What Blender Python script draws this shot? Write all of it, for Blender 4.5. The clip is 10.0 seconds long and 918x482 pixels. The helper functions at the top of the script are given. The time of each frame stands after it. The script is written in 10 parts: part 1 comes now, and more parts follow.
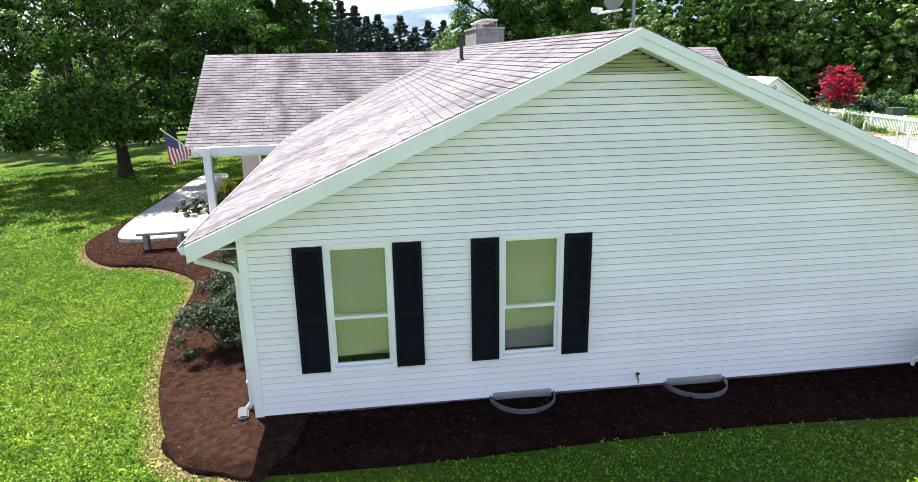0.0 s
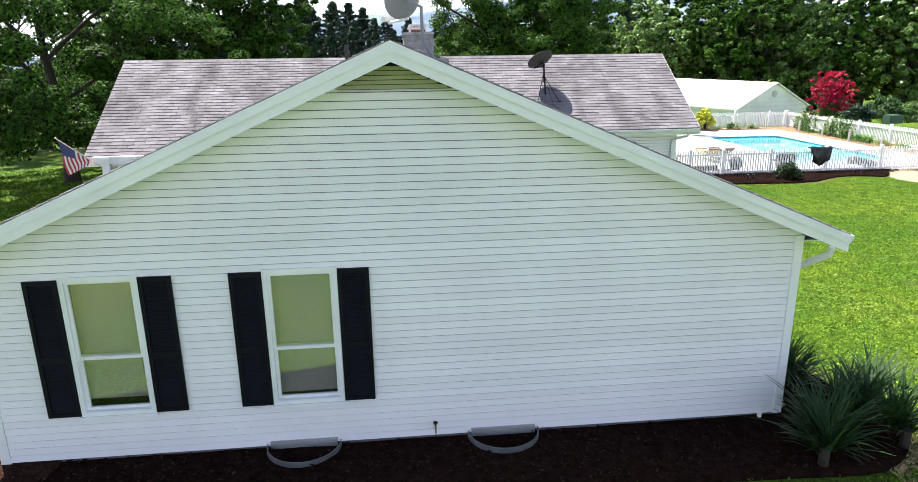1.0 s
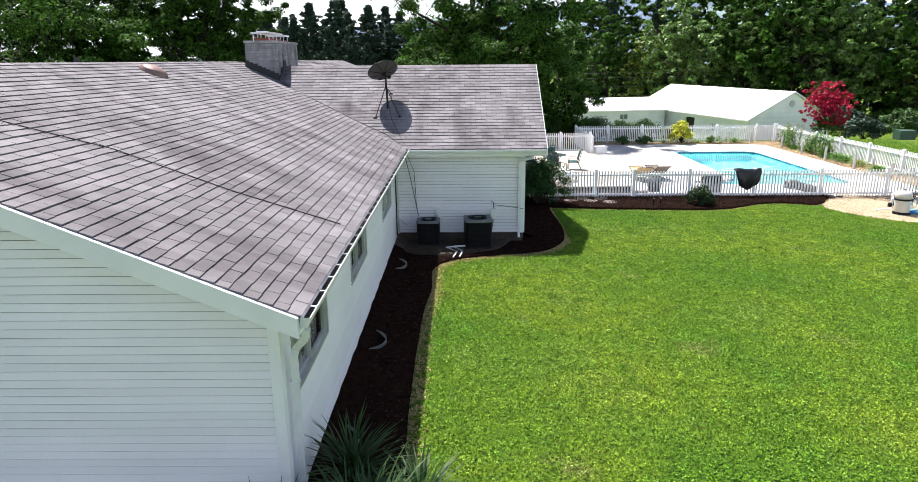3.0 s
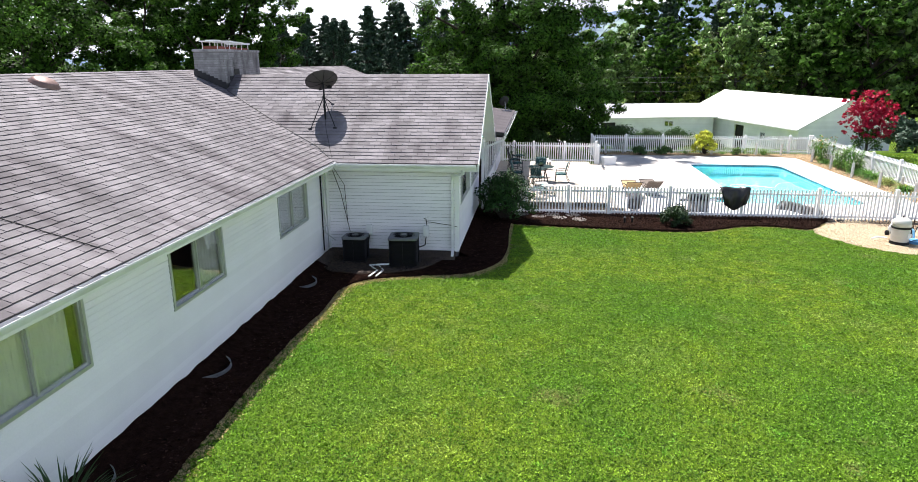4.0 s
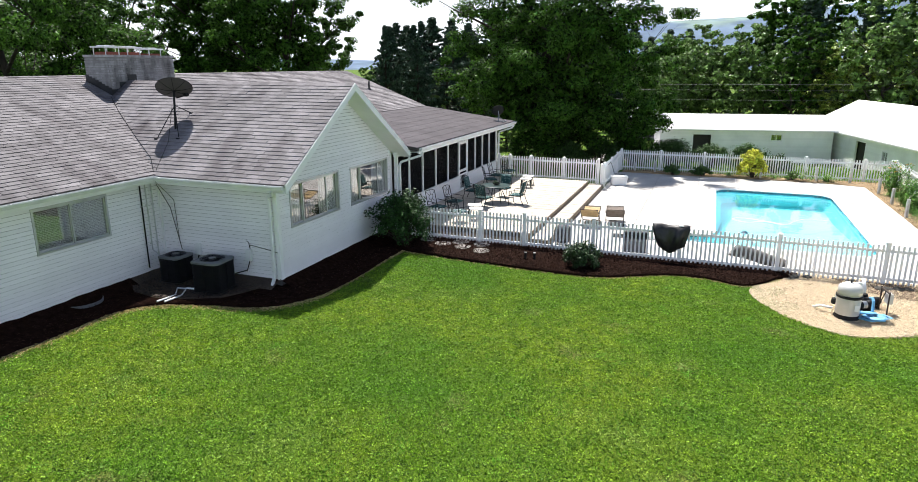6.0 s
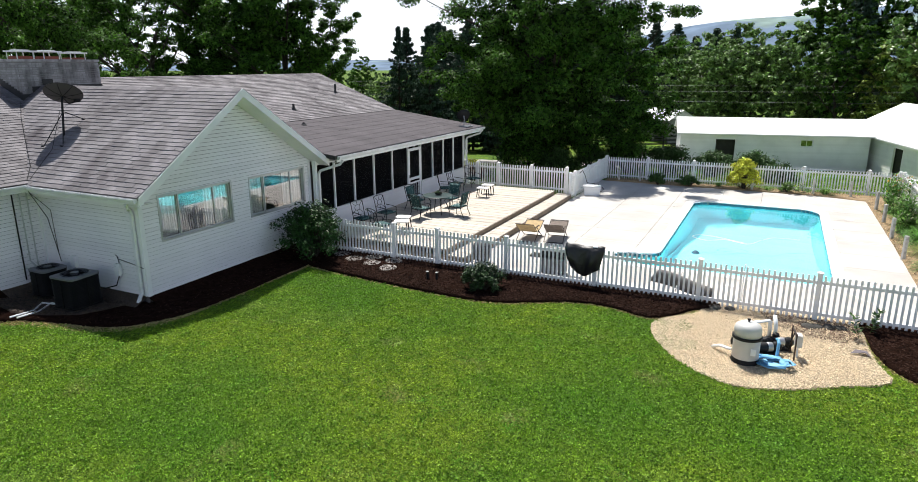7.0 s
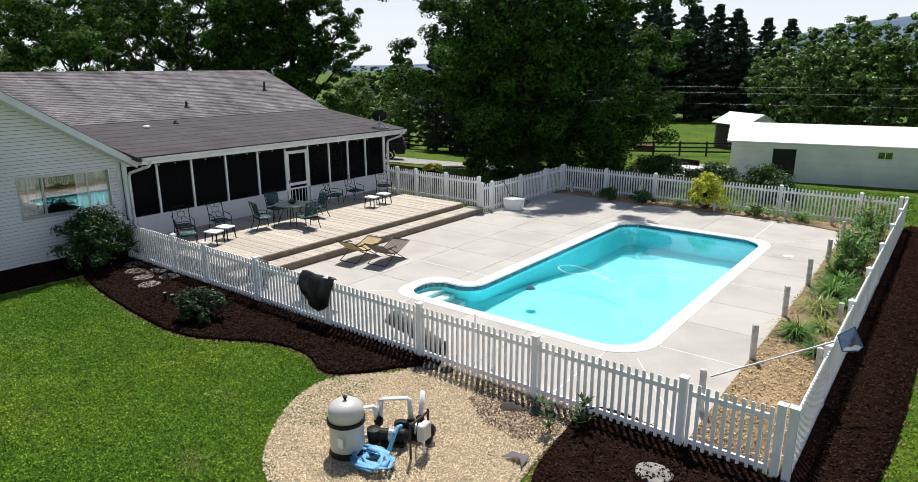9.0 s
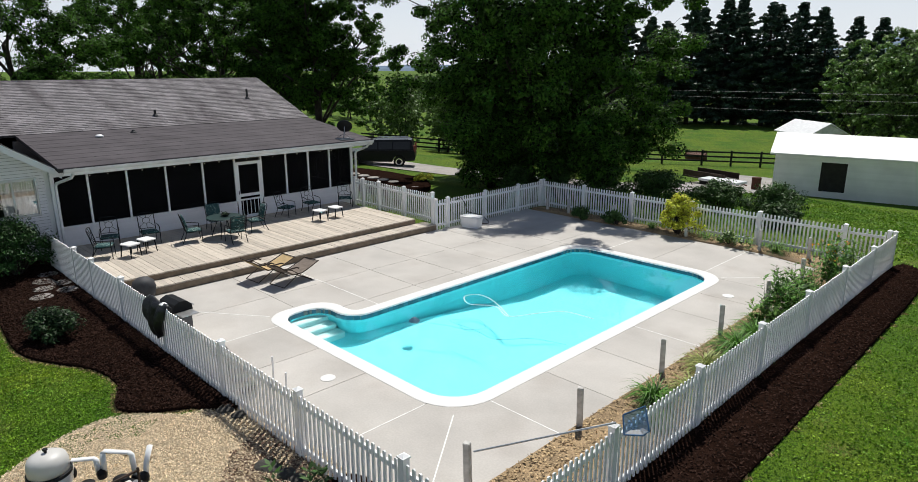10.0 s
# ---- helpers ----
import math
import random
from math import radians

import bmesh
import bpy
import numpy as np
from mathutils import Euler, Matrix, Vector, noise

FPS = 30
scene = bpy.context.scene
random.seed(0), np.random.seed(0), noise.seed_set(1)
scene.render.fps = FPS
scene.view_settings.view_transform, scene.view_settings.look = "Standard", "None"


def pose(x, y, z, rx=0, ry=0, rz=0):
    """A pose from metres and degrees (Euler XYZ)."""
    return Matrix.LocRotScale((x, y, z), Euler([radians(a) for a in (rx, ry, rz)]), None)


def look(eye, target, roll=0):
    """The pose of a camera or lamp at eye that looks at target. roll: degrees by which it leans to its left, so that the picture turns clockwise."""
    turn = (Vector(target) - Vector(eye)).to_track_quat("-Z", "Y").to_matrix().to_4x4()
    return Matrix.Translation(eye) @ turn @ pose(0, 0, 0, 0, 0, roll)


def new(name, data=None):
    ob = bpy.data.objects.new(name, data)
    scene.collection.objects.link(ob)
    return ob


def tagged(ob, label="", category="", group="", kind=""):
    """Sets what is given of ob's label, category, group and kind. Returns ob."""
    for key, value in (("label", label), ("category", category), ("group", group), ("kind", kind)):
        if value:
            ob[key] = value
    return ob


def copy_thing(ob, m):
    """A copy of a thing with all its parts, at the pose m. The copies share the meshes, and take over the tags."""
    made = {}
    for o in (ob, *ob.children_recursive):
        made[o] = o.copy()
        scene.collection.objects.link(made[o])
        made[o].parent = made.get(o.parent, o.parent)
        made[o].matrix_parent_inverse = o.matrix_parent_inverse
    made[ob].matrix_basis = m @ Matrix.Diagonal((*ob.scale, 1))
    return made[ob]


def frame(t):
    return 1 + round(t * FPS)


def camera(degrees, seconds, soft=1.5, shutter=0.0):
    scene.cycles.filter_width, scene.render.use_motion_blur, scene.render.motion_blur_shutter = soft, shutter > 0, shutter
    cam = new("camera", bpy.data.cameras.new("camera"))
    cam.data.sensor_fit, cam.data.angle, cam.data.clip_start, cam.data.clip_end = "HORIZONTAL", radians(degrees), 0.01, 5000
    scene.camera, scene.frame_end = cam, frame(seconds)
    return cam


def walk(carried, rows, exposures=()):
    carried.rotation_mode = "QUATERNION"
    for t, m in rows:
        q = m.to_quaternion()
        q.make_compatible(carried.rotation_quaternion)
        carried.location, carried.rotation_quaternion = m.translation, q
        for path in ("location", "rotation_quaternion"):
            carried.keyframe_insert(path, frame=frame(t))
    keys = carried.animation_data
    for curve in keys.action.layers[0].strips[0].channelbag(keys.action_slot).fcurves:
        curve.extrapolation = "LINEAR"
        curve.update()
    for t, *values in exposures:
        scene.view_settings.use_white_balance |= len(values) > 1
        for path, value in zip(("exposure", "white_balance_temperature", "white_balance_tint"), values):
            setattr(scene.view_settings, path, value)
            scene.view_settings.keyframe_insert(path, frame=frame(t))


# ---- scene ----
cam = camera(70.3, 10.0, soft=0.55)
METRES, EYE, TILT, LEAN, TURN = 41.66, 4.73, 0.0, 0.0, -7.5
ROWS = [
    (0.0, 0.0, 0.0, 0.0, -0.26, -15.93, 0.92),
    (0.5, 0.0372, 0.0118, 0.0009, 0.53, -15.84, 0.85),
    (1.0, 0.0749, 0.0243, 0.0024, 1.77, -15.76, 0.74),
    (1.5, 0.1155, 0.0374, 0.0027, 3.11, -15.69, 0.62),
    (2.0, 0.1537, 0.0505, 0.0033, 4.56, -15.63, 0.5),
    (2.5, 0.1957, 0.0655, 0.005, 6.1, -15.53, 0.47),
    (3.0, 0.2367, 0.0807, 0.0064, 7.76, -15.5, 0.42),
    (4.5, 0.3666, 0.1453, 0.0134, 18.36, -15.24, 0.14),
    (5.0, 0.4069, 0.1737, 0.014, 22.17, -15.17, 0.03),
    (6.5, 0.5241, 0.288, 0.0152, 31.1, -15.12, 0.04),
    (7.0, 0.5558, 0.3281, 0.0162, 33.5, -15.09, 0.14),
    (7.5, 0.5874, 0.3691, 0.0142, 35.97, -15.06, 0.16),
    (8.0, 0.6182, 0.4172, 0.0119, 38.86, -15.01, 0.21),
    (8.5, 0.6478, 0.4658, 0.0108, 41.65, -14.96, 0.18),
    (9.0, 0.676, 0.5157, 0.0105, 45.01, -14.95, 0.15),
    (9.5, 0.7019, 0.5637, 0.0142, 48.32, -14.98, 0.11),
    (10.0, 0.7299, 0.619, 0.0195, 52.67, -14.99, 0.03),
]
EXPOSURES = [(0.0, 1.48, 6420, 14), (1.5, 1.26, 6420, 14), (3.0, 1.08, 6420, 14), (5.0, 1.04, 6420, 12), (7.0, 0.53, 6420, 9), (9.0, 0.07, 6420, 9), (10.0, -0.14, 6420, 8)]
walk(cam, [(t, pose(0, 0, EYE, TILT, LEAN, TURN) @ pose(METRES * x, METRES * y, METRES * z, 90 + pitch, roll, yaw)) for t, x, y, z, yaw, pitch, roll in ROWS], EXPOSURES)

# ---------------------------------------------------------------- light
SUN_FROM = Vector((-0.40, 0.60, 1.31)).normalized()
world = bpy.data.worlds.new("sky_world")
scene.world = world
world.use_nodes = True
wn = world.node_tree.nodes
sky = wn.new("ShaderNodeTexSky")
sky.sky_type = "NISHITA"
sky.sun_disc = False
sky.sun_elevation = math.asin(SUN_FROM.z)
sky.sun_rotation = math.atan2(SUN_FROM.x, SUN_FROM.y)
sky.air_density, sky.dust_density, sky.ozone_density = 1.0, 2.0, 1.0
wn["Background"].inputs["Strength"].default_value = 0.057
haze = wn.new("ShaderNodeMix")
haze.data_type = "RGBA"
haze.inputs["Factor"].default_value = 0.5
tc, sep, rise_ = wn.new("ShaderNodeTexCoord"), wn.new("ShaderNodeSeparateXYZ"), wn.new("ShaderNodeMapRange")
glare = wn.new("ShaderNodeMix")
glare.data_type = "RGBA"
glare.inputs[6].default_value, glare.inputs[7].default_value = (26.0, 27.4, 30.0, 1), (1.6, 2.6, 4.8, 1)
rise_.inputs[1].default_value, rise_.inputs[2].default_value = 0.02, 0.48
world.node_tree.links.new(tc.outputs["Generated"], sep.inputs[0])
world.node_tree.links.new(sep.outputs["Z"], rise_.inputs[0])
world.node_tree.links.new(rise_.outputs[0], glare.inputs["Factor"])
world.node_tree.links.new(glare.outputs[2], haze.inputs[7])
world.node_tree.links.new(sky.outputs["Color"], haze.inputs[6])
world.node_tree.links.new(haze.outputs[2], wn["Background"].inputs["Color"])
sun = new("sun", bpy.data.lights.new("sun", "SUN"))
sun.data.energy, sun.data.angle, sun.data.color = 5.0, radians(0.55), (1.0, 0.955, 0.89)
sun.matrix_world = look(SUN_FROM * 60, (0, 0, 0))


# ---------------------------------------------------------------- small tools
def material(name, base, rough=0.7, metal=0.0, spec=0.5, vary=0.0, island=0.0, noise_scale=4.0, noise_amt=0.0,
             fine_scale=60.0, fine_amt=0.0, bump=0.0, bump_scale=80.0, second=None, second_scale=1.0, second_cut=(0.45, 0.6), stretch=None):
    """A principled material: base colour with coarse and fine variation, piece-to-piece variation and fine relief."""
    m = bpy.data.materials.new(name)
    m.use_nodes = True
    t = m.node_tree
    n, l = t.nodes, t.links
    b = n["Principled BSDF"]
    b.inputs["Roughness"].default_value, b.inputs["Metallic"].default_value = rough, metal
    b.inputs["Specular IOR Level"].default_value = spec
    geo = n.new("ShaderNodeNewGeometry")
    co = geo.outputs["Position"]
    col = n.new("ShaderNodeRGB")
    col.outputs[0].default_value = base if len(base) == 4 else (*base, 1)
    out = col.outputs[0]
    if second:
        tex = n.new("ShaderNodeTexNoise")
        tex.inputs["Scale"].default_value, tex.inputs["Detail"].default_value = second_scale, 6
        if stretch:
            ml = n.new("ShaderNodeVectorMath")
            ml.operation = "MULTIPLY"
            ml.inputs[1].default_value = stretch
            l.new(co, ml.inputs[0])
            l.new(ml.outputs[0], tex.inputs["Vector"])
        else:
            l.new(co, tex.inputs["Vector"])
        ramp = n.new("ShaderNodeMapRange")
        ramp.inputs[1].default_value, ramp.inputs[2].default_value = second_cut
        l.new(tex.outputs["Fac"], ramp.inputs[0])
        mx = n.new("ShaderNodeMix")
        mx.data_type = "RGBA"
        l.new(ramp.outputs[0], mx.inputs["Factor"])
        l.new(out, mx.inputs[6])
        mx.inputs[7].default_value = second if len(second) == 4 else (*second, 1)
        out = mx.outputs[2]
    gain = None
    for scale, amt in ((noise_scale, noise_amt), (fine_scale, fine_amt)):
        if amt:
            tex = n.new("ShaderNodeTexNoise")
            tex.inputs["Scale"].default_value, tex.inputs["Detail"].default_value = scale, 5
            l.new(co, tex.inputs["Vector"])
            r = n.new("ShaderNodeMapRange")
            r.inputs[1].default_value, r.inputs[2].default_value = 0.3, 0.7
            r.inputs[3].default_value, r.inputs[4].default_value = 1 - amt, 1 + amt
            l.new(tex.outputs["Fac"], r.inputs[0])
            gain = (gain or []) + [r.outputs[0]]
    for source, amt in (("obj", vary), ("isl", island)):
        if amt:
            src = n.new("ShaderNodeObjectInfo").outputs["Random"] if source == "obj" else geo.outputs["Random Per Island"]
            r = n.new("ShaderNodeMapRange")
            r.inputs[3].default_value, r.inputs[4].default_value = 1 - amt, 1 + amt
            l.new(src, r.inputs[0])
            gain = (gain or []) + [r.outputs[0]]
    for g in gain or []:
        sc = n.new("ShaderNodeVectorMath")
        sc.operation = "SCALE"
        l.new(out, sc.inputs[0])
        l.new(g, sc.inputs["Scale"])
        out = sc.outputs[0]
    l.new(out, b.inputs["Base Color"])
    if bump:
        tex = n.new("ShaderNodeTexNoise")
        tex.inputs["Scale"].default_value, tex.inputs["Detail"].default_value = bump_scale, 4
        l.new(co, tex.inputs["Vector"])
        bp = n.new("ShaderNodeBump")
        bp.inputs["Strength"].default_value, bp.inputs["Distance"].default_value = bump, 0.6 / bump_scale
        l.new(tex.outputs["Fac"], bp.inputs["Height"])
        l.new(bp.outputs[0], b.inputs["Normal"])
    return m


def part(name, bm, mat, parent=None, label="", smooth=False, recalc=True):
    """Link a bmesh as one mesh object under a thing or part."""
    if recalc:
        bmesh.ops.recalc_face_normals(bm, faces=bm.faces)
    me = bpy.data.meshes.new(name)
    bm.to_mesh(me)
    bm.free()
    if smooth:
        me.shade_smooth()
    me.materials.append(mat)
    ob = new(name, me)
    if parent:
        ob.parent = parent
    if label:
        ob["label"] = label
    return ob


def mesh_part(name, verts, faces, mat, parent=None, label="", smooth=False):
    me = bpy.data.meshes.new(name)
    me.from_pydata(verts, [], faces)
    if smooth:
        me.shade_smooth()
    me.materials.append(mat)
    ob = new(name, me)
    if parent:
        ob.parent = parent
    if label:
        ob["label"] = label
    return ob


def thing(name, label, category, group="", kind="", at=(0, 0, 0), rz=0):
    ob = new(name)
    ob.empty_display_size = 0.2
    ob.matrix_basis = pose(*at, 0, 0, rz)
    return tagged(ob, label, category, group, kind)


ID = Matrix.Identity(4)


def box(bm, x0, x1, y0, y1, z0, z1, m=ID, bevel=0.0):
    vs = [bm.verts.new(m @ Vector(c)) for c in ((x0, y0, z0), (x1, y0, z0), (x1, y1, z0), (x0, y1, z0), (x0, y0, z1), (x1, y0, z1), (x1, y1, z1), (x0, y1, z1))]
    fs = [bm.faces.new([vs[i] for i in f]) for f in ((0, 3, 2, 1), (4, 5, 6, 7), (0, 1, 5, 4), (1, 2, 6, 5), (2, 3, 7, 6), (3, 0, 4, 7))]
    if bevel:
        es = list({e for f in fs for e in f.edges})
        bmesh.ops.bevel(bm, geom=es, offset=bevel, segments=2, affect="EDGES", clamp_overlap=True)
    return bm


def prism(bm, poly, z0, z1, m=ID):
    """Extrude a 2D polygon (x, y) between two heights."""
    a = [bm.verts.new(m @ Vector((x, y, z0))) for x, y in poly]
    b = [bm.verts.new(m @ Vector((x, y, z1))) for x, y in poly]
    k = len(poly)
    bm.faces.new(a[::-1])
    bm.faces.new(b)
    for i in range(k):
        bm.faces.new((a[i], a[(i + 1) % k], b[(i + 1) % k], b[i]))
    return bm


def tube(bm, pts, radii, sides=8, closed_ends=True):
    """A tube along points with a radius at each."""
    pts = [Vector(p) for p in pts]
    if not hasattr(radii, "__len__"):
        radii = [radii] * len(pts)
    rings = []
    up = Vector((0.13, 0.31, 0.94)).normalized()
    for i, p in enumerate(pts):
        d = (pts[min(i + 1, len(pts) - 1)] - pts[max(i - 1, 0)]).normalized()
        a = d.cross(up)
        if a.length < 0.05:
            a = d.cross(Vector((1, 0.1, 0)))
        a.normalize()
        b = d.cross(a)
        rings.append([bm.verts.new(p + radii[i] * (math.cos(2 * math.pi * k / sides) * a + math.sin(2 * math.pi * k / sides) * b)) for k in range(sides)])
    for r, s in zip(rings, rings[1:]):
        for k in range(sides):
            bm.faces.new((r[k], r[(k + 1) % sides], s[(k + 1) % sides], s[k]))
    if closed_ends:
        bm.faces.new(rings[0][::-1])
        bm.faces.new(rings[-1])
    return bm


def lathe(bm, profile, sides=24, m=ID):
    """Turn a profile of (radius, height) round z."""
    rings = []
    for r, z in profile:
        rings.append([bm.verts.new(m @ Vector((max(r, 1e-4) * math.cos(2 * math.pi * k / sides), max(r, 1e-4) * math.sin(2 * math.pi * k / sides), z))) for k in range(sides)])
    for r, s in zip(rings, rings[1:]):
        for k in range(sides):
            bm.faces.new((r[k], r[(k + 1) % sides], s[(k + 1) % sides], s[k]))
    bm.faces.new(rings[0][::-1])
    bm.faces.new(rings[-1])
    return bm


def smoothstep(a, b, x):
    t = min(1, max(0, (x - a) / (b - a)))
    return t * t * (3 - 2 * t)


def terrain(x, y):
    """Height of the ground."""
    z = -0.112 * (min(max(y, 43.2), 68.5) - 43.2) if y > 43.2 else 0.0
    z -= 0.012 * (min(max(y, 68.5), 160) - 68.5)
    if x < -3:
        z -= 0.028 * (min(-3 - x, 60)) * (1 - smoothstep(43, 60, y) * 0.8)
    return z


def smooth_loop(points, steps=6):
    """A closed Catmull-Rom curve through 2D points."""
    out, k = [], len(points)
    for i in range(k):
        p0, p1, p2, p3 = (Vector(points[(i + j) % k]) for j in (-1, 0, 1, 2))
        for s in range(steps):
            t = s / steps
            out.append(tuple(0.5 * ((2 * p1) + (p2 - p0) * t + (2 * p0 - 5 * p1 + 4 * p2 - p3) * t * t + (3 * p1 - p0 - 3 * p2 + p3) * t ** 3)))
    return out


def inside(x, y, poly):
    c, k = False, len(poly)
    for i in range(k):
        (x0, y0), (x1, y1) = poly[i], poly[i - 1]
        if (y0 > y) != (y1 > y) and x < (x1 - x0) * (y - y0) / (y1 - y0) + x0:
            c = not c
    return c


def joined(name, pieces, mat, parent=None, label="", kind="stuff"):
    """Many small pieces [(verts, faces)] in one mesh."""
    V, F = [], []
    for v, f in pieces:
        o = len(V)
        V.extend(v)
        F.extend([tuple(i + o for i in q) for q in f])
    ob = mesh_part(name, V, F, mat, parent, label)
    if kind:
        ob["kind"] = kind
    return ob


# ---------------------------------------------------------------- materials
SIDING = material("white_siding", (0.80, 0.79, 0.82), 0.55, vary=0.03, noise_scale=0.7, noise_amt=0.05, fine_scale=40, fine_amt=0.02, bump=0.15, bump_scale=120)
TRIM = material("white_trim", (0.80, 0.81, 0.82), 0.45, noise_scale=2, noise_amt=0.05, bump=0.05, bump_scale=60)
GUTTER = material("white_gutter", (0.74, 0.75, 0.76), 0.4, noise_scale=3, noise_amt=0.10)
def shingle_material(name, stretch):
    return material(name, (0.186, 0.174, 0.182), 0.82, spec=0.20, island=0.20, vary=0.18, noise_scale=1.1, noise_amt=0.20, fine_scale=110, fine_amt=0.30,
                    bump=0.5, bump_scale=220, second=(0.070, 0.060, 0.066), second_scale=0.9, second_cut=(0.47, 0.76), stretch=stretch)


SHINGLE, SHINGLE_CROSS = shingle_material("asphalt_shingle", (0.45, 1.7, 0.45)), shingle_material("asphalt_shingle_cross", (1.5, 0.6, 0.6))
ROOFING = material("dark_roofing", (0.080, 0.071, 0.078), 0.85, spec=0.2, noise_scale=1.2, noise_amt=0.2, fine_scale=120, fine_amt=0.2, bump=0.4, bump_scale=160)
UNDERLAY = material("roof_underlay", (0.05, 0.045, 0.045), 0.95)
SHUTTER = material("black_shutter", (0.004, 0.005, 0.009), 0.6, spec=0.15, noise_scale=5, noise_amt=0.2)
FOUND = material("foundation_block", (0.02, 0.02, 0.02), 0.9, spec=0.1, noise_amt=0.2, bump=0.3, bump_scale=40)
# near-black base puts the lack of light indoors into the colour
DARK = material("unlit_interior", (0.03, 0.028, 0.025), 0.9, noise_amt=0.2)
BRICK = material("grey_brick", (0.30, 0.29, 0.30), 0.85, vary=0.18, island=0.18, noise_scale=6, noise_amt=0.2, bump=0.4, bump_scale=70, second=(0.085, 0.08, 0.085), second_scale=2.0, second_cut=(0.48, 0.72), stretch=(1.6, 1.6, 0.4))
MORTAR = material("mortar", (0.2, 0.19, 0.185), 0.95, noise_amt=0.2, bump=0.3)
CLAY = material("clay_flue", (0.27, 0.075, 0.05), 0.8, noise_amt=0.2, bump=0.2)
STEEL = material("galvanised_steel", (0.55, 0.55, 0.55), 0.35, 0.9, noise_scale=6, noise_amt=0.15)
LEAD = material("black_flashing", (0.02, 0.02, 0.022), 0.6, noise_amt=0.3)
CONCRETE = material("concrete", (0.49, 0.462, 0.428), 0.85, vary=0.05, noise_scale=0.8, noise_amt=0.10, fine_scale=30, fine_amt=0.06, bump=0.25, bump_scale=90,
                    second=(0.42, 0.385, 0.35), second_scale=0.9, second_cut=(0.5, 0.8))
COPING = material("white_coping", (0.74, 0.73, 0.71), 0.7, noise_scale=3, noise_amt=0.05, bump=0.1)
PLASTER = material("pool_plaster", (0.23, 0.71, 0.76), 0.7, noise_scale=1.2, noise_amt=0.05)
TILE = material("pool_tile", (0.03, 0.12, 0.17), 0.25, vary=0.3, island=0.35)
DECKWOOD = material("weathered_boards", (0.54, 0.475, 0.40), 0.85, vary=0.14, island=0.10, noise_scale=5, noise_amt=0.08, fine_scale=70, fine_amt=0.1, bump=0.3, bump_scale=60)
DECKEDGE = material("brown_deck_edge", (0.22, 0.17, 0.12), 0.85, noise_scale=5, noise_amt=0.25, bump=0.3)
VINYL = material("white_vinyl", (0.86, 0.86, 0.86), 0.4, vary=0.03, noise_scale=2, noise_amt=0.05)
MULCH = material("dark_mulch", (0.0165, 0.0088, 0.0066), 0.95, spec=0.0, noise_scale=9, noise_amt=0.4, fine_scale=70, fine_amt=0.5, bump=1.0, bump_scale=45)
REDMULCH = material("red_brown_mulch", (0.034, 0.018, 0.013), 0.95, spec=0.0, noise_scale=9, noise_amt=0.4, fine_scale=70, fine_amt=0.5, bump=1.0, bump_scale=45)
GRAVEL = material("tan_wood_chips", (0.49, 0.38, 0.245), 0.9, noise_scale=1.6, noise_amt=0.2, fine_scale=70, fine_amt=0.45, bump=0.9, bump_scale=55,
                  second=(0.33, 0.25, 0.18), second_scale=1.4, second_cut=(0.60, 0.74))
STONE = material("flat_stone", (0.31, 0.29, 0.27), 0.85, vary=0.15, noise_scale=6, noise_amt=0.25, bump=0.4, bump_scale=30, second=(0.17, 0.155, 0.14), second_scale=7.0, second_cut=(0.50, 0.72))
IRON = material("black_iron", (0.010, 0.011, 0.012), 0.5, spec=0.18)
BLACKPL = material("black_plastic", (0.011, 0.011, 0.012), 0.55, spec=0.22, noise_amt=0.2)
METALROOF = material("white_metal_roof", (0.82, 0.82, 0.82), 0.5, noise_scale=0.5, noise_amt=0.04)
BARK = material("bark", (0.034, 0.026, 0.021), 0.95, noise_scale=4, noise_amt=0.4, bump=0.8, bump_scale=14)
CHIPBARK = material("mixed_wood_chips", (0.32, 0.225, 0.125), 0.9, noise_scale=2.2, noise_amt=0.3, fine_scale=60, fine_amt=0.5, bump=0.9, bump_scale=55)
GRAVELROAD = material("gravel_drive", (0.33, 0.31, 0.29), 0.95, noise_scale=0.7, noise_amt=0.2, fine_scale=25, fine_amt=0.25, bump=0.5, bump_scale=30)


def leaf_material(name, base, amount=0.6, glow=0.18, spec=0.2, rough=0.5):
    """Leaves: rough face with some light passing through."""
    m = material(name, base, rough, spec=spec, island=amount, noise_scale=0.5, noise_amt=0.25)
    t = m.node_tree
    b = t.nodes["Principled BSDF"]
    tr = t.nodes.new("ShaderNodeBsdfTranslucent")
    mix = t.nodes.new("ShaderNodeMixShader")
    mix.inputs[0].default_value = glow
    src = b.inputs["Base Color"].links[0].from_socket
    t.links.new(src, tr.inputs["Color"])
    t.links.new(b.outputs[0], mix.inputs[1])
    t.links.new(tr.outputs[0], mix.inputs[2])
    t.links.new(mix.outputs[0], t.nodes["Material Output"].inputs["Surface"])
    return m


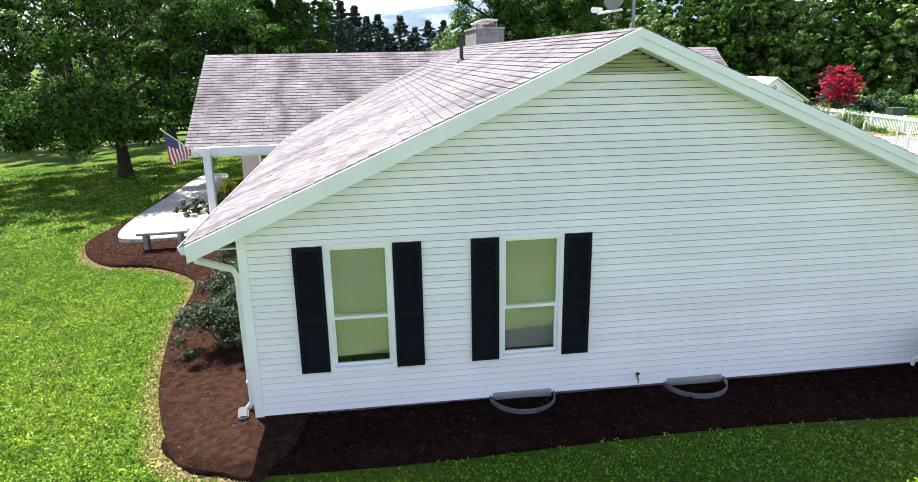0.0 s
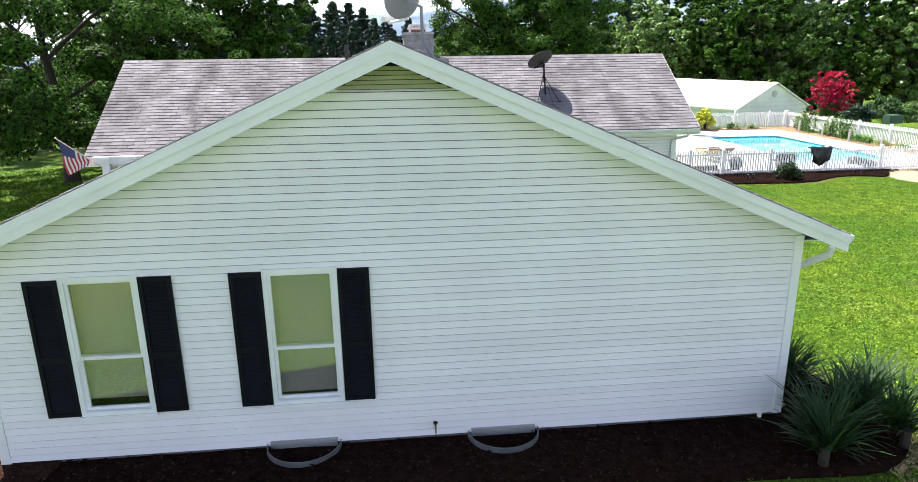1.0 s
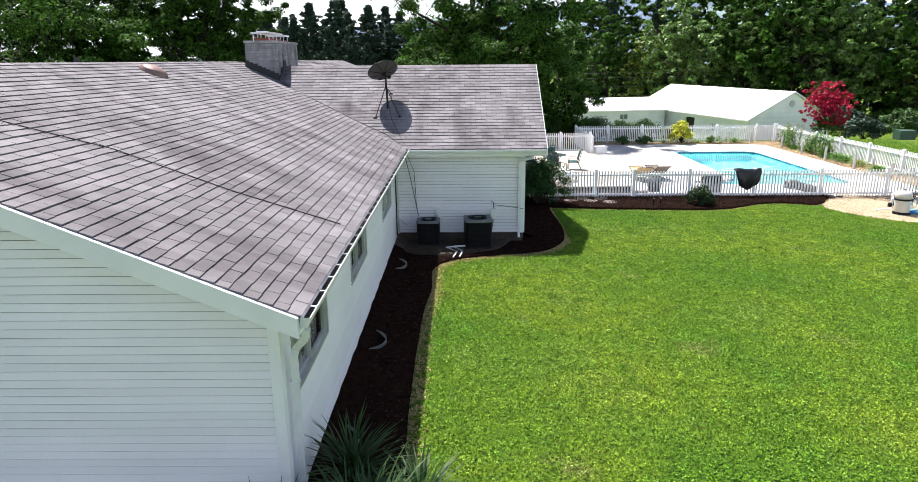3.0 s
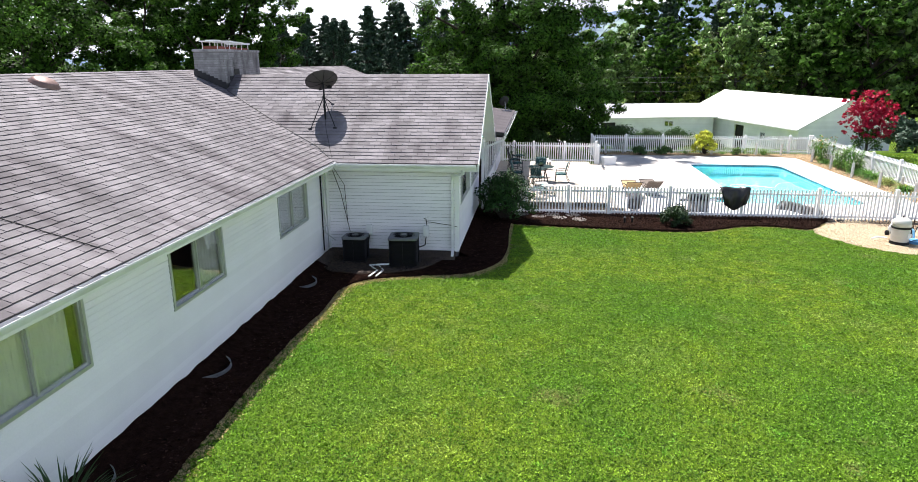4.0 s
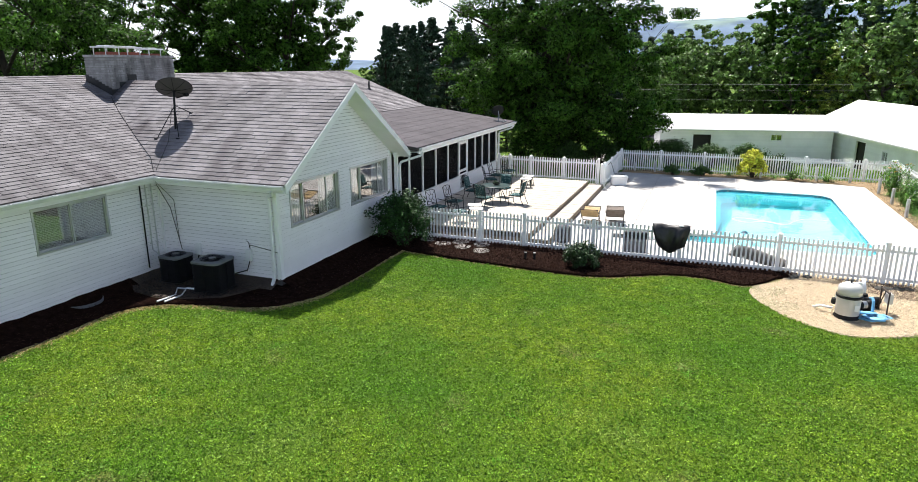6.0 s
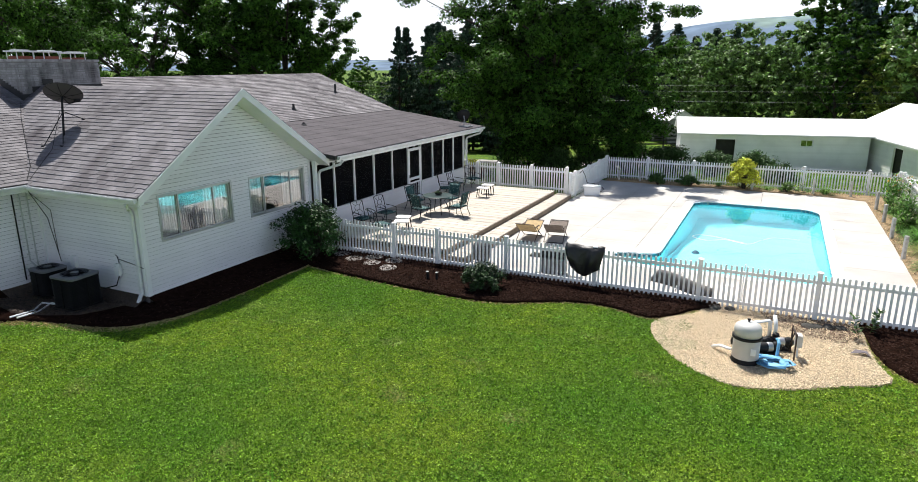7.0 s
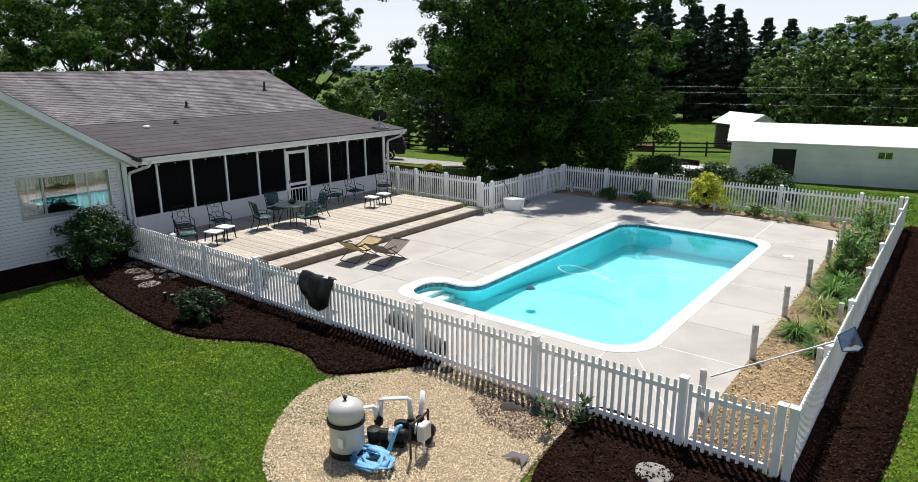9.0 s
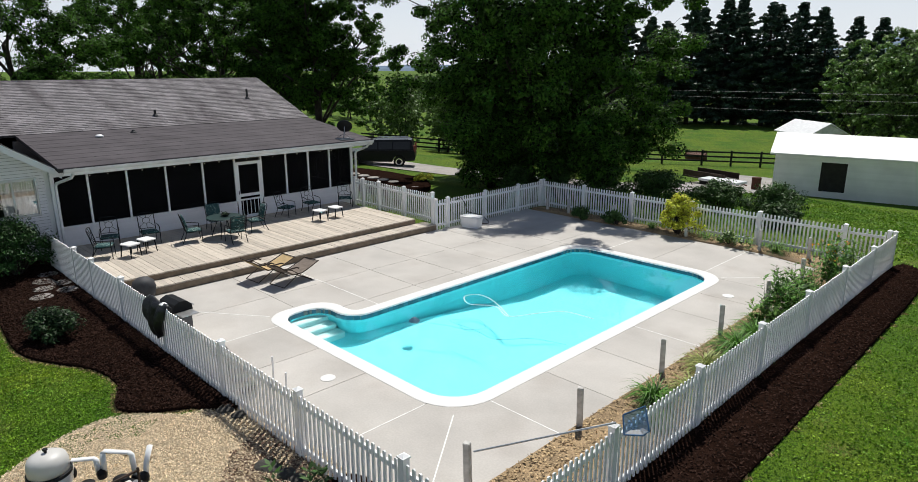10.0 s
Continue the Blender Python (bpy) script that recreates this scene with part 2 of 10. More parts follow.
LEAF = leaf_material("maple_leaf", (0.051, 0.120, 0.016), amount=1.0, glow=0.42, spec=0.10, rough=0.5)
LEAF_LIGHT = leaf_material("light_leaf", (0.135, 0.235, 0.055), amount=0.9, glow=0.26, spec=0.35, rough=0.42)
LEAF_LIME = leaf_material("lime_leaf", (0.19, 0.27, 0.045), amount=0.85, glow=0.30, spec=0.3)
LEAF_PINE = leaf_material("pine_needles", (0.036, 0.068, 0.042), amount=0.8, glow=0.08)
LEAF_BUSH = leaf_material("bush_leaf", (0.050, 0.105, 0.026))
LEAF_YELLOW = leaf_material("yellow_leaf", (0.56, 0.58, 0.06), amount=0.7)
LEAF_RED = leaf_material("red_blossom", (0.42, 0.012, 0.05))
LEAF_YUCCA = leaf_material("yucca_blade", (0.034, 0.074, 0.022), amount=0.7, glow=0.14)
LEAF_BED = leaf_material("bed_leaf", (0.125, 0.235, 0.050), amount=0.7, glow=0.28)


def glass_material(name, tint=(1, 1, 1), see=0.94, rough=0.02):
    m = bpy.data.materials.new(name)
    m.use_nodes = True
    t = m.node_tree
    n, l = t.nodes, t.links
    n.remove(n["Principled BSDF"])
    tr, gl, mix, lw = n.new("ShaderNodeBsdfTransparent"), n.new("ShaderNodeBsdfGlossy"), n.new("ShaderNodeMixShader"), n.new("ShaderNodeLayerWeight")
    pw, fr = n.new("ShaderNodeMath"), n.new("ShaderNodeMapRange")
    pw.operation, pw.inputs[1].default_value = "POWER", 4.0
    lw.inputs["Blend"].default_value = 0.5
    fr.inputs[3].default_value, fr.inputs[4].default_value = 0.22, 1.0
    l.new(lw.outputs["Facing"], pw.inputs[0])
    l.new(pw.outputs[0], fr.inputs[0])
    tr.inputs["Color"].default_value = (*[c * see for c in tint], 1)
    gl.inputs["Roughness"].default_value = rough
    l.new(fr.outputs[0], mix.inputs[0])
    l.new(tr.outputs[0], mix.inputs[1])
    l.new(gl.outputs[0], mix.inputs[2])
    l.new(mix.outputs[0], n["Material Output"].inputs["Surface"])
    return m


GLASS = glass_material("window_glass")
SCREEN = bpy.data.materials.new("insect_screen")
SCREEN.use_nodes = True
_t = SCREEN.node_tree
_a, _b, _m = _t.nodes["Principled BSDF"], _t.nodes.new("ShaderNodeBsdfTransparent"), _t.nodes.new("ShaderNodeMixShader")
_a.inputs["Base Color"].default_value, _a.inputs["Roughness"].default_value = (0.006, 0.006, 0.007, 1), 0.85
_a.inputs["Specular IOR Level"].default_value = 0.1
_m.inputs[0].default_value = 0.74
_t.links.new(_a.outputs[0], _m.inputs[2])
_t.links.new(_b.outputs[0], _m.inputs[1])
_t.links.new(_m.outputs[0], _t.nodes["Material Output"].inputs["Surface"])

WATER = bpy.data.materials.new("pool_water")
WATER.use_nodes = True
_t = WATER.node_tree
_b = _t.nodes["Principled BSDF"]
_b.inputs["Base Color"].default_value = (0.56, 0.94, 1.0, 1)
_b.inputs["Roughness"].default_value, _b.inputs["IOR"].default_value, _b.inputs["Transmission Weight"].default_value = 0.0, 1.33, 1.0
_n = _t.nodes.new("ShaderNodeTexNoise")
_n.inputs["Scale"].default_value, _n.inputs["Detail"].default_value = 1.6, 3
_p = _t.nodes.new("ShaderNodeBump")
_p.inputs["Strength"].default_value, _p.inputs["Distance"].default_value = 0.03, 0.1
_t.links.new(_t.nodes.new("ShaderNodeNewGeometry").outputs["Position"], _n.inputs["Vector"])
_t.links.new(_n.outputs["Fac"], _p.inputs["Height"])
_t.links.new(_p.outputs[0], _b.inputs["Normal"])


# ---------------------------------------------------------------- ground and beds
GRASS = bpy.data.materials.new("lawn_grass")
GRASS.use_nodes = True
_t = GRASS.node_tree
_n, _l = _t.nodes, _t.links
_b = _n["Principled BSDF"]
_b.inputs["Roughness"].default_value, _b.inputs["Specular IOR Level"].default_value = 0.9, 0.15
_pos = _n.new("ShaderNodeNewGeometry").outputs["Position"]


def _noise(scale, detail=4):
    x = _n.new("ShaderNodeTexNoise")
    x.inputs["Scale"].default_value, x.inputs["Detail"].default_value = scale, detail
    _l.new(_pos, x.inputs["Vector"])
    return x.outputs["Fac"]


def _mix(a, b, fac, lo, hi):
    r = _n.new("ShaderNodeMapRange")
    r.inputs[1].default_value, r.inputs[2].default_value = lo, hi
    _l.new(fac, r.inputs[0])
    x = _n.new("ShaderNodeMix")
    x.data_type = "RGBA"
    _l.new(r.outputs[0], x.inputs["Factor"])
    for sock, v in ((x.inputs[6], a), (x.inputs[7], b)):
        if isinstance(v, tuple):
            sock.default_value = (*v, 1)
        else:
            _l.new(v, sock)
    return x.outputs[2]


_c = _mix((0.080, 0.180, 0.009), (0.160, 0.235, 0.014), _noise(0.28, 2.5), 0.36, 0.64)
_c = _mix(_c, (0.25, 0.21, 0.07), _noise(0.8, 9), 0.61, 0.80)
_c = _mix(_c, (0.030, 0.080, 0.006), _noise(16, 5), 0.50, 0.72)
_c = _mix((0.012, 0.030, 0.005), _c, _noise(60, 3), 0.34, 0.58)
_l.new(_c, _b.inputs["Base Color"])
_p = _n.new("ShaderNodeBump")
_p.inputs["Strength"].default_value, _p.inputs["Distance"].default_value = 1.0, 0.03
_l.new(_noise(55, 4), _p.inputs["Height"])
_l.new(_p.outputs[0], _b.inputs["Normal"])

# blades take the same patches, each a little different
BLADE = bpy.data.materials.new("grass_blade")
BLADE.use_nodes = True
_n, _l = BLADE.node_tree.nodes, BLADE.node_tree.links
_b = _n["Principled BSDF"]
_b.inputs["Roughness"].default_value, _b.inputs["Specular IOR Level"].default_value = 0.6, 0.25
_geo = _n.new("ShaderNodeNewGeometry")
_pos = _geo.outputs["Position"]
_c = _mix((0.150, 0.320, 0.016), (0.285, 0.420, 0.026), _noise(0.28, 2.5), 0.36, 0.64)
_c = _mix(_c, (0.140, 0.355, 0.026), _noise(1.6, 4), 0.55, 0.70)
_c = _mix(_c, (0.32, 0.44, 0.09), _noise(0.45, 7), 0.57, 0.76)
_c = _mix(_c, (0.42, 0.40, 0.18), _noise(0.8, 9), 0.63, 0.84)
_c = _mix((0.10, 0.22, 0.010), _c, _noise(9, 3), 0.32, 0.50)
_c = _mix((0.115, 0.24, 0.012), _c, _noise(2.6, 6), 0.36, 0.56)
_r = _n.new("ShaderNodeMapRange")
_r.inputs[3].default_value, _r.inputs[4].default_value = 0.46, 1.40
_l.new(_geo.outputs["Random Per Island"], _r.inputs[0])
_s = _n.new("ShaderNodeVectorMath")
_s.operation = "SCALE"
_l.new(_c, _s.inputs[0])
_l.new(_r.outputs[0], _s.inputs["Scale"])
_l.new(_s.outputs[0], _b.inputs["Base Color"])
_tr, _mx = _n.new("ShaderNodeBsdfTranslucent"), _n.new("ShaderNodeMixShader")
_mx.inputs[0].default_value = 0.12
_l.new(_s.outputs[0], _tr.inputs["Color"])
_l.new(_b.outputs[0], _mx.inputs[1])
_l.new(_tr.outputs[0], _mx.inputs[2])
_l.new(_mx.outputs[0], _n["Material Output"].inputs["Surface"])

CONC = (17.2, 28.3, 26.1, 41.7)


def axis_steps(lo, hi, fine_lo, fine_hi, step, extra):
    v = list(np.arange(fine_lo, fine_hi + 1e-6, step))
    x, s = fine_hi, step
    while x < hi:
        s *= 1.25
        x += s
        v.append(min(x, hi))
    x, s = fine_lo, step
    while x > lo:
        s *= 1.25
        x -= s
        v.append(max(x, lo))
    return sorted({round(float(a), 3) for a in v} | set(extra))


def build_ground():
    xs = axis_steps(-1500, 1500, -20, 60, 1.0, CONC[:2])
    ys = axis_steps(-700, 1900, 0, 100, 1.0, CONC[2:])
    V = []
    for y in ys:
        for x in xs:
            z = terrain(x, y)
            near = CONC[0] - 0.3 < x < CONC[1] + 0.3 and CONC[2] - 0.3 < y < CONC[3] + 0.3
            if not near:
                z += 0.05 * (noise.noise(Vector((x * 0.15, y * 0.15, 0))))
            V.append((x, y, z - 0.02))
    F, w = [], len(xs)
    for j in range(len(ys) - 1):
        for i in range(w - 1):
            cx, cy = (xs[i] + xs[i + 1]) / 2, (ys[j] + ys[j + 1]) / 2
            if CONC[0] < cx < CONC[1] and CONC[2] < cy < CONC[3]:
                continue
            F.append((j * w + i, j * w + i + 1, (j + 1) * w + i + 1, (j + 1) * w + i))
    g = mesh_part("ground", V, F, GRASS, smooth=True)
    return tagged(g, "mown green lawn with dry straw-coloured patches", "lawn", kind="structure")


build_ground()


def bed(name, outline, mat, label, category, steps=6, rise=0.05, dz=0.0):
    """A low heap of mulch, gravel or straw with a rounded edge and an uneven top."""
    loop = smooth_loop(outline, steps) if steps > 1 else list(outline)
    bm = bmesh.new()
    lo = [bm.verts.new((x, y, terrain(x, y) - 0.06 + dz)) for x, y in loop]
    cx, cy = sum(p[0] for p in loop) / len(loop), sum(p[1] for p in loop) / len(loop)
    hi = [bm.verts.new((x, y, terrain(x, y) + dz + rise * 0.5)) for x, y in loop]
    for i in range(len(loop)):
        j = (i + 1) % len(loop)
        bm.faces.new((lo[i], lo[j], hi[j], hi[i]))
    es = [bm.edges.get((hi[i], hi[(i + 1) % len(loop)])) for i in range(len(loop))]
    fill = bmesh.ops.triangle_fill(bm, use_beauty=True, edges=es)
    top = [f for f in fill["geom"] if isinstance(f, bmesh.types.BMFace)]
    for _ in range(2):
        long = [e for e in {e for f in bm.faces for e in f.edges} if e.calc_length() > 0.9 and len(e.link_faces) == 2]
        if not long:
            break
        bmesh.ops.subdivide_edges(bm, edges=long, cuts=1)
        bmesh.ops.triangulate(bm, faces=[f for f in bm.faces if len(f.verts) > 4])
    for v in bm.verts:
        if not v.is_boundary and v.co.z > terrain(v.co.x, v.co.y) + dz:
            v.co.z += rise * 0.5 + 0.02 * noise.noise(v.co * 1.7)
    ob = part(name, bm, mat, smooth=True)
    return tagged(ob, label, category, kind="stuff")




def ground_z(x, y):
    """Height of the lawn's surface."""
    return terrain(x, y) + 0.05 * noise.noise(Vector((x * 0.15, y * 0.15, 0))) - 0.02


BED_SOUTH = [(-2.8, 7.9), (-2.5, 7.25), (-1.9, 6.95), (0.5, 6.85), (4.5, 6.95), (7.5, 6.85), (9.1, 6.9), (9.75, 7.8), (9.45, 9.5), (9.38, 12), (9.40, 14.5), (9.50, 16),
             (9.48, 17.4), (9.95, 18.2), (11.0, 18.62), (12.1, 18.85), (12.7, 19.3), (13.12, 20.2), (13.25, 21.5), (13.2, 23.4), (13.2, 24.5), (12.9, 26.0), (11.0, 26.0), (5, 20), (0, 20), (-1.0, 15), (-0.8, 10), (-1.5, 8.8)]
bed("mulch_bed", BED_SOUTH, MULCH, "fresh dark brown mulch along the house wall", "mulch")
BED_FRONT = [(-1.4, 6.93), (-1.95, 6.95), (-2.5, 7.22), (-2.85, 7.9), (-3.3, 9.2), (-3.75, 11.5), (-4.0, 14.2), (-5.2, 15.6), (-6.6, 16.2), (-7.6, 17.6), (-7.9, 19.2), (-7.4, 22), (-7.6, 26), (-6.2, 26), (-4.5, 20), (-1.0, 19.5), (-1.0, 9)]
bed("mulch_bed", BED_FRONT, REDMULCH, "reddish brown mulch bed curving round the front walk", "mulch", dz=0.03)
BED_POOL = [(13.1, 24.5), (14.3, 24.2), (15.7, 24.0), (17.2, 23.85), (18.7, 23.8), (19.6, 24.05), (20.6, 24.6), (21.6, 24.75), (22.5, 24.45), (23.0, 24.75), (23.35, 25.3), (23.6, 26.05), (18.0, 26.1), (12.6, 26.1), (12.4, 25.2)]
bed("mulch_bed", BED_POOL, MULCH, "dark mulch bed below the white picket fence", "mulch", dz=0.008)
BED_CORNER = [(26.9, 26.2), (26.8, 25.2), (27.0, 24.0), (27.6, 23.3), (28.6, 23.9), (29.9, 24.9), (30.5, 26.5), (30.7, 30), (30.7, 36), (30.6, 41.5), (30.2, 43.0), (29.65, 42.8), (29.6, 38), (29.6, 32), (29.55, 26.4), (29.0, 26.0)]
bed("mulch_bed", BED_CORNER, MULCH, "dark mulch strip outside the white picket fence", "mulch", dz=0.008)
CHIPS = [(22.75, 24.35), (22.9, 23.4), (23.6, 22.4), (24.4, 21.9), (25.3, 22.1), (26.2, 22.65), (27.0, 23.2), (26.86, 24.0), (26.76, 25.2), (26.84, 26.1), (25, 26.15), (23.9, 26.1), (23.45, 25.2)]
bed("gravel_bed", CHIPS, GRAVEL, "tan pea gravel patch round the pool pump", "gravel", rise=0.03, dz=-0.04)
bed("gravel_bed", [(28.28, 26.15), (29.5, 26.1), (29.55, 34), (29.55, 42.4), (25, 42.45), (18.5, 42.4), (17.4, 42.3), (17.4, 41.72), (20, 41.68), (26.5, 41.68), (28.2, 41.2), (28.28, 34)], CHIPBARK, "tan gravel planting strip inside the picket fence", "gravel", steps=1, dz=0.0)

RIVER = material("brown_river_gravel", (0.055, 0.038, 0.026), 0.9, noise_scale=3, noise_amt=0.3, fine_scale=45, fine_amt=0.7, bump=1.0, bump_scale=40)
AC_PATCH = [(8.36, 20.24), (8.36, 19.0), (8.9, 18.6), (9.7, 18.45), (10.6, 18.75), (11.15, 19.05), (11.4, 19.5), (11.6, 20.0), (11.6, 20.24)]
bed("gravel_bed", AC_PATCH, RIVER, "brown mixed gravel round the air conditioners", "gravel", steps=1, rise=0.03, dz=0.035)


def bank(name, p, q, out, mat, label, category, top=0.20, wide=0.6):
    """Mulch or gravel drawn up against a wall foot."""
    p, q, out = Vector((*p, 0)), Vector((*q, 0)), Vector((*out, 0))
    n = int((q - p).length / 0.12)
    V, F = [], []
    for i in range(n + 1):
        c = p.lerp(q, i / n)
        w = 0.02 * noise.noise(Vector((c.x * 3, c.y * 3, 5)))
        for k in range(5):
            f = k / 4
            z = -0.02 + (top + 0.03 * noise.noise(c * 2.3)) * (1 - f) ** 1.4 + w * (1 - f) + 0.055 * (1 - f * f)
            V.append(tuple(c + out * (wide * f + 0.04 * noise.noise(c * 1.3) * f) + Vector((0, 0, z))))
    for i in range(n):
        for k in range(4):
            a_ = i * 5 + k
            F.append((a_, a_ + 5, a_ + 6, a_ + 1))
    return tagged(mesh_part(name, V, F, mat, smooth=True), label, category, kind="stuff")


bank("mulch_bed", (8.31, 8.2), (8.31, 19.0), (1, 0), MULCH, "dark mulch banked against the house wall", "mulch")
bank("mulch_bed", (11.93, 20.2), (11.93, 25.9), (1, 0), MULCH, "dark mulch banked below the pool-side windows", "mulch")
bank("gravel_bed", (8.33, 20.27), (11.9, 20.27), (0, -1), RIVER, "brown gravel banked against the wall", "gravel", 0.17)
bank("gravel_bed", (8.31, 19.0), (8.31, 20.2), (1, 0), RIVER, "brown gravel in the wall corner", "gravel", 0.18)


# ---------------------------------------------------------------- house
def frame_of(origin, along, out):
    """Wall axes: u along, v outward, z up."""
    a, o = Vector(along), Vector(out)
    return Matrix(((a.x, o.x, 0, origin[0]), (a.y, o.y, 0, origin[1]), (0, 0, 1, origin[2]), (0, 0, 0, 1)))


PITCH = 0.0932


def board_piece(m, a0, a1, b0, b1, z0, z1):
    """One lapped board: bottom edge from a0 to a1 at z0, top edge b0 to b1 at z1."""
    lo, hi, z1 = 0.020, 0.007, z1 - 0.010
    v = [m @ Vector(p) for p in ((a0, 0.0, z0), (a1, 0.0, z0), (a1, lo, z0), (a0, lo, z0), (b0, 0.0, z1), (b1, 0.0, z1), (b1, hi, z1), (b0, hi, z1))]
    f = [(3, 2, 6, 7), (0, 1, 2, 3), (4, 7, 6, 5), (0, 3, 7, 4), (1, 5, 6, 2)]
    return [tuple(x) for x in v], f


def clad(parent, m, z0, z1, left, right, holes=(), mat=SIDING, pitch=PITCH):
    """Lapped siding, one board a course, cut round the holes. left(z), right(z): ends at a height."""
    flip = m.to_3x3().determinant() < 0
    z = z0
    while z < z1 - 0.01:
        t = min(z + pitch, z1)
        cuts = sorted({left(z), right(z)} | {u for h in holes for u in h[:2] if h[2] < t and h[3] > z})
        runs = []
        for a, b in zip(cuts, cuts[1:]):
            if b - a < 0.004:
                continue
            mid, spans = (a + b) / 2, [(z, t)]
            for h in holes:
                if h[0] < mid < h[1]:
                    spans = [(p, q) for s0, s1 in spans for p, q in ((s0, min(s1, h[2])), (max(s0, h[3]), s1)) if q - p > 0.004]
            runs += [(a, b, p, q) for p, q in spans]
        for a, b, p, q in runs:
            b0 = max(a, left(q)) if abs(a - left(z)) < 1e-6 else a
            b1 = min(b, right(q)) if abs(b - right(z)) < 1e-6 else b
            if b1 - b0 < 0.01:
                b0 = b1 = (b0 + b1) / 2
                b1 += 0.01
            v, f = board_piece(m, a, b, b0, b1, p, q)
            mesh_part("board", v, [q_[::-1] for q_ in f] if not flip else f, mat, parent)
        z = t


def wall_core(bm, m, u0, u1, z0, z1, holes, thick=0.14):
    """Solid wall behind the siding, open at the holes."""
    us = sorted({u0, u1} | {u for h in holes for u in h[:2]})
    for a, b in zip(us, us[1:]):
        spans = [(z0, z1)]
        for h in holes:
            if h[0] < (a + b) / 2 < h[1]:
                spans = [(p, q) for s0, s1 in spans for p, q in ((s0, min(s1, h[2])), (max(s0, h[3]), s1)) if q - p > 0.004]
        for p, q in spans:
            box(bm, a, b, -thick, 0, p, q, m)


def gable_core(bm, m, u0, u1, uc, z0, zt, thick=0.14):
    bm_poly = [(u0, z0), (u1, z0), (uc, zt)]
    a = [bm.verts.new(m @ Vector((u, 0, z))) for u, z in bm_poly]
    b = [bm.verts.new(m @ Vector((u, -thick, z))) for u, z in bm_poly]
    bm.faces.new(a)
    bm.faces.new(b[::-1])
    for i in range(3):
        bm.faces.new((a[i], a[(i + 1) % 3], b[(i + 1) % 3], b[i]))


SHEATH = material("dark_sheathing", (0.10, 0.10, 0.11), 0.9, noise_amt=0.1)

# heights and plan of the three wings
AX0, AX1, AY, AR, AZ, AHALF = -1.71, 8.33, 8.12, 3.22, 5.0, 5.45        # south wing: walls, gable, ridge
AS, AS_EAST = (AZ - 2.62) / AHALF, (AZ - 2.69) / AHALF                               # its slope
BX1, BY0, BY1, BR, BZ = 11.95, 20.25, 26.3, 23.2, 4.85       # east wing
BS = (BZ - 2.66) / (BR - 19.86)
CX, CY1, CZ, CS = 3.95, 37.0, 5.03, 0.378                    # north wing
KNEE, PX, PZ = 8.3, 12.86, 2.79                              # porch roof


def roof_a(x):
    return AZ - (AS if x < AR else AS_EAST) * abs(x - AR)


def roof_b(y):
    return BZ - BS * abs(y - BR)


def roof_c(x):
    if x > KNEE:
        return roof_c(KNEE) - (x - KNEE) * (roof_c(KNEE) - PZ) / (PX - KNEE)
    return CZ - CS * abs(x - CX)


def roof_slab(name, corners, mat, thick=0.10, parent=None):
    bm = bmesh.new()
    a = [bm.verts.new(c) for c in corners]
    b = [bm.verts.new(Vector(c) - Vector((0, 0, thick))) for c in corners]
    bm.faces.new(a)
    bm.faces.new(b[::-1])
    k = len(a)
    for i in range(k):
        bm.faces.new((a[i], b[i], b[(i + 1) % k], a[(i + 1) % k]))
    return part(name, bm, mat, parent)


def tab_mesh(w, exposure, slope_len):
    """A shingle tab: thick lower edge, thin upper edge; x across, y up the slope, z out."""
    v = [(0.004, 0, 0), (w - 0.004, 0, 0), (w - 0.003, exposure + 0.02, 0), (0.004, exposure + 0.02, 0),
         (0.006, 0, 0.018), (w - 0.006, 0, 0.018), (w - 0.002, exposure + 0.02, 0.003), (0.002, exposure + 0.02, 0.003)]
    f = [(4, 5, 6, 7), (0, 1, 5, 4), (1, 2, 6, 5), (3, 0, 4, 7)]
    return v, f


TAB_W, TAB_H = 0.305, 0.142
single_tab = None


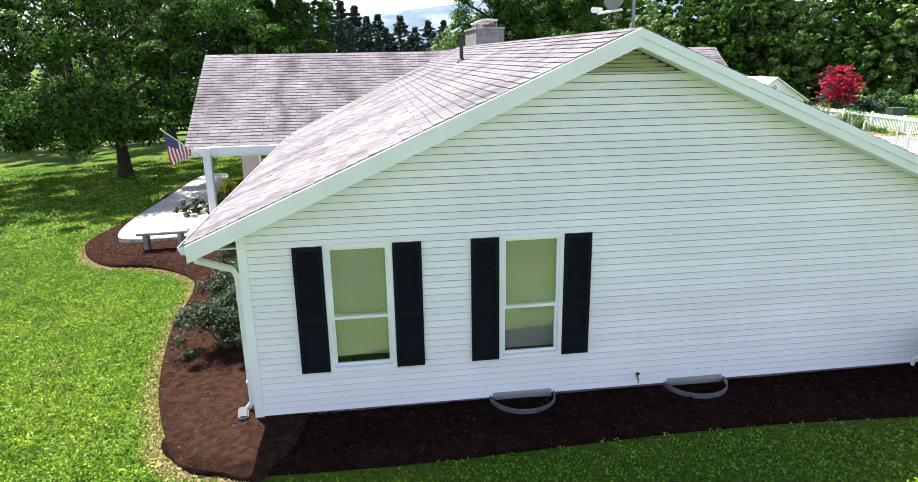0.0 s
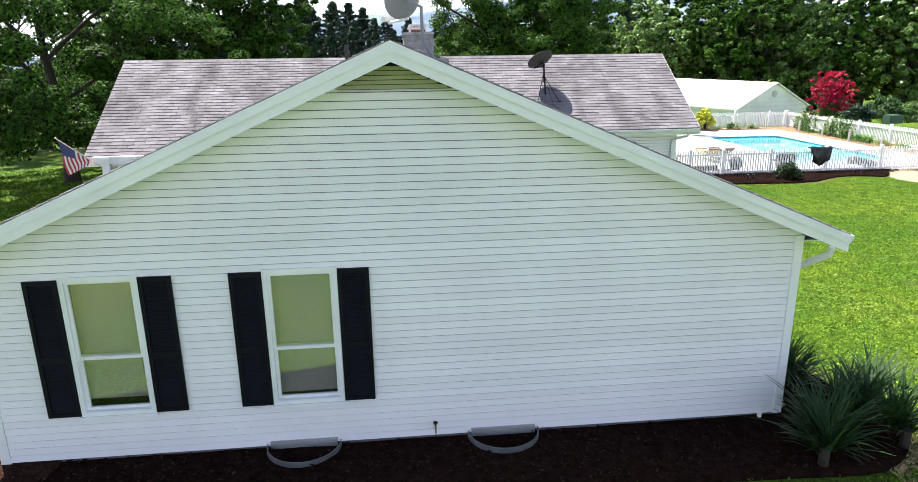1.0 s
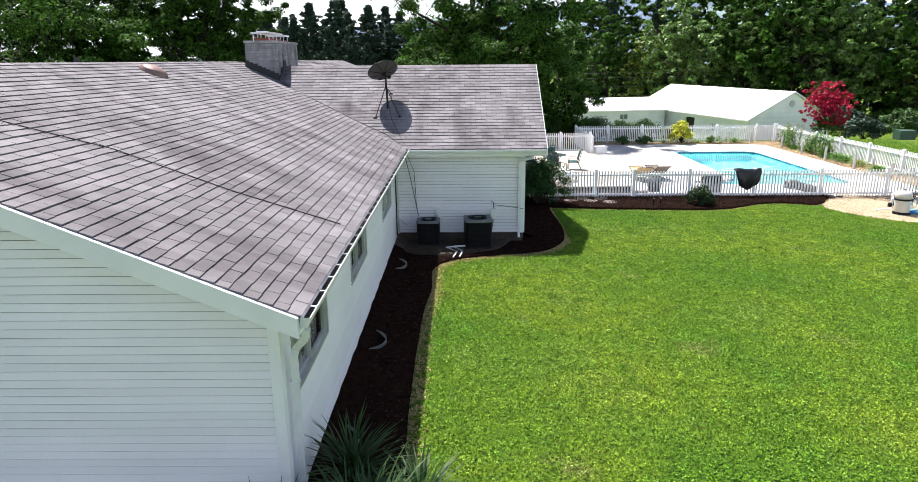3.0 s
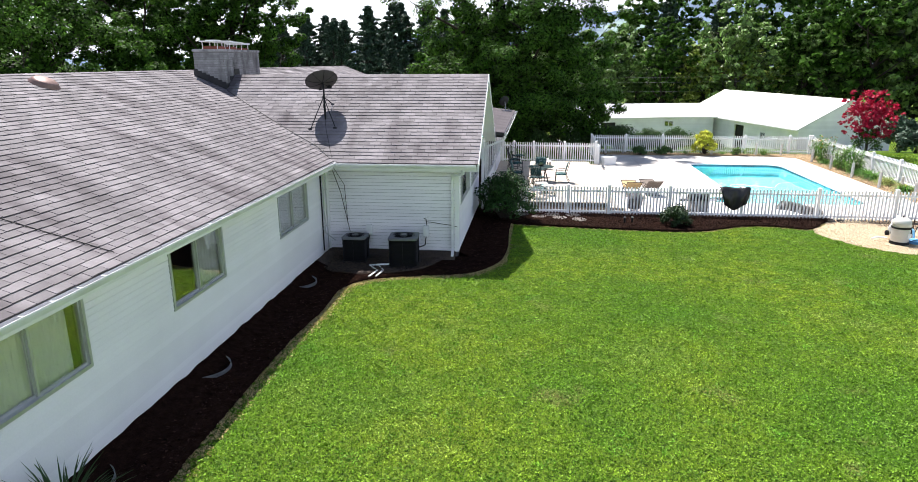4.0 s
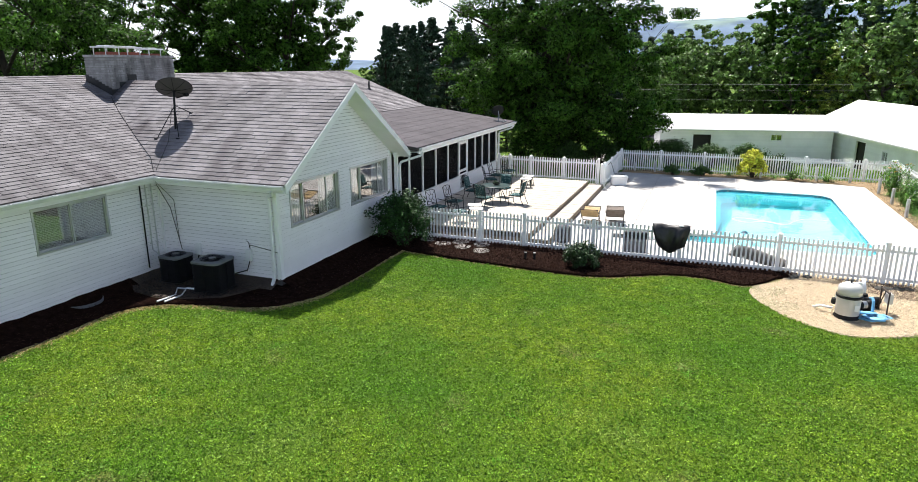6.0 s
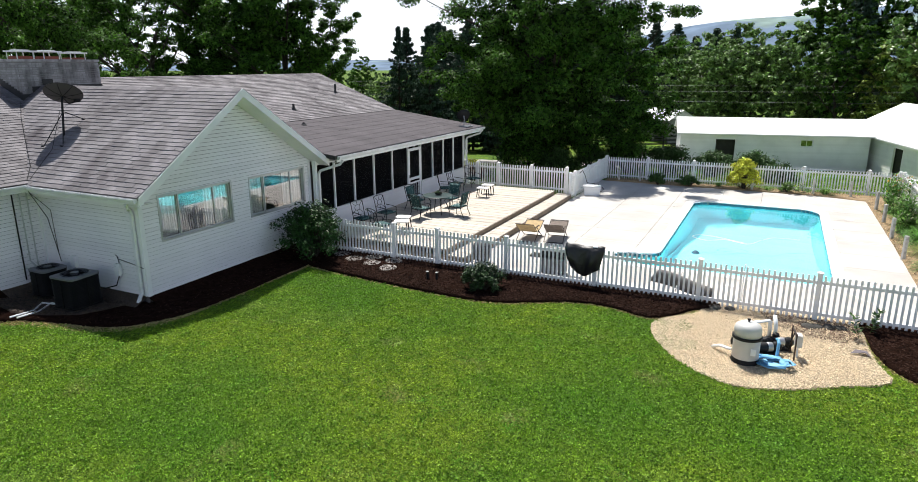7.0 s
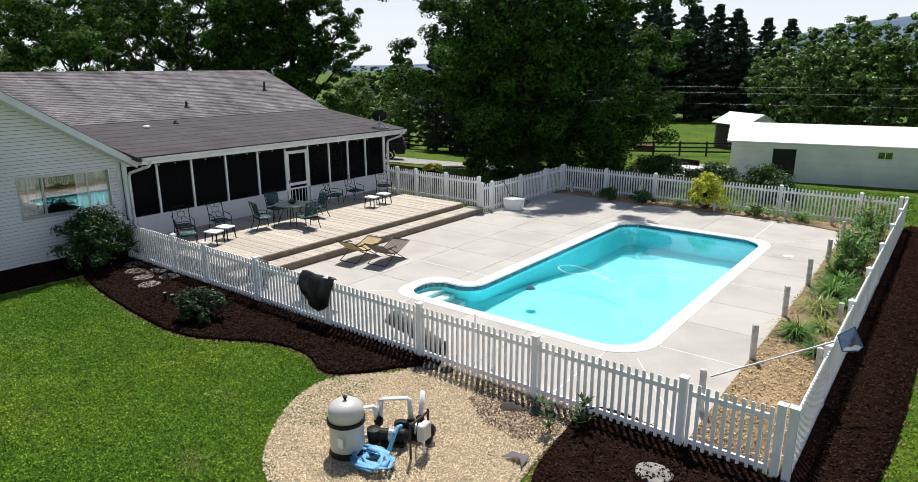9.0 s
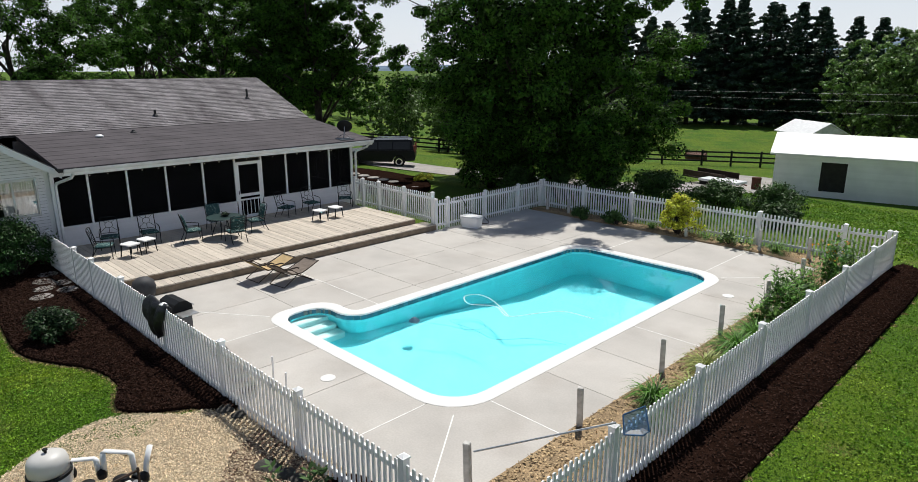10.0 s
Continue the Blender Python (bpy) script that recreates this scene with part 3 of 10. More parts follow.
def shingle(parent, origin, along, up, length, height, keep, nearest=None, mat=None):
    """Rows of tabs over a roof plane. keep(p): is there roof here; nearest(p): does this tab stand alone."""
    global single_tab
    a, u = Vector(along).normalized(), Vector(up).normalized()
    n = a.cross(u)
    if n.z < 0:
        n = -n
    m3 = Matrix((a, u, n)).transposed()
    base_v, base_f = tab_mesh(TAB_W, TAB_H, height)
    if a.cross(u).dot(n) < 0:
        base_f = [q[::-1] for q in base_f]
    if single_tab is None:
        single_tab = bpy.data.meshes.new("shingle")
        single_tab.from_pydata(base_v, [], base_f)
        single_tab.materials.append(SHINGLE)
    V, F = [], []
    rows, r = int(height / TAB_H) + 1, random.Random(7)
    arr = np.array(base_v)
    for j in range(rows):
        off = (j % 2) * TAB_W / 2 + (j % 3) * 0.01
        k = 0
        while k * TAB_W - off < length:
            s0 = k * TAB_W - off
            k += 1
            w0, w1 = max(s0, 0), min(s0 + TAB_W, length)
            if w1 - w0 < 0.03:
                continue
            h = min(1.0, (height - j * TAB_H) / (TAB_H + 0.02))
            if h < 0.15:
                continue
            p = Vector(origin) + a * ((w0 + w1) / 2) + u * (j * TAB_H + TAB_H / 2)
            if not keep(p):
                continue
            lift = r.uniform(0, 0.005)
            o = Vector(origin) + a * w0 + u * (j * TAB_H + r.uniform(-0.006, 0.006)) + n * lift
            if nearest and nearest(p) and abs(w1 - w0 - TAB_W) < 1e-4 and h == 1.0:
                ob = new("shingle", single_tab)
                ob.matrix_basis = Matrix.Translation(o) @ m3.to_4x4()
                ob.parent = parent
                continue
            sc = arr.copy()
            sc[:, 0] *= (w1 - w0) / TAB_W
            sc[:, 1] *= h
            pts = sc @ np.array(m3).T + np.array(o)
            q = len(V)
            V.extend(map(tuple, pts))
            F.extend([tuple(i + q for i in f) for f in base_f])
    ob = mesh_part("shingles", V, F, mat or SHINGLE, parent)
    ob["kind"] = "stuff"
    return ob


roof_south = thing("roof", "grey-mauve asphalt shingle roof of the south wing with dark streaks", "roof", kind="structure")
A_SOUTH, A_NORTH = 7.74, 23.4
E0, E1 = AR - AHALF, AR + AHALF
for side, ex in ((-1, E0), (1, E1)):
    roof_slab("roof_deck", [(ex, A_SOUTH, roof_a(ex)), (ex, A_NORTH, roof_a(ex)), (AR, A_NORTH, AZ), (AR, A_SOUTH, AZ)], UNDERLAY, 0.06, roof_south)
    sl = AS_EAST if side > 0 else AS
    ln = math.hypot(AHALF, AHALF * sl)
    shingle(roof_south, (ex + side * 0.02, A_SOUTH - 0.02, roof_a(ex)), (0, 1, 0), (-side, 0, sl), A_NORTH - A_SOUTH, ln,
            lambda p: p.y < BR + 0.1 and p.z > roof_b(p.y) - 0.06 or p.y < 19.4,
            (lambda p: p.x > 6.3 and p.y < 12.6) if side > 0 else None)

roof_east = thing("roof", "grey-mauve asphalt shingle roof of the cross wing with dark stains", "roof", kind="structure")
BW, BE = -5.25, 12.5
B0 = BR - 3.34
roof_slab("roof_deck", [(BW, B0 - 0.0, roof_b(B0)), (BE, B0, roof_b(B0)), (BE, BR, BZ), (BW, BR, BZ)], UNDERLAY, 0.06, roof_east)
roof_slab("roof_deck", [(BW, BR + 3.34, roof_b(B0)), (BE, BR + 3.34, roof_b(B0)), (BE, BR, BZ), (BW, BR, BZ)], UNDERLAY, 0.06, roof_east)
LB = math.hypot(3.34, 3.34 * BS)
shingle(roof_east, (BW, B0 - 0.02, roof_b(B0)), (1, 0, 0), (0, 1, BS), BE - BW + 0.02, LB, lambda p: p.z > roof_a(p.x) - 0.06 or p.x > 8.9 or p.x < E0, None, SHINGLE_CROSS)
shingle(roof_east, (BW, BR + 3.36, roof_b(B0)), (1, 0, 0), (0, -1, BS), BE - BW + 0.02, LB, lambda p: p.z > roof_c(p.x) - 0.06 and p.x > 3, None, SHINGLE_CROSS)
# lower lip of the cross wing over the front porch
roof_slab("roof_deck", [(BW, 19.25, roof_b(19.25)), (E0 + 0.3, 19.25, roof_b(19.25)), (E0 + 0.3, B0, roof_b(B0)), (BW, B0, roof_b(B0))], UNDERLAY, 0.06, roof_east)
shingle(roof_east, (BW, 19.23, roof_b(19.25)), (1, 0, 0), (0, 1, BS), 3.3, (B0 - 19.25) * math.hypot(1, BS), lambda p: True)

roof_north = thing("roof", "weathered shingle roof of the north wing", "roof", kind="structure")
CK = roof_c(KNEE)
roof_slab("roof_deck", [(KNEE, BR, CK), (KNEE, CY1 + 0.35, CK), (CX, CY1 + 0.35, CZ), (CX, BR, CZ)], UNDERLAY, 0.06, roof_north)
roof_slab("roof_deck", [(-1.0, BR, roof_c(-1.0)), (-1.0, CY1 + 0.35, roof_c(-1.0)), (CX, CY1 + 0.35, CZ), (CX, BR, CZ)], UNDERLAY, 0.06, roof_north)
shingle(roof_north, (KNEE, BR, CK), (0, 1, 0), (-1, 0, CS), CY1 + 0.37 - BR, math.hypot(KNEE - CX, CZ - CK), lambda p: p.z > roof_b(p.y) - 0.06 or p.y > 26.4)
bm = bmesh.new()
rowz = 9
for i in range(rowz):
    x0, x1 = KNEE + (PX - KNEE) * i / rowz, KNEE + (PX - KNEE) * (i + 1) / rowz
    vs = [bm.verts.new(c) for c in ((x0 - 0.03, 26.4, roof_c(x0) + 0.004), (x0 - 0.03, CY1 + 0.35, roof_c(x0) + 0.004), (x1, CY1 + 0.35, roof_c(x1) + 0.006), (x1, 26.4, roof_c(x1) + 0.006))]
    lo = [bm.verts.new(v.co - Vector((0, 0, 0.012))) for v in vs]
    bm.faces.new(vs)
    bm.faces.new(lo[::-1])
    for q in range(4):
        bm.faces.new((vs[q], lo[q], lo[(q + 1) % 4], vs[(q + 1) % 4]))
part("roll_roofing", bm, ROOFING, roof_north, "dark rolled roofing on the shallow porch slope")
roof_slab("roof_deck", [(KNEE, 26.4, CK - 0.015), (PX, 26.4, PZ - 0.015), (PX, CY1 + 0.35, PZ - 0.015), (KNEE, CY1 + 0.35, CK - 0.015)], UNDERLAY, 0.10, roof_north)


def ridge_caps(parent, p0, p1, drop):
    """Bent cap shingles along a ridge."""
    p0, p1 = Vector(p0), Vector(p1)
    d = (p1 - p0).normalized()
    side = Vector((-d.y, d.x, 0)).normalized()
    pieces = []
    for i in range(int((p1 - p0).length / 0.14)):
        o = p0 + d * (i * 0.14) + Vector((0, 0, 0.014))
        e = o + d * 0.16 - Vector((0, 0, 0.008))
        dn = Vector((0, 0, -drop * 0.14))
        v = [o + side * 0.14 + dn, o, o - side * 0.14 + dn, e + side * 0.14 + dn, e, e - side * 0.14 + dn]
        lo = [o + side * 0.14 + dn - Vector((0, 0, 0.01)), o - Vector((0, 0, 0.01)), o - side * 0.14 + dn - Vector((0, 0, 0.01))]
        pieces.append(([tuple(x) for x in v + lo], [(0, 3, 4, 1), (1, 4, 5, 2), (6, 0, 1, 7), (7, 1, 2, 8)]))
    return joined("ridge_caps", pieces, SHINGLE, parent)


ridge_caps(roof_south, (AR, A_SOUTH - 0.02, AZ), (AR, 22.6, AZ), AS)
ridge_caps(roof_east, (BW, BR, BZ), (BE + 0.02, BR, BZ), BS)
ridge_caps(roof_north, (CX, 24.5, CZ), (CX, CY1 + 0.37, CZ), CS)

# --- south gable
WINS = [(-0.66, 0.16, 0.70, 2.42), (1.63, 2.45, 0.70, 2.42)]
SG = frame_of((0, AY, 0), (1, 0, 0), (0, -1, 0))
wall_s = thing("wall_south", "white lap-sided gable wall in open shade", "wall", kind="structure")
bm = bmesh.new()
wall_core(bm, SG, AX0, AX1, 0.0, 2.62, WINS)
gable_core(bm, SG, AX0, AX1, AR, 2.62, 4.88)
part("wall_core", bm, SHEATH, wall_s)
slope_l = (4.88 - 2.72) / (AR - AX0)
slope_r = (4.88 - 2.66) / (AX1 - AR)
clad(wall_s, SG, 0.09, 4.80, lambda z: AX0 + max(0, z - 2.72) / slope_l, lambda z: AX1 - max(0, z - 2.66) / slope_r, WINS + [(2.62, 3.98, 4.50, 5.0)])

# --- east wall of the south wing
EWINS = [(8.55, 10.35, 1.42, 2.38), (12.37, 14.13, 1.40, 2.40), (16.80, 18.64, 1.40, 2.38)]
EG = frame_of((AX1, 0, 0), (0, 1, 0), (1, 0, 0))
wall_e = thing("wall_east", "white lap-sided long wall under the eave", "wall", kind="structure")
bm = bmesh.new()
wall_core(bm, EG, AY + 0.14, BY0, 0.0, 2.62, EWINS)
part("wall_core", bm, SHEATH, wall_e)
clad(wall_e, EG, 0.20, 2.55, lambda z: AY, lambda z: BY0, EWINS)

# --- cross wing, south and east walls
BG = frame_of((0, BY0, 0), (1, 0, 0), (0, -1, 0))
wall_bs = thing("wall_cross_south", "white lap-sided wall behind two air conditioners", "wall", kind="structure")
bm = bmesh.new()
wall_core(bm, BG, AX1, BX1 - 0.14, 0.0, 2.72, [])
part("wall_core", bm, SHEATH, wall_bs)
clad(wall_bs, BG, 0.22, 2.62, lambda z: AX1, lambda z: BX1)
BWINS = [(20.78, 23.06, 1.42, 2.50), (23.72, 26.0, 1.40, 2.48)]
BEG = frame_of((BX1, 0, 0), (0, 1, 0), (1, 0, 0))
wall_be = thing("wall_cross_east", "white lap-sided gable wall facing the pool", "wall", kind="structure")
bm = bmesh.new()
wall_core(bm, BEG, BY0, BY1, 0.0, 2.70, BWINS)
gable_core(bm, BEG, BY0, BY1, BR, 2.70, BZ - 0.14)
part("wall_core", bm, SHEATH, wall_be)
sb = (BZ - 0.12 - 2.72) / (BR - BY0)
clad(wall_be, BEG, 0.22, 4.62, lambda z: BY0 + max(0, z - 2.72) / sb, lambda z: BY1 - max(0, z - 2.72) / sb, BWINS)

# --- west and inner walls closing the wings
wall_w = thing("wall_west", "white side wall of the south wing", "wall", kind="structure")
bm = bmesh.new()
box(bm, AX0, AX0 + 0.14, AY + 0.14, 20.0, 0.0, 2.62)
part("wall_core", bm, SHEATH, wall_w)
clad(wall_w, frame_of((AX0, 0, 0), (0, 1, 0), (-1, 0, 0)), 0.09, 2.55, lambda z: AY, lambda z: 20.0)
wall_n = thing("wall_north", "white gable wall at the north end", "wall", kind="structure")
bm = bmesh.new()
box(bm, -0.9, 9.0, CY1 - 0.14, CY1, -0.4, 3.2)
gable_core(bm, frame_of((0, CY1, 0), (1, 0, 0), (0, 1, 0)), -0.9, 8.3, CX, 3.15, CZ - 0.12)
box(bm, -0.9, -0.76, 26.3, CY1 - 0.14, -0.4, 3.1)
part("wall_core", bm, SIDING, wall_n)
wall_p = thing("wall_porch_back", "dark house wall inside the screened porch", "wall", kind="structure")
bm = bmesh.new()
box(bm, 8.2, 8.34, BY1, CY1 - 0.14, 0.3, 3.2)
box(bm, 8.34, BX1 - 0.14, BY1 - 0.14, BY1, 0.3, 2.75)
part("wall_core", bm, material("tan_inner_wall", (0.25, 0.22, 0.19), 0.8, noise_amt=0.1), wall_p)
floor_h = bmesh.new()
box(floor_h, AX0 + 0.2, AX1 - 0.2, AY + 0.2, BY0 + 0.1, 0.15, 0.25)
box(floor_h, AX0 + 0.2, BX1 - 0.2, BY0 + 0.3, BY1 - 0.2, 0.15, 0.25)
tagged(part("floor", floor_h, DARK), "dark indoor floor", "floor", kind="structure")
ceil_h = bmesh.new()
box(ceil_h, AX0 + 0.16, AX1 - 0.16, AY + 0.16, BY0, 2.56, 2.60)
box(ceil_h, AX0 + 0.16, BX1 - 0.16, BY0 + 0.16, BY1 - 0.16, 2.56, 2.60)
tagged(part("ceiling", ceil_h, TRIM), "white indoor ceiling", "ceiling", kind="structure")
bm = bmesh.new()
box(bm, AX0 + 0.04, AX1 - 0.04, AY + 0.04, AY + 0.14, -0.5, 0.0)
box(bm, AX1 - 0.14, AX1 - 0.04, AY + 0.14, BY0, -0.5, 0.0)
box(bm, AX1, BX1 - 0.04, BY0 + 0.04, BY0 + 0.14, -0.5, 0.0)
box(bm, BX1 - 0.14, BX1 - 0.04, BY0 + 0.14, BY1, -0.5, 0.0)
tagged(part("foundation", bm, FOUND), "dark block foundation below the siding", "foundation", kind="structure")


# --- rakes, fascias, soffits, corner boards
def bar(bm, p0, p1, w, h, upv=(0, 0, 1)):
    """A straight timber from p0 to p1; w across, h along upv (hangs below the line)."""
    p0, p1, u = Vector(p0), Vector(p1), Vector(upv).normalized()
    d = (p1 - p0).normalized()
    s = d.cross(u).normalized() * w / 2
    dn = u * h
    vs = [bm.verts.new(q) for q in (p0 + s, p0 - s, p1 - s, p1 + s, p0 + s - dn, p0 - s - dn, p1 - s - dn, p1 + s - dn)]
    for f in ((0, 1, 2, 3), (7, 6, 5, 4), (0, 4, 5, 1), (1, 5, 6, 2), (2, 6, 7, 3), (3, 7, 4, 0)):
        bm.faces.new([vs[i] for i in f])


for sgn, ex in ((-1, E0), (1, E1)):
    bm = bmesh.new()
    yy = A_SOUTH - 0.026
    bar(bm, (ex, yy, roof_a(ex) + 0.004), (AR, yy, AZ + 0.004), 0.04, 0.215)
    bar(bm, (ex, yy - 0.031, roof_a(ex) + 0.004), (AR, yy - 0.031, AZ + 0.004), 0.02, 0.105)
    part("rake_board", bm, TRIM, wall_s, "wide white rake board")
    bm = bmesh.new()
    for q in range(1):
        vs = [bm.verts.new(c) for c in ((ex, yy, roof_a(ex) - 0.17), (ex, AY, roof_a(ex) - 0.17), (AR, AY, AZ - 0.17), (AR, yy, AZ - 0.17))]
        lo = [bm.verts.new(v.co - Vector((0, 0, 0.02))) for v in vs]
        bm.faces.new(vs)
        bm.faces.new(lo[::-1])
        for k in range(4):
            bm.faces.new((vs[k], lo[k], lo[(k + 1) % 4], vs[(k + 1) % 4]))
    part("soffit", bm, TRIM, wall_s)
bm = bmesh.new()
for k in range(5):
    z = 4.53 + k * 0.05
    wdt = 0.62 - k * 0.11
    box(bm, AR - wdt, AR + wdt, AY - 0.045 + 0.0, AY - 0.005, z, z + 0.012, Matrix.Identity(4))
    box(bm, AR - wdt, AR + wdt, AY - 0.05, AY - 0.04, z - 0.03, z + 0.012, Matrix.Identity(4))
vent = part("gable_vent", bm, material("olive_vent", (0.36, 0.36, 0.24), 0.6, noise_amt=0.1), wall_s, "triangular louvred gable vent")
bm = bmesh.new()
gable_core(bm, frame_of((0, AY - 0.002, 0), (1, 0, 0), (0, -1, 0)), AR - 0.66, AR + 0.66, AR, 4.51, 4.81, 0.05)
part("vent_backing", bm, DARK, wall_s)


LITTER = material("gutter_litter", (0.014, 0.010, 0.008), 0.95, noise_scale=12, noise_amt=0.5, bump=0.6, bump_scale=40)


def fascia(name, p0, p1, out, parent):
    """Fascia board with a K-style gutter open at the top."""
    p0, p1, o = Vector(p0), Vector(p1), Vector(out)
    bm = bmesh.new()
    bar(bm, p0, p1, 0.03, 0.18)
    part("fascia", bm, TRIM, parent)
    prof = [(0.02, 0.0), (0.02, -0.10), (0.09, -0.10), (0.125, -0.03), (0.125, 0.0), (0.115, 0.0), (0.112, -0.03), (0.085, -0.09), (0.03, -0.09), (0.03, 0.0)]
    bm = bmesh.new()
    ra = [bm.verts.new(p0 + o * a + Vector((0, 0, b))) for a, b in prof]
    rb = [bm.verts.new(p1 + o * a + Vector((0, 0, b))) for a, b in prof]
    k = len(prof)
    for i in range(k):
        bm.faces.new((ra[i], ra[(i + 1) % k], rb[(i + 1) % k], rb[i]))
    for p in (p0, p1):
        cap = [bm.verts.new(p + o * a + Vector((0, 0, b))) for a, b in prof[:5]]
        bm.faces.new(cap)
    gt = part("gutter", bm, GUTTER, parent, "white metal gutter")
    bm = bmesh.new()
    a = [bm.verts.new(p + o * q + Vector((0, 0, h))) for p in (p0, p1) for q, h in ((0.03, -0.045), (0.11, -0.05))]
    bm.faces.new((a[0], a[1], a[3], a[2]))
    part("leaf_litter", bm, LITTER, gt, "dark wet leaf litter")
    d = p1 - p0
    for i in range(int(d.length / 0.45)):
        c = p0 + d.normalized() * (0.3 + i * 0.45)
        bm = bmesh.new()
        bar(bm, c + o * 0.0 + Vector((0, 0, 0.006)), c + o * 0.122 + Vector((0, 0, 0.004)), 0.022, 0.006)
        part("hanger", bm, GUTTER, gt)


za, zw = roof_a(E1) - 0.02, roof_a(E0) - 0.02
fascia("fascia", (E1 - 0.02, A_SOUTH + 0.02, za), (E1 - 0.02, B0 + 0.3, za), (1, 0, 0), wall_e)
fascia("fascia", (E0 + 0.02, A_SOUTH + 0.02, zw), (E0 + 0.02, 19.4, zw), (-1, 0, 0), wall_w)
zb = roof_b(B0) - 0.02
fascia("fascia", (E1 - 0.1, B0 + 0.02, zb), (BE - 0.02, B0 + 0.02, zb), (0, -1, 0), wall_bs)
for (x0, x1, y0, y1, z, par) in ((AX1, E1, AY, B0 + 0.3, za - 0.16, wall_e), (E0, AX0, AY, 19.4, zw - 0.16, wall_w), (AX1 + 0.5, BX1 + 0.5, B0, BY0, zb - 0.16, wall_bs)):
    bm = bmesh.new()
    box(bm, x0, x1, y0, y1, z, z + 0.015)
    part("soffit", bm, TRIM, par)
for sgn in (-1, 1):
    bm = bmesh.new()
    ye = BR + sgn * 3.34
    bar(bm, (BE + 0.024, ye, roof_b(ye) + 0.004), (BE + 0.024, BR, BZ + 0.004), 0.04, 0.20)
    part("rake_board", bm, TRIM, wall_be)
    bm = bmesh.new()
    vs = [bm.verts.new(c) for c in ((BE, ye, roof_b(ye) - 0.17), (BX1, ye, roof_b(ye) - 0.17), (BX1, BR, BZ - 0.17), (BE, BR, BZ - 0.17))]
    lo = [bm.verts.new(v.co - Vector((0, 0, 0.02))) for v in vs]
    bm.faces.new(vs)
    bm.faces.new(lo[::-1])
    for k in range(4):
        bm.faces.new((vs[k], lo[k], lo[(k + 1) % 4], vs[(k + 1) % 4]))
    part("soffit", bm, TRIM, wall_be)
# corner boards
for (x, y, sx, sy, z0, z1, par) in ((AX0, AY, -1, -1, 0.06, 2.6, wall_s), (AX1, AY, 1, -1, 0.08, 2.6, wall_s), (BX1, BY0, 1, -1, 0.2, 2.65, wall_bs), (BX1, BY1, 1, 1, 0.2, 2.7, wall_be)):
    bm = bmesh.new()
    box(bm, min(x + sx * 0.026, x - sx * 0.09), max(x + sx * 0.026, x - sx * 0.09), min(y + sy * 0.026, y - sy * 0.005), max(y + sy * 0.026, y - sy * 0.005), z0, z1)
    box(bm, min(x + sx * 0.026, x - sx * 0.005), max(x + sx * 0.026, x - sx * 0.005), min(y - sy * 0.005, y - sy * 0.09), max(y - sy * 0.005, y - sy * 0.09), z0, z1)
    part("corner_board", bm, TRIM, par)
# inner corner
bm = bmesh.new()
box(bm, AX1, AX1 + 0.06, BY0 - 0.06, BY0, 0.2, 2.5)
part("corner_board", bm, TRIM, wall_bs)


# --- windows
SHADE = material("olive_shade", (0.46, 0.41, 0.43), 0.8, noise_scale=2, noise_amt=0.08)
BLIND = material("white_blind", (0.78, 0.79, 0.78), 0.6, vary=0.04)
CURTAIN = material("white_curtain", (0.82, 0.82, 0.80), 0.9, noise_scale=3, noise_amt=0.08)
ALU = material("grey_aluminium", (0.50, 0.51, 0.52), 0.4, 0.6, noise_amt=0.1)


def frame_bars(bm, m, u0, u1, z0, z1, w, v0, v1):
    box(bm, u0, u1, v0, v1, z0, z0 + w, m)
    box(bm, u0, u1, v0, v1, z1 - w, z1, m)
    box(bm, u0, u0 + w, v0, v1, z0 + w, z1 - w, m)
    box(bm, u1 - w, u1, v0, v1, z0 + w, z1 - w, m)


def pane(m, u0, u1, z0, z1, v, parent, mat=None, lean=0.0):
    """A sheet of glass; lean: how far its top stands back, in degrees."""
    bm = bmesh.new()
    box(bm, u0, u1, v - 0.003, v + 0.003, z0, z1, m @ Matrix.Translation((0, v, (z0 + z1) / 2)) @ Matrix.Rotation(radians(lean), 4, "X") @ Matrix.Translation((0, -v, -(z0 + z1) / 2)))
    ob = part("pane", bm, mat or GLASS, parent)
    ob.visible_shadow = False
    return ob


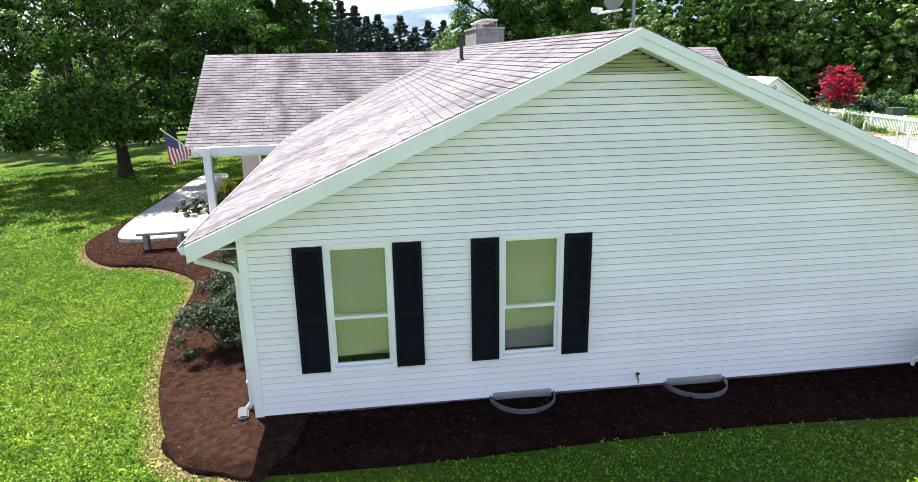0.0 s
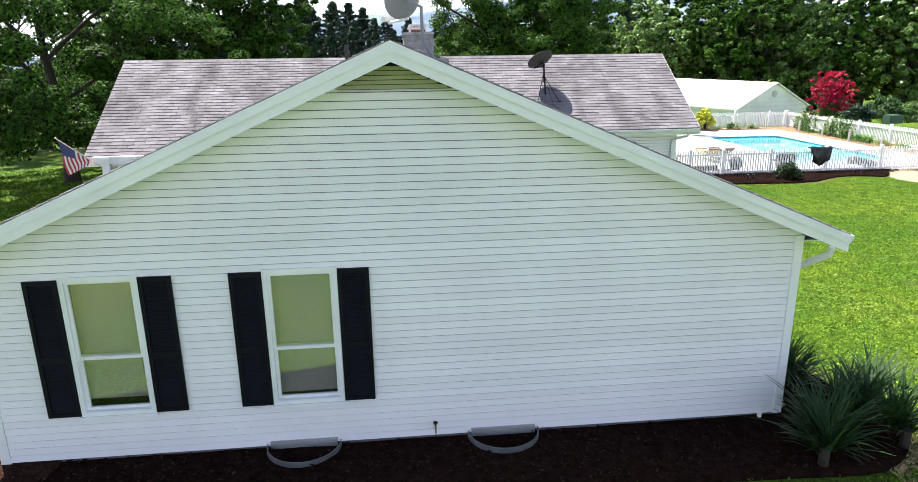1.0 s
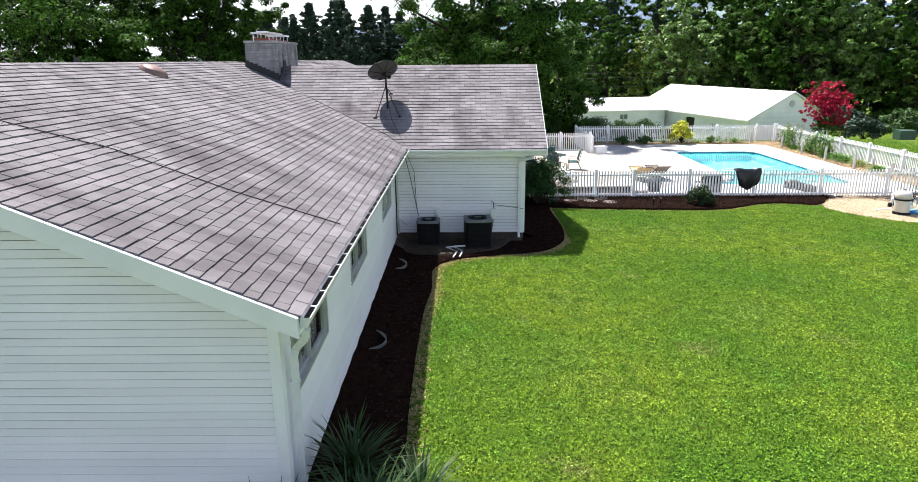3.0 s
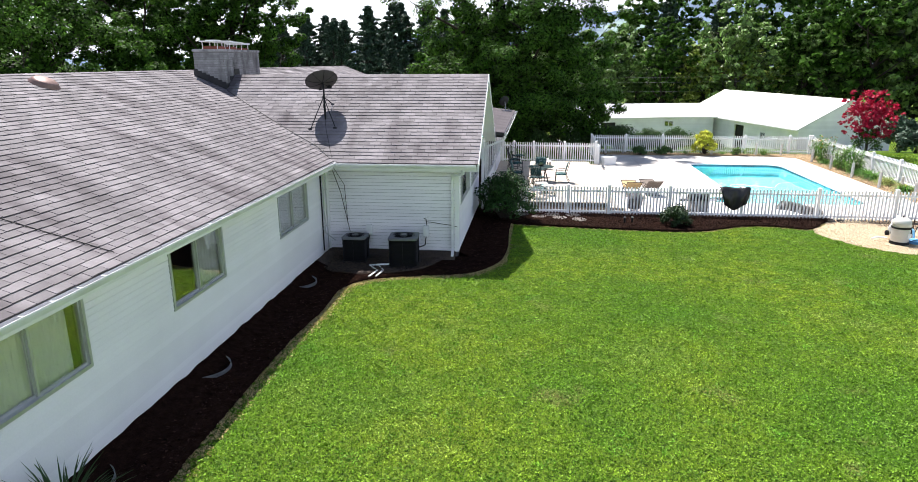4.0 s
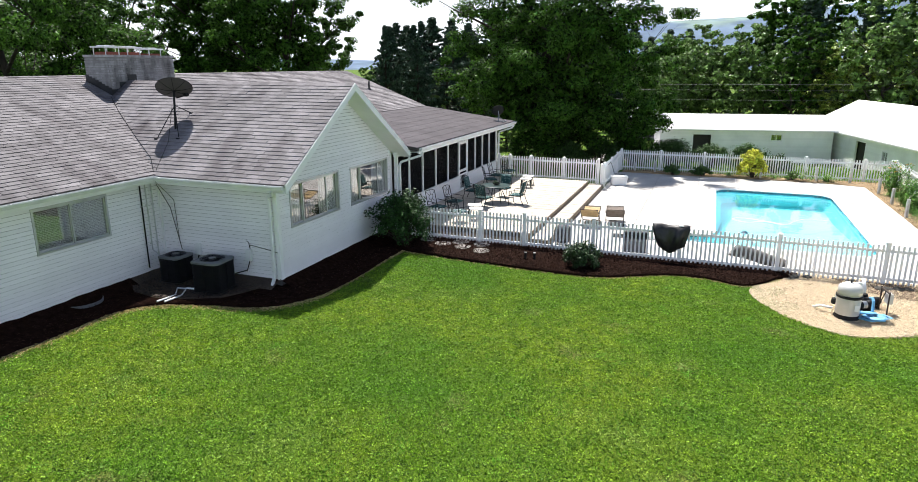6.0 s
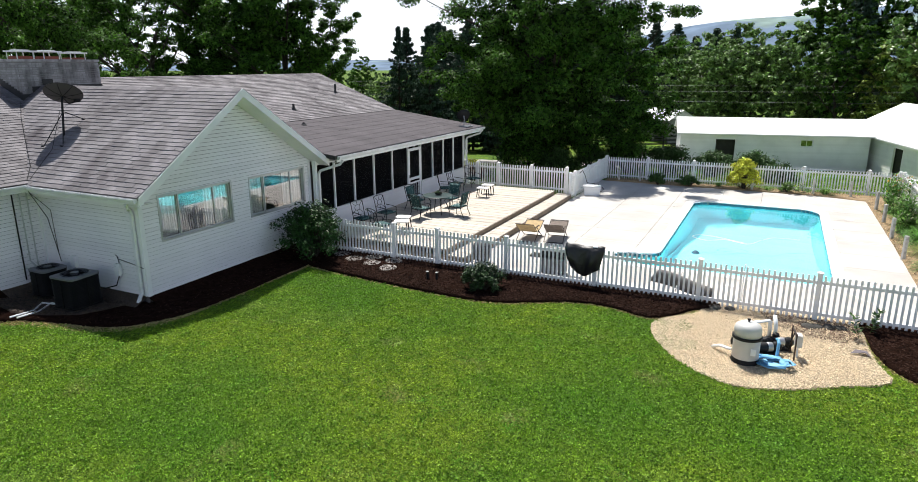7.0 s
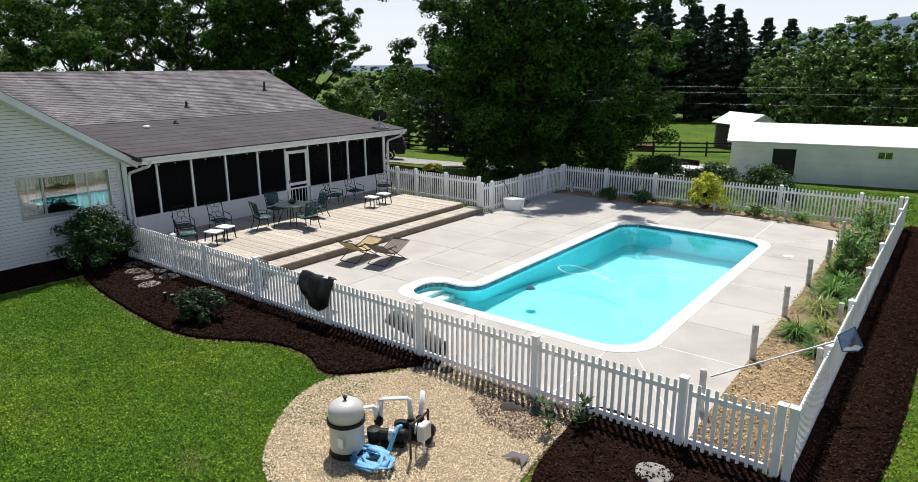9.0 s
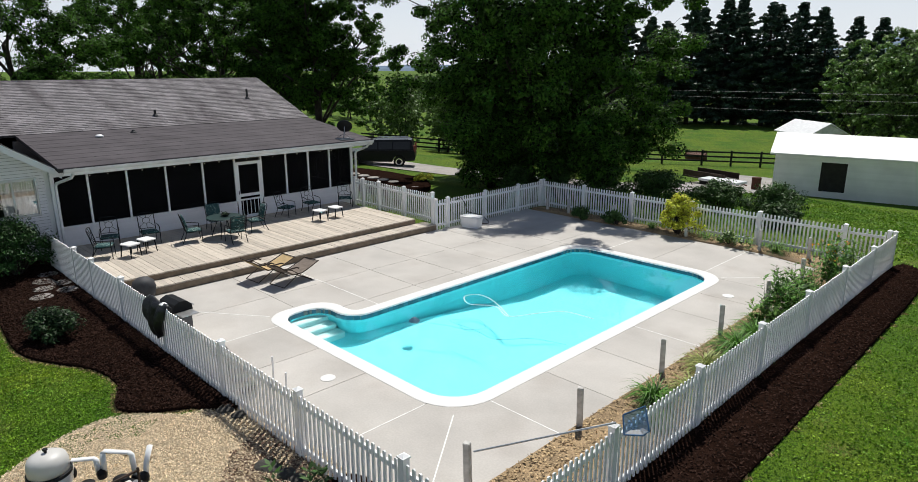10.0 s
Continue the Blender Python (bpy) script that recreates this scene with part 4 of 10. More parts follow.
def shutter(win, m, u0, u1, z0, z1):
    bm = bmesh.new()
    frame_bars(bm, m, u0, u1, z0, z1, 0.05, 0.018, 0.05)
    zm = (z0 + z1) / 2 - 0.12
    box(bm, u0 + 0.05, u1 - 0.05, 0.018, 0.05, zm - 0.04, zm + 0.04, m)
    box(bm, u0 + 0.05, u1 - 0.05, 0.016, 0.02, z0 + 0.05, z1 - 0.05, m)
    ob = part("shutter", bm, SHUTTER, win, "black louvred shutter")
    pieces = []
    z = z0 + 0.06
    while z < z1 - 0.07:
        if not zm - 0.06 < z < zm + 0.03:
            v = [m @ Vector(c) for c in ((u0 + 0.05, 0.024, z + 0.03), (u1 - 0.05, 0.024, z + 0.03), (u1 - 0.05, 0.044, z), (u0 + 0.05, 0.044, z), (u0 + 0.05, 0.020, z + 0.022), (u1 - 0.05, 0.020, z + 0.022), (u1 - 0.05, 0.04, z - 0.008), (u0 + 0.05, 0.04, z - 0.008))]
            pieces.append(([tuple(x) for x in v], [(0, 3, 2, 1), (3, 7, 6, 2), (4, 5, 6, 7), (0, 1, 5, 4)]))
        z += 0.033
    for v, f in pieces:
        mesh_part("slat", v, f, SHUTTER, ob)


def sash_window(name, m, h, shutters, shade_to):
    """A double-hung window with a drawn shade behind the glass."""
    u0, u1, z0, z1 = h
    win = thing(name, "white double-hung window with drawn olive shade", "window", kind="structure")
    bm = bmesh.new()
    frame_bars(bm, m, u0 - 0.03, u1 + 0.03, z0 - 0.03, z1 + 0.03, 0.055, -0.09, 0.035)
    part("window_frame", bm, TRIM, win)
    bm = bmesh.new()
    box(bm, u0 - 0.05, u1 + 0.05, -0.02, 0.055, z0 - 0.06, z0 - 0.03, m)
    part("window_sill", bm, TRIM, win)
    zm = z0 + (z1 - z0) * 0.42
    for name2, a, b, v in (("sash", zm - 0.02, z1 - 0.02, -0.01), ("sash", z0 + 0.02, zm + 0.03, -0.045)):
        bm = bmesh.new()
        frame_bars(bm, m, u0 + 0.022, u1 - 0.022, a, b, 0.04, v - 0.018, v + 0.018)
        s = part(name2, bm, TRIM, win)
        pane(m, u0 + 0.06, u1 - 0.06, a + 0.038, b - 0.038, v, s)
    bm = bmesh.new()
    box(bm, u0 + 0.02, u1 - 0.02, -0.135, -0.128, shade_to, z1 - 0.02, m)
    part("roller_shade", bm, SHADE, win, "olive roller shade")
    # dark panel behind the sashes stands in for the unlit room
    bm = bmesh.new()
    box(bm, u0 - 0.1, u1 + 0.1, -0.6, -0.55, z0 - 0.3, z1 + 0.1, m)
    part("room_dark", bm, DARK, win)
    if shutters:
        shutter(win, m, u0 - 0.41, u0 - 0.035, z0 - 0.02, z1 + 0.005)
        shutter(win, m, u1 + 0.035, u1 + 0.41, z0 - 0.02, z1 + 0.005)
    return win


def curtain(m, u0, u1, z0, z1, v, parent, seed=0):
    r = random.Random(seed)
    n = max(8, int((u1 - u0) / 0.025))
    V, F = [], []
    ph = r.uniform(0, 6)
    for i in range(n + 1):
        u = u0 + (u1 - u0) * i / n
        d = 0.018 * math.sin(u * 62 + ph) + 0.008 * math.sin(u * 23 + ph * 2)
        for z in (z0, z1):
            V.append(tuple(m @ Vector((u, v + d * (1.25 if z == z0 else 0.8), z))))
    for i in range(n):
        F.append((2 * i, 2 * i + 2, 2 * i + 3, 2 * i + 1))
    mesh_part("curtain", V, F, CURTAIN, parent, smooth=True)


def slider_window(name, m, h, label, panes=2, dress=(), blind=False, lean=0.0):
    u0, u1, z0, z1 = h
    win = thing(name, label, "window", kind="structure")
    bm = bmesh.new()
    frame_bars(bm, m, u0 - 0.02, u1 + 0.02, z0 - 0.02, z1 + 0.02, 0.05, -0.09, 0.03)
    part("window_frame", bm, ALU, win)
    w = (u1 - u0 - 0.06) / panes if panes == 2 else None
    cuts = [u0 + 0.03, (u0 + u1) / 2, u1 - 0.03] if panes == 2 else [u0 + 0.03, u0 + 0.03 + (u1 - u0 - 0.06) * 0.25, u0 + 0.03 + (u1 - u0 - 0.06) * 0.75, u1 - 0.03]
    for i, (a, b) in enumerate(zip(cuts, cuts[1:])):
        bm = bmesh.new()
        v = -0.02 if i % 2 else -0.05
        frame_bars(bm, m, a - 0.01, b + 0.01, z0 + 0.03, z1 - 0.03, 0.035, v - 0.015, v + 0.015)
        s = part("sash", bm, ALU, win)
        pane(m, a + 0.02, b - 0.02, z0 + 0.06, z1 - 0.06, v, s, None, lean)
    # added dark panel: the room's shade as a near-black sheet
    bm = bmesh.new()
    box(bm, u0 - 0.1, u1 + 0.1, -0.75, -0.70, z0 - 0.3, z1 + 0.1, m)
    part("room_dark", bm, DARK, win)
    for k, (a, b) in enumerate(dress):
        curtain(m, u0 + (u1 - u0) * a, u0 + (u1 - u0) * b, z0 + 0.01, z1 - 0.01, -0.105, win, k)
    if blind:
        z = z0 + 0.03
        while z < z1 - 0.02:
            v = [tuple(m @ Vector(c)) for c in ((u0 + 0.03, -0.075, z), (u1 - 0.03, -0.075, z), (u1 - 0.03, -0.10, z + 0.022), (u0 + 0.03, -0.10, z + 0.022))]
            v += [tuple(m @ Vector(c)) for c in ((u0 + 0.03, -0.075, z - 0.002), (u1 - 0.03, -0.075, z - 0.002), (u1 - 0.03, -0.10, z + 0.02), (u0 + 0.03, -0.10, z + 0.02))]
            mesh_part("slat", v, [(0, 1, 2, 3), (4, 7, 6, 5), (0, 4, 5, 1)], BLIND, win)
            z += 0.036
    return win


sash_window("window_1", SG, WINS[0], True, WINS[0][2] + 0.12)
sash_window("window_2", SG, WINS[1], True, WINS[1][2] + 0.06)
slider_window("window_3", EG, EWINS[0], "grey sliding window with peach curtain", 2, [(0, 0.9)])
slider_window("window_4", EG, EWINS[1], "grey sliding window with white curtains half drawn", 2, [(0, 0.16), (0.52, 1.0)])
slider_window("window_5", EG, EWINS[2], "grey sliding window with closed white blinds", 2, [], True)
slider_window("window_6", BEG, BWINS[0], "wide grey-framed three-pane window with side curtains", 3, [(0.0, 0.25), (0.64, 1.0)], lean=1.2)
slider_window("window_7", BEG, BWINS[1], "wide grey-framed three-pane window with white side curtains", 3, [(0.0, 0.24), (0.62, 1.0)], lean=1.2)


# ---------------------------------------------------------------- screened porch
SX = 12.15
porch = thing("screened_porch", "screened porch with white posts and dark insect screens", "porch", kind="structure")
PG = frame_of((SX, 0, 0), (0, 1, 0), (1, 0, 0))
PY0, PY1, DOOR0, DOOR1 = BY1 + 0.02, 36.85, 31.93, 32.86
for a, b in ((PY0, DOOR0 - 0.05), (DOOR1 + 0.05, PY1)):
    bm = bmesh.new()
    wall_core(bm, PG, a, b, 0.05, 0.97, [], 0.10)
    part("knee_wall", bm, SIDING, porch)
    clad(porch, PG, 0.30, 0.95, lambda z, a=a: a, lambda z, b=b: b)
    bm = bmesh.new()
    box(bm, a, b, -0.11, 0.045, 0.95, 0.99, PG)
    part("screen_sill", bm, TRIM, porch)
    # screens
posts = [PY0 + 0.04, 27.28, 28.38, 29.56, 30.77, DOOR0 - 0.03, DOOR1 + 0.03, 33.88, 34.82, 35.76, PY1 - 0.05]
for p in posts:
    bm = bmesh.new()
    w = 0.05 if p in (posts[0], posts[-1]) else 0.028
    box(bm, p - w, p + w, -0.09, 0.015, 0.99, 2.48, PG)
    part("post", bm, TRIM, porch)
for a, b in zip(posts, posts[1:]):
    if abs(a - (DOOR0 - 0.03)) < 1e-6:
        continue
    bm = bmesh.new()
    box(bm, a + 0.02, b - 0.02, -0.04, -0.037, 0.99, 2.48, PG)
    part("screen", bm, SCREEN, porch, "dark insect screen")
bm = bmesh.new()
box(bm, PY0, PY1 + 0.1, -0.11, 0.02, 2.47, 2.66, PG)
part("beam", bm, TRIM, porch)
fascia("fascia", (PX - 0.02, PY0 + 0.2, PZ - 0.03), (PX - 0.02, CY1 + 0.33, PZ - 0.03), (1, 0, 0), porch)
bm = bmesh.new()
box(bm, SX, PX, PY0 + 0.3, CY1 + 0.3, 2.60, 2.615)
part("soffit", bm, TRIM, porch)
bm = bmesh.new()
box(bm, 8.34, SX - 0.1, BY1, CY1, 0.24, 0.36)
part("porch_floor", bm, DECKEDGE, porch)
# north side of the porch
NG = frame_of((0, 36.85, 0), (1, 0, 0), (0, 1, 0))
bm = bmesh.new()
wall_core(bm, NG, 8.9, SX, -0.3, 0.97, [], 0.1)
for x in (9.6, 10.5, 11.3):
    box(bm, x - 0.03, x + 0.03, -0.09, 0.0, 0.97, 2.6, NG)
part("knee_wall", bm, SIDING, porch)
bm = bmesh.new()
box(bm, 8.9, SX - 0.05, -0.05, -0.047, 0.97, 2.6, NG)
part("screen", bm, SCREEN, porch)
# screen door
door = thing("door_1", "white screen door with turned lower spindles", "door", kind="structure")
bm = bmesh.new()
frame_bars(bm, PG, DOOR0, DOOR1, 0.36, 2.34, 0.10, -0.03, 0.01)
box(bm, DOOR0 + 0.1, DOOR1 - 0.1, -0.03, 0.01, 1.12, 1.22, PG)
box(bm, DOOR0 + 0.1, DOOR1 - 0.1, -0.03, 0.01, 0.98, 1.04, PG)
part("door_frame", bm, TRIM, door)
for i in range(5):
    u = DOOR0 + 0.1 + (DOOR1 - DOOR0 - 0.2) * (i + 0.5) / 5
    bm = bmesh.new()
    box(bm, u - 0.012, u + 0.012, -0.02, 0.0, 0.46, 0.98, PG)
    part("spindle", bm, TRIM, door)
bm = bmesh.new()
box(bm, DOOR0 + 0.1, DOOR1 - 0.1, -0.014, -0.011, 0.46, 2.24, PG)
part("screen", bm, SCREEN, door)
bm = bmesh.new()
box(bm, DOOR0 + 0.04, DOOR0 + 0.06, 0.012, 0.04, 1.22, 1.34, PG)
part("handle", bm, BLACKPL, door, "black handle")

# ---------------------------------------------------------------- wooden deck and step
deck = thing("deck", "weathered pale wooden deck with one long step", "deck", kind="structure")
DX1, DY0, DY1 = 16.6, 26.35, 36.25
shared = {}


def plank_row(key, length, x, count, y0, step, z):
    """Boards side by side along y that share one mesh."""
    for i in range(count):
        if key not in shared:
            bm = bmesh.new()
            box(bm, 0, length, 0, step - 0.008, 0, 0.034)
            o = part("plank", bm, DECKWOOD, deck)
            shared[key] = o.data
        else:
            o = new("plank", shared[key])
            o.parent = deck
        o.location = (x, y0 + i * step, z + 0.0025 * math.sin(i * 2.3))


plank_row("deck", DX1 - SX - 0.03, SX + 0.03, 71, DY0, (DY1 - DY0) / 71, 0.336)
plank_row("step", 0.58, DX1 + 0.01, 74, 26.35, 10.35 / 74, 0.166)
bm = bmesh.new()
box(bm, DX1 - 0.06, DX1 - 0.005, DY0, DY1, 0.17, 0.333)
box(bm, SX, DX1 - 0.06, DY1 - 0.05, DY1 - 0.005, 0.0, 0.333)
part("deck_rim", bm, DECKEDGE, deck)
bm = bmesh.new()
box(bm, DX1 + 0.55, DX1 + 0.595, 26.35, 36.7, 0.0, 0.163)
box(bm, SX + 0.1, DX1 + 0.54, DY0 + 0.05, DY1 - 0.1, -0.05, 0.16)
part("step_rim", bm, DECKEDGE, deck)

# ---------------------------------------------------------------- pool


def rounded(corners, rad, n=7):
    """A polygon with rounded corners; rad: one radius a corner."""
    out, k = [], len(corners)
    for i, c in enumerate(corners):
        p, q, s = Vector(c), Vector(corners[i - 1]), Vector(corners[(i + 1) % k])
        a, b, r = (q - p).normalized(), (s - p).normalized(), rad[i]
        ang = math.acos(max(-1, min(1, a.dot(b)))) / 2
        d = r / math.tan(ang)
        ctr = p + (a + b).normalized() * (r / math.sin(ang))
        v0, v1 = p + a * d - ctr, p + b * d - ctr
        t0 = math.atan2(v0.y, v0.x)
        t1 = math.atan2(v1.y, v1.x)
        dt = (t1 - t0 + math.pi) % (2 * math.pi) - math.pi
        for j in range(n + 1):
            t = t0 + dt * j / n
            out.append((ctr.x + r * math.cos(t), ctr.y + r * math.sin(t)))
    return out


def pool_loop(d):
    """The pool's outline, d metres inside the outer edge of the coping."""
    x0, x1, y0, y1 = 21.63 + d, 26.72 - d, 28.22 + d, 38.75 - d
    nx, ny = 20.42 + d, 29.95 - d
    c = [(nx, y0), (x1, y0), (x1, y1), (x0, y1), (x0, ny), (nx, ny)]
    r = [0.62 - d * 0.5, 0.95 - d * 0.6, 0.85 - d * 0.5, 0.75 - d * 0.5, 0.25 + d, 0.62 - d * 0.5]
    return rounded(c, r)


def loop_strip(bm, a, za, b, zb):
    va = [bm.verts.new((x, y, za)) for x, y in a]
    vb = [bm.verts.new((x, y, zb)) for x, y in b]
    k = len(a)
    for i in range(k):
        bm.faces.new((va[i], va[(i + 1) % k], vb[(i + 1) % k], vb[i]))


pool = thing("swimming_pool", "in-ground pool with white coping and bright turquoise water", "pool", kind="structure")
bm = bmesh.new()
ringz = [(pool_loop(0.0), -0.01), (pool_loop(0.0), 0.006), (pool_loop(0.02), 0.012), (pool_loop(0.27), 0.012), (pool_loop(0.31), 0.0), (pool_loop(0.31), -0.02), (pool_loop(0.28), -0.03)]
for (a, za), (b, zb_) in zip(ringz, ringz[1:]):
    loop_strip(bm, a, za, b, zb_)
part("coping", bm, COPING, pool, "smooth white concrete coping", smooth=False)


def depth(y):
    return -1.15 - 1.05 * smoothstep(31.5, 36.0, y)


bm = bmesh.new()
wl = pool_loop(0.30)
loop_strip(bm, wl, -0.20, wl, -1.0)
a = [bm.verts.new((x, y, -1.0)) for x, y in wl]
inner = pool_loop(0.55)
b = [bm.verts.new((x, y, depth(y))) for x, y in inner]
k = len(a)
for i in range(k):
    bm.faces.new((a[i], a[(i + 1) % k], b[(i + 1) % k], b[i]))
bmesh.ops.triangle_fill(bm, use_beauty=True, edges=[bm.edges.get((b[i], b[(i + 1) % k])) for i in range(k)])
for _ in range(3):
    long = [e for e in bm.edges if e.calc_length() > 1.2 and abs(e.verts[0].co.z - e.verts[1].co.z) < 1.2 and all(v.co.z < -1.1 for v in e.verts)]
    if long:
        bmesh.ops.subdivide_edges(bm, edges=long, cuts=1)
        bmesh.ops.triangulate(bm, faces=[f for f in bm.faces if len(f.verts) > 4])
for v in bm.verts:
    if v.co.z < -1.1:
        v.co.z = depth(v.co.y)
basin = part("basin", bm, PLASTER, pool, "pale blue painted basin", smooth=False)
# steps in the alcove
for i in range(3):
    bm = bmesh.new()
    box(bm, 20.72 + 0.0, 21.05 + 0.33 * i, 28.55, 29.62, -1.14, -0.32 - 0.24 * i, bevel=0.02)
    part("step", bm, COPING, pool)
# water line tiles
pieces = []
tl = pool_loop(0.30)
per = [Vector((*p, 0)) for p in tl]
tot = sum((per[(i + 1) % len(per)] - per[i]).length for i in range(len(per)))
num = int(tot / 0.155)
seg, acc, i = 0, 0.0, 0
for q in range(num):
    s = tot * q / num
    while acc + (per[(i + 1) % len(per)] - per[i]).length < s:
        acc += (per[(i + 1) % len(per)] - per[i]).length
        i += 1
    p, nx_ = per[i], per[(i + 1) % len(per)]
    d = (nx_ - p).normalized()
    o = p + d * (s - acc + 0.003)
    inn = Vector((-d.y, d.x, 0)) * 0.008
    e = o + d * 0.145
    v = [tuple(x + Vector((0, 0, z))) for x, z in ((o, -0.19), (e, -0.19), (e, -0.035), (o, -0.035), (o + inn, -0.19), (e + inn, -0.19), (e + inn, -0.035), (o + inn, -0.035))]
    f = [(4, 5, 6, 7), (0, 4, 7, 3), (1, 2, 6, 5), (3, 7, 6, 2), (0, 1, 5, 4)]
    mesh_part("tile", v, f, TILE, pool)
bm = bmesh.new()
loop_strip(bm, tl, -0.035, tl, -0.2)
part("tile_grout", bm, MORTAR, pool)
bm = bmesh.new()
wv = [bm.verts.new((x, y, -0.10)) for x, y in pool_loop(0.295)]
bm.faces.new(wv)
for f in bm.faces:
    if f.normal.z < 0:
        f.normal_flip()
bm.normal_update()
water = part("water", bm, WATER, pool, "clear turquoise water", recalc=False)
if water.data.polygons[0].normal.z < 0:
    water.data.flip_normals()
water.visible_shadow = False

# ---------------------------------------------------------------- concrete apron in slabs
apron = thing("pool_apron", "pale concrete apron in jointed slabs", "concrete", kind="structure")


def build_apron():
    x0, x1, y0, y1 = CONC
    bm = bmesh.new()
    out = [bm.verts.new((x, y, 0)) for x, y in ((x0, y0), (x1, y0), (x1, y1), (x0, y1))]
    hole = [bm.verts.new((x, y, 0)) for x, y in pool_loop(0.015)]
    es = []
    for lp in (out, hole):
        es += [bm.edges.new((lp[i], lp[(i + 1) % len(lp)])) for i in range(len(lp))]
    bmesh.ops.triangle_fill(bm, use_beauty=True, edges=es)
    xc = [19.3, 21.17, 22.8, 24.37, 26.03]
    yc = [29.1, 30.65, 32.2, 33.8, 35.35, 36.9, 38.4]
    for x in xc:
        bmesh.ops.bisect_plane(bm, geom=bm.verts[:] + bm.edges[:] + bm.faces[:], plane_co=(x, 0, 0), plane_no=(1, 0, 0))
    for y in yc:
        bmesh.ops.bisect_plane(bm, geom=bm.verts[:] + bm.edges[:] + bm.faces[:], plane_co=(0, y, 0), plane_no=(0, 1, 0))
    cells = {}
    for f in bm.faces:
        c = f.calc_center_median()
        cells.setdefault((sum(c.x > x for x in xc), sum(c.y > y for y in yc)), []).append([tuple(v.co) for v in f.verts])
    bm.free()
    bx, by = [x0] + xc + [x1], [y0] + yc + [y1]
    for (i, j), polys in cells.items():
        bm = bmesh.new()
        made = {}

        def vert(p):
            x, y = p[0], p[1]
            g = 0.006
            if abs(x - bx[i]) < 1e-4:
                x += g
            if abs(x - bx[i + 1]) < 1e-4:
                x -= g
            if abs(y - by[j]) < 1e-4:
                y += g
            if abs(y - by[j + 1]) < 1e-4:
                y -= g
            key = (round(x, 4), round(y, 4))
            if key not in made:
                made[key] = bm.verts.new((x, y, 0.0))
            return made[key]

        for poly in polys:
            vs = []
            for p in poly:
                v = vert(p)
                if v not in vs:
                    vs.append(v)
            if len(vs) > 2 and not bm.faces.get(vs):
                bm.faces.new(vs)
        bmesh.ops.recalc_face_normals(bm, faces=bm.faces)
        if bm.faces and sum(f.normal.z for f in bm.faces) < 0:
            bmesh.ops.reverse_faces(bm, faces=bm.faces)
        edge = [e for e in bm.edges if e.is_boundary]
        r = bmesh.ops.extrude_edge_only(bm, edges=edge)
        for v in [g for g in r["geom"] if isinstance(g, bmesh.types.BMVert)]:
            v.co.z -= 0.09
        part("slab", bm, CONCRETE, apron, recalc=False)


build_apron()
CAULK = material("white_joint_filler", (0.78, 0.77, 0.74), 0.8, noise_scale=6, noise_amt=0.1)
for p, q in (((21.17, 26.15), (21.17, 28.21)), ((26.03, 26.15), (26.03, 28.21)), ((26.73, 29.1), (28.28, 29.1)), ((26.73, 33.8), (28.28, 33.8)), ((26.62, 28.32), (27.9, 26.6)),
             ((17.25, 30.65), (21.62, 30.65)), ((20.52, 28.38), (18.6, 27.0)), ((22.8, 38.76), (22.8, 41.65)), ((26.03, 38.76), (26.03, 41.65)), ((26.6, 38.5), (28.2, 40.2))):
    p, q = Vector((*p, 0)), Vector((*q, 0))
    bm = bmesh.new()
    box(bm, 0, (q - p).length, -0.011, 0.011, -0.02, 0.003, Matrix.Translation(p) @ Matrix.Rotation(math.atan2(q.y - p.y, q.x - p.x), 4, "Z"))
    part("joint_filler", bm, CAULK, apron, "white joint filler")
bm = bmesh.new()
for (x0, x1, y0, y1) in ((17.2, 20.4, 26.1, 41.7), (26.73, 28.3, 26.1, 41.7), (20.4, 26.73, 26.1, 28.2), (20.4, 26.73, 38.77, 41.7)):
    box(bm, x0, x1, y0, y1, -0.12, -0.02)
part("joint_bed", bm, material("joint_sand", (0.22, 0.20, 0.18), 0.95, noise_amt=0.2), apron)

# ---------------------------------------------------------------- white picket fence
PH, PKT = 1.14, 0.110


def post_mesh():
    bm = bmesh.new()
    box(bm, -0.05, 0.05, -0.05, 0.05, -0.25, PH - 0.02)
    box(bm, -0.062, 0.062, -0.062, 0.062, PH - 0.02, PH)
    vs = [bm.verts.new(c) for c in ((-0.055, -0.055, PH), (0.055, -0.055, PH), (0.055, 0.055, PH), (-0.055, 0.055, PH))]
    t = bm.verts.new((0, 0, PH + 0.035))
    for i in range(4):
        bm.faces.new((vs[i], vs[(i + 1) % 4], t))
    bmesh.ops.recalc_face_normals(bm, faces=bm.faces)
    me = bpy.data.meshes.new("post")
    bm.to_mesh(me)
    bm.free()
    me.materials.append(VINYL)
    return me


def picket_mesh():
    h, w, d = 1.07, 0.024, 0.011
    v = [(-w, -d, 0.04), (w, -d, 0.04), (w, -d, h), (-w, -d, h), (-w, d, 0.04), (w, d, 0.04), (w, d, h), (-w, d, h), (0, -d, h + 0.012), (0, d, h + 0.012)]
    f = [(0, 1, 2, 8, 3), (5, 4, 7, 9, 6), (1, 5, 6, 2), (4, 0, 3, 7), (2, 6, 9, 8), (3, 8, 9, 7), (0, 4, 5, 1)]
    me = bpy.data.meshes.new("picket")
    me.from_pydata(v, [], f)
    me.materials.append(VINYL)
    return me


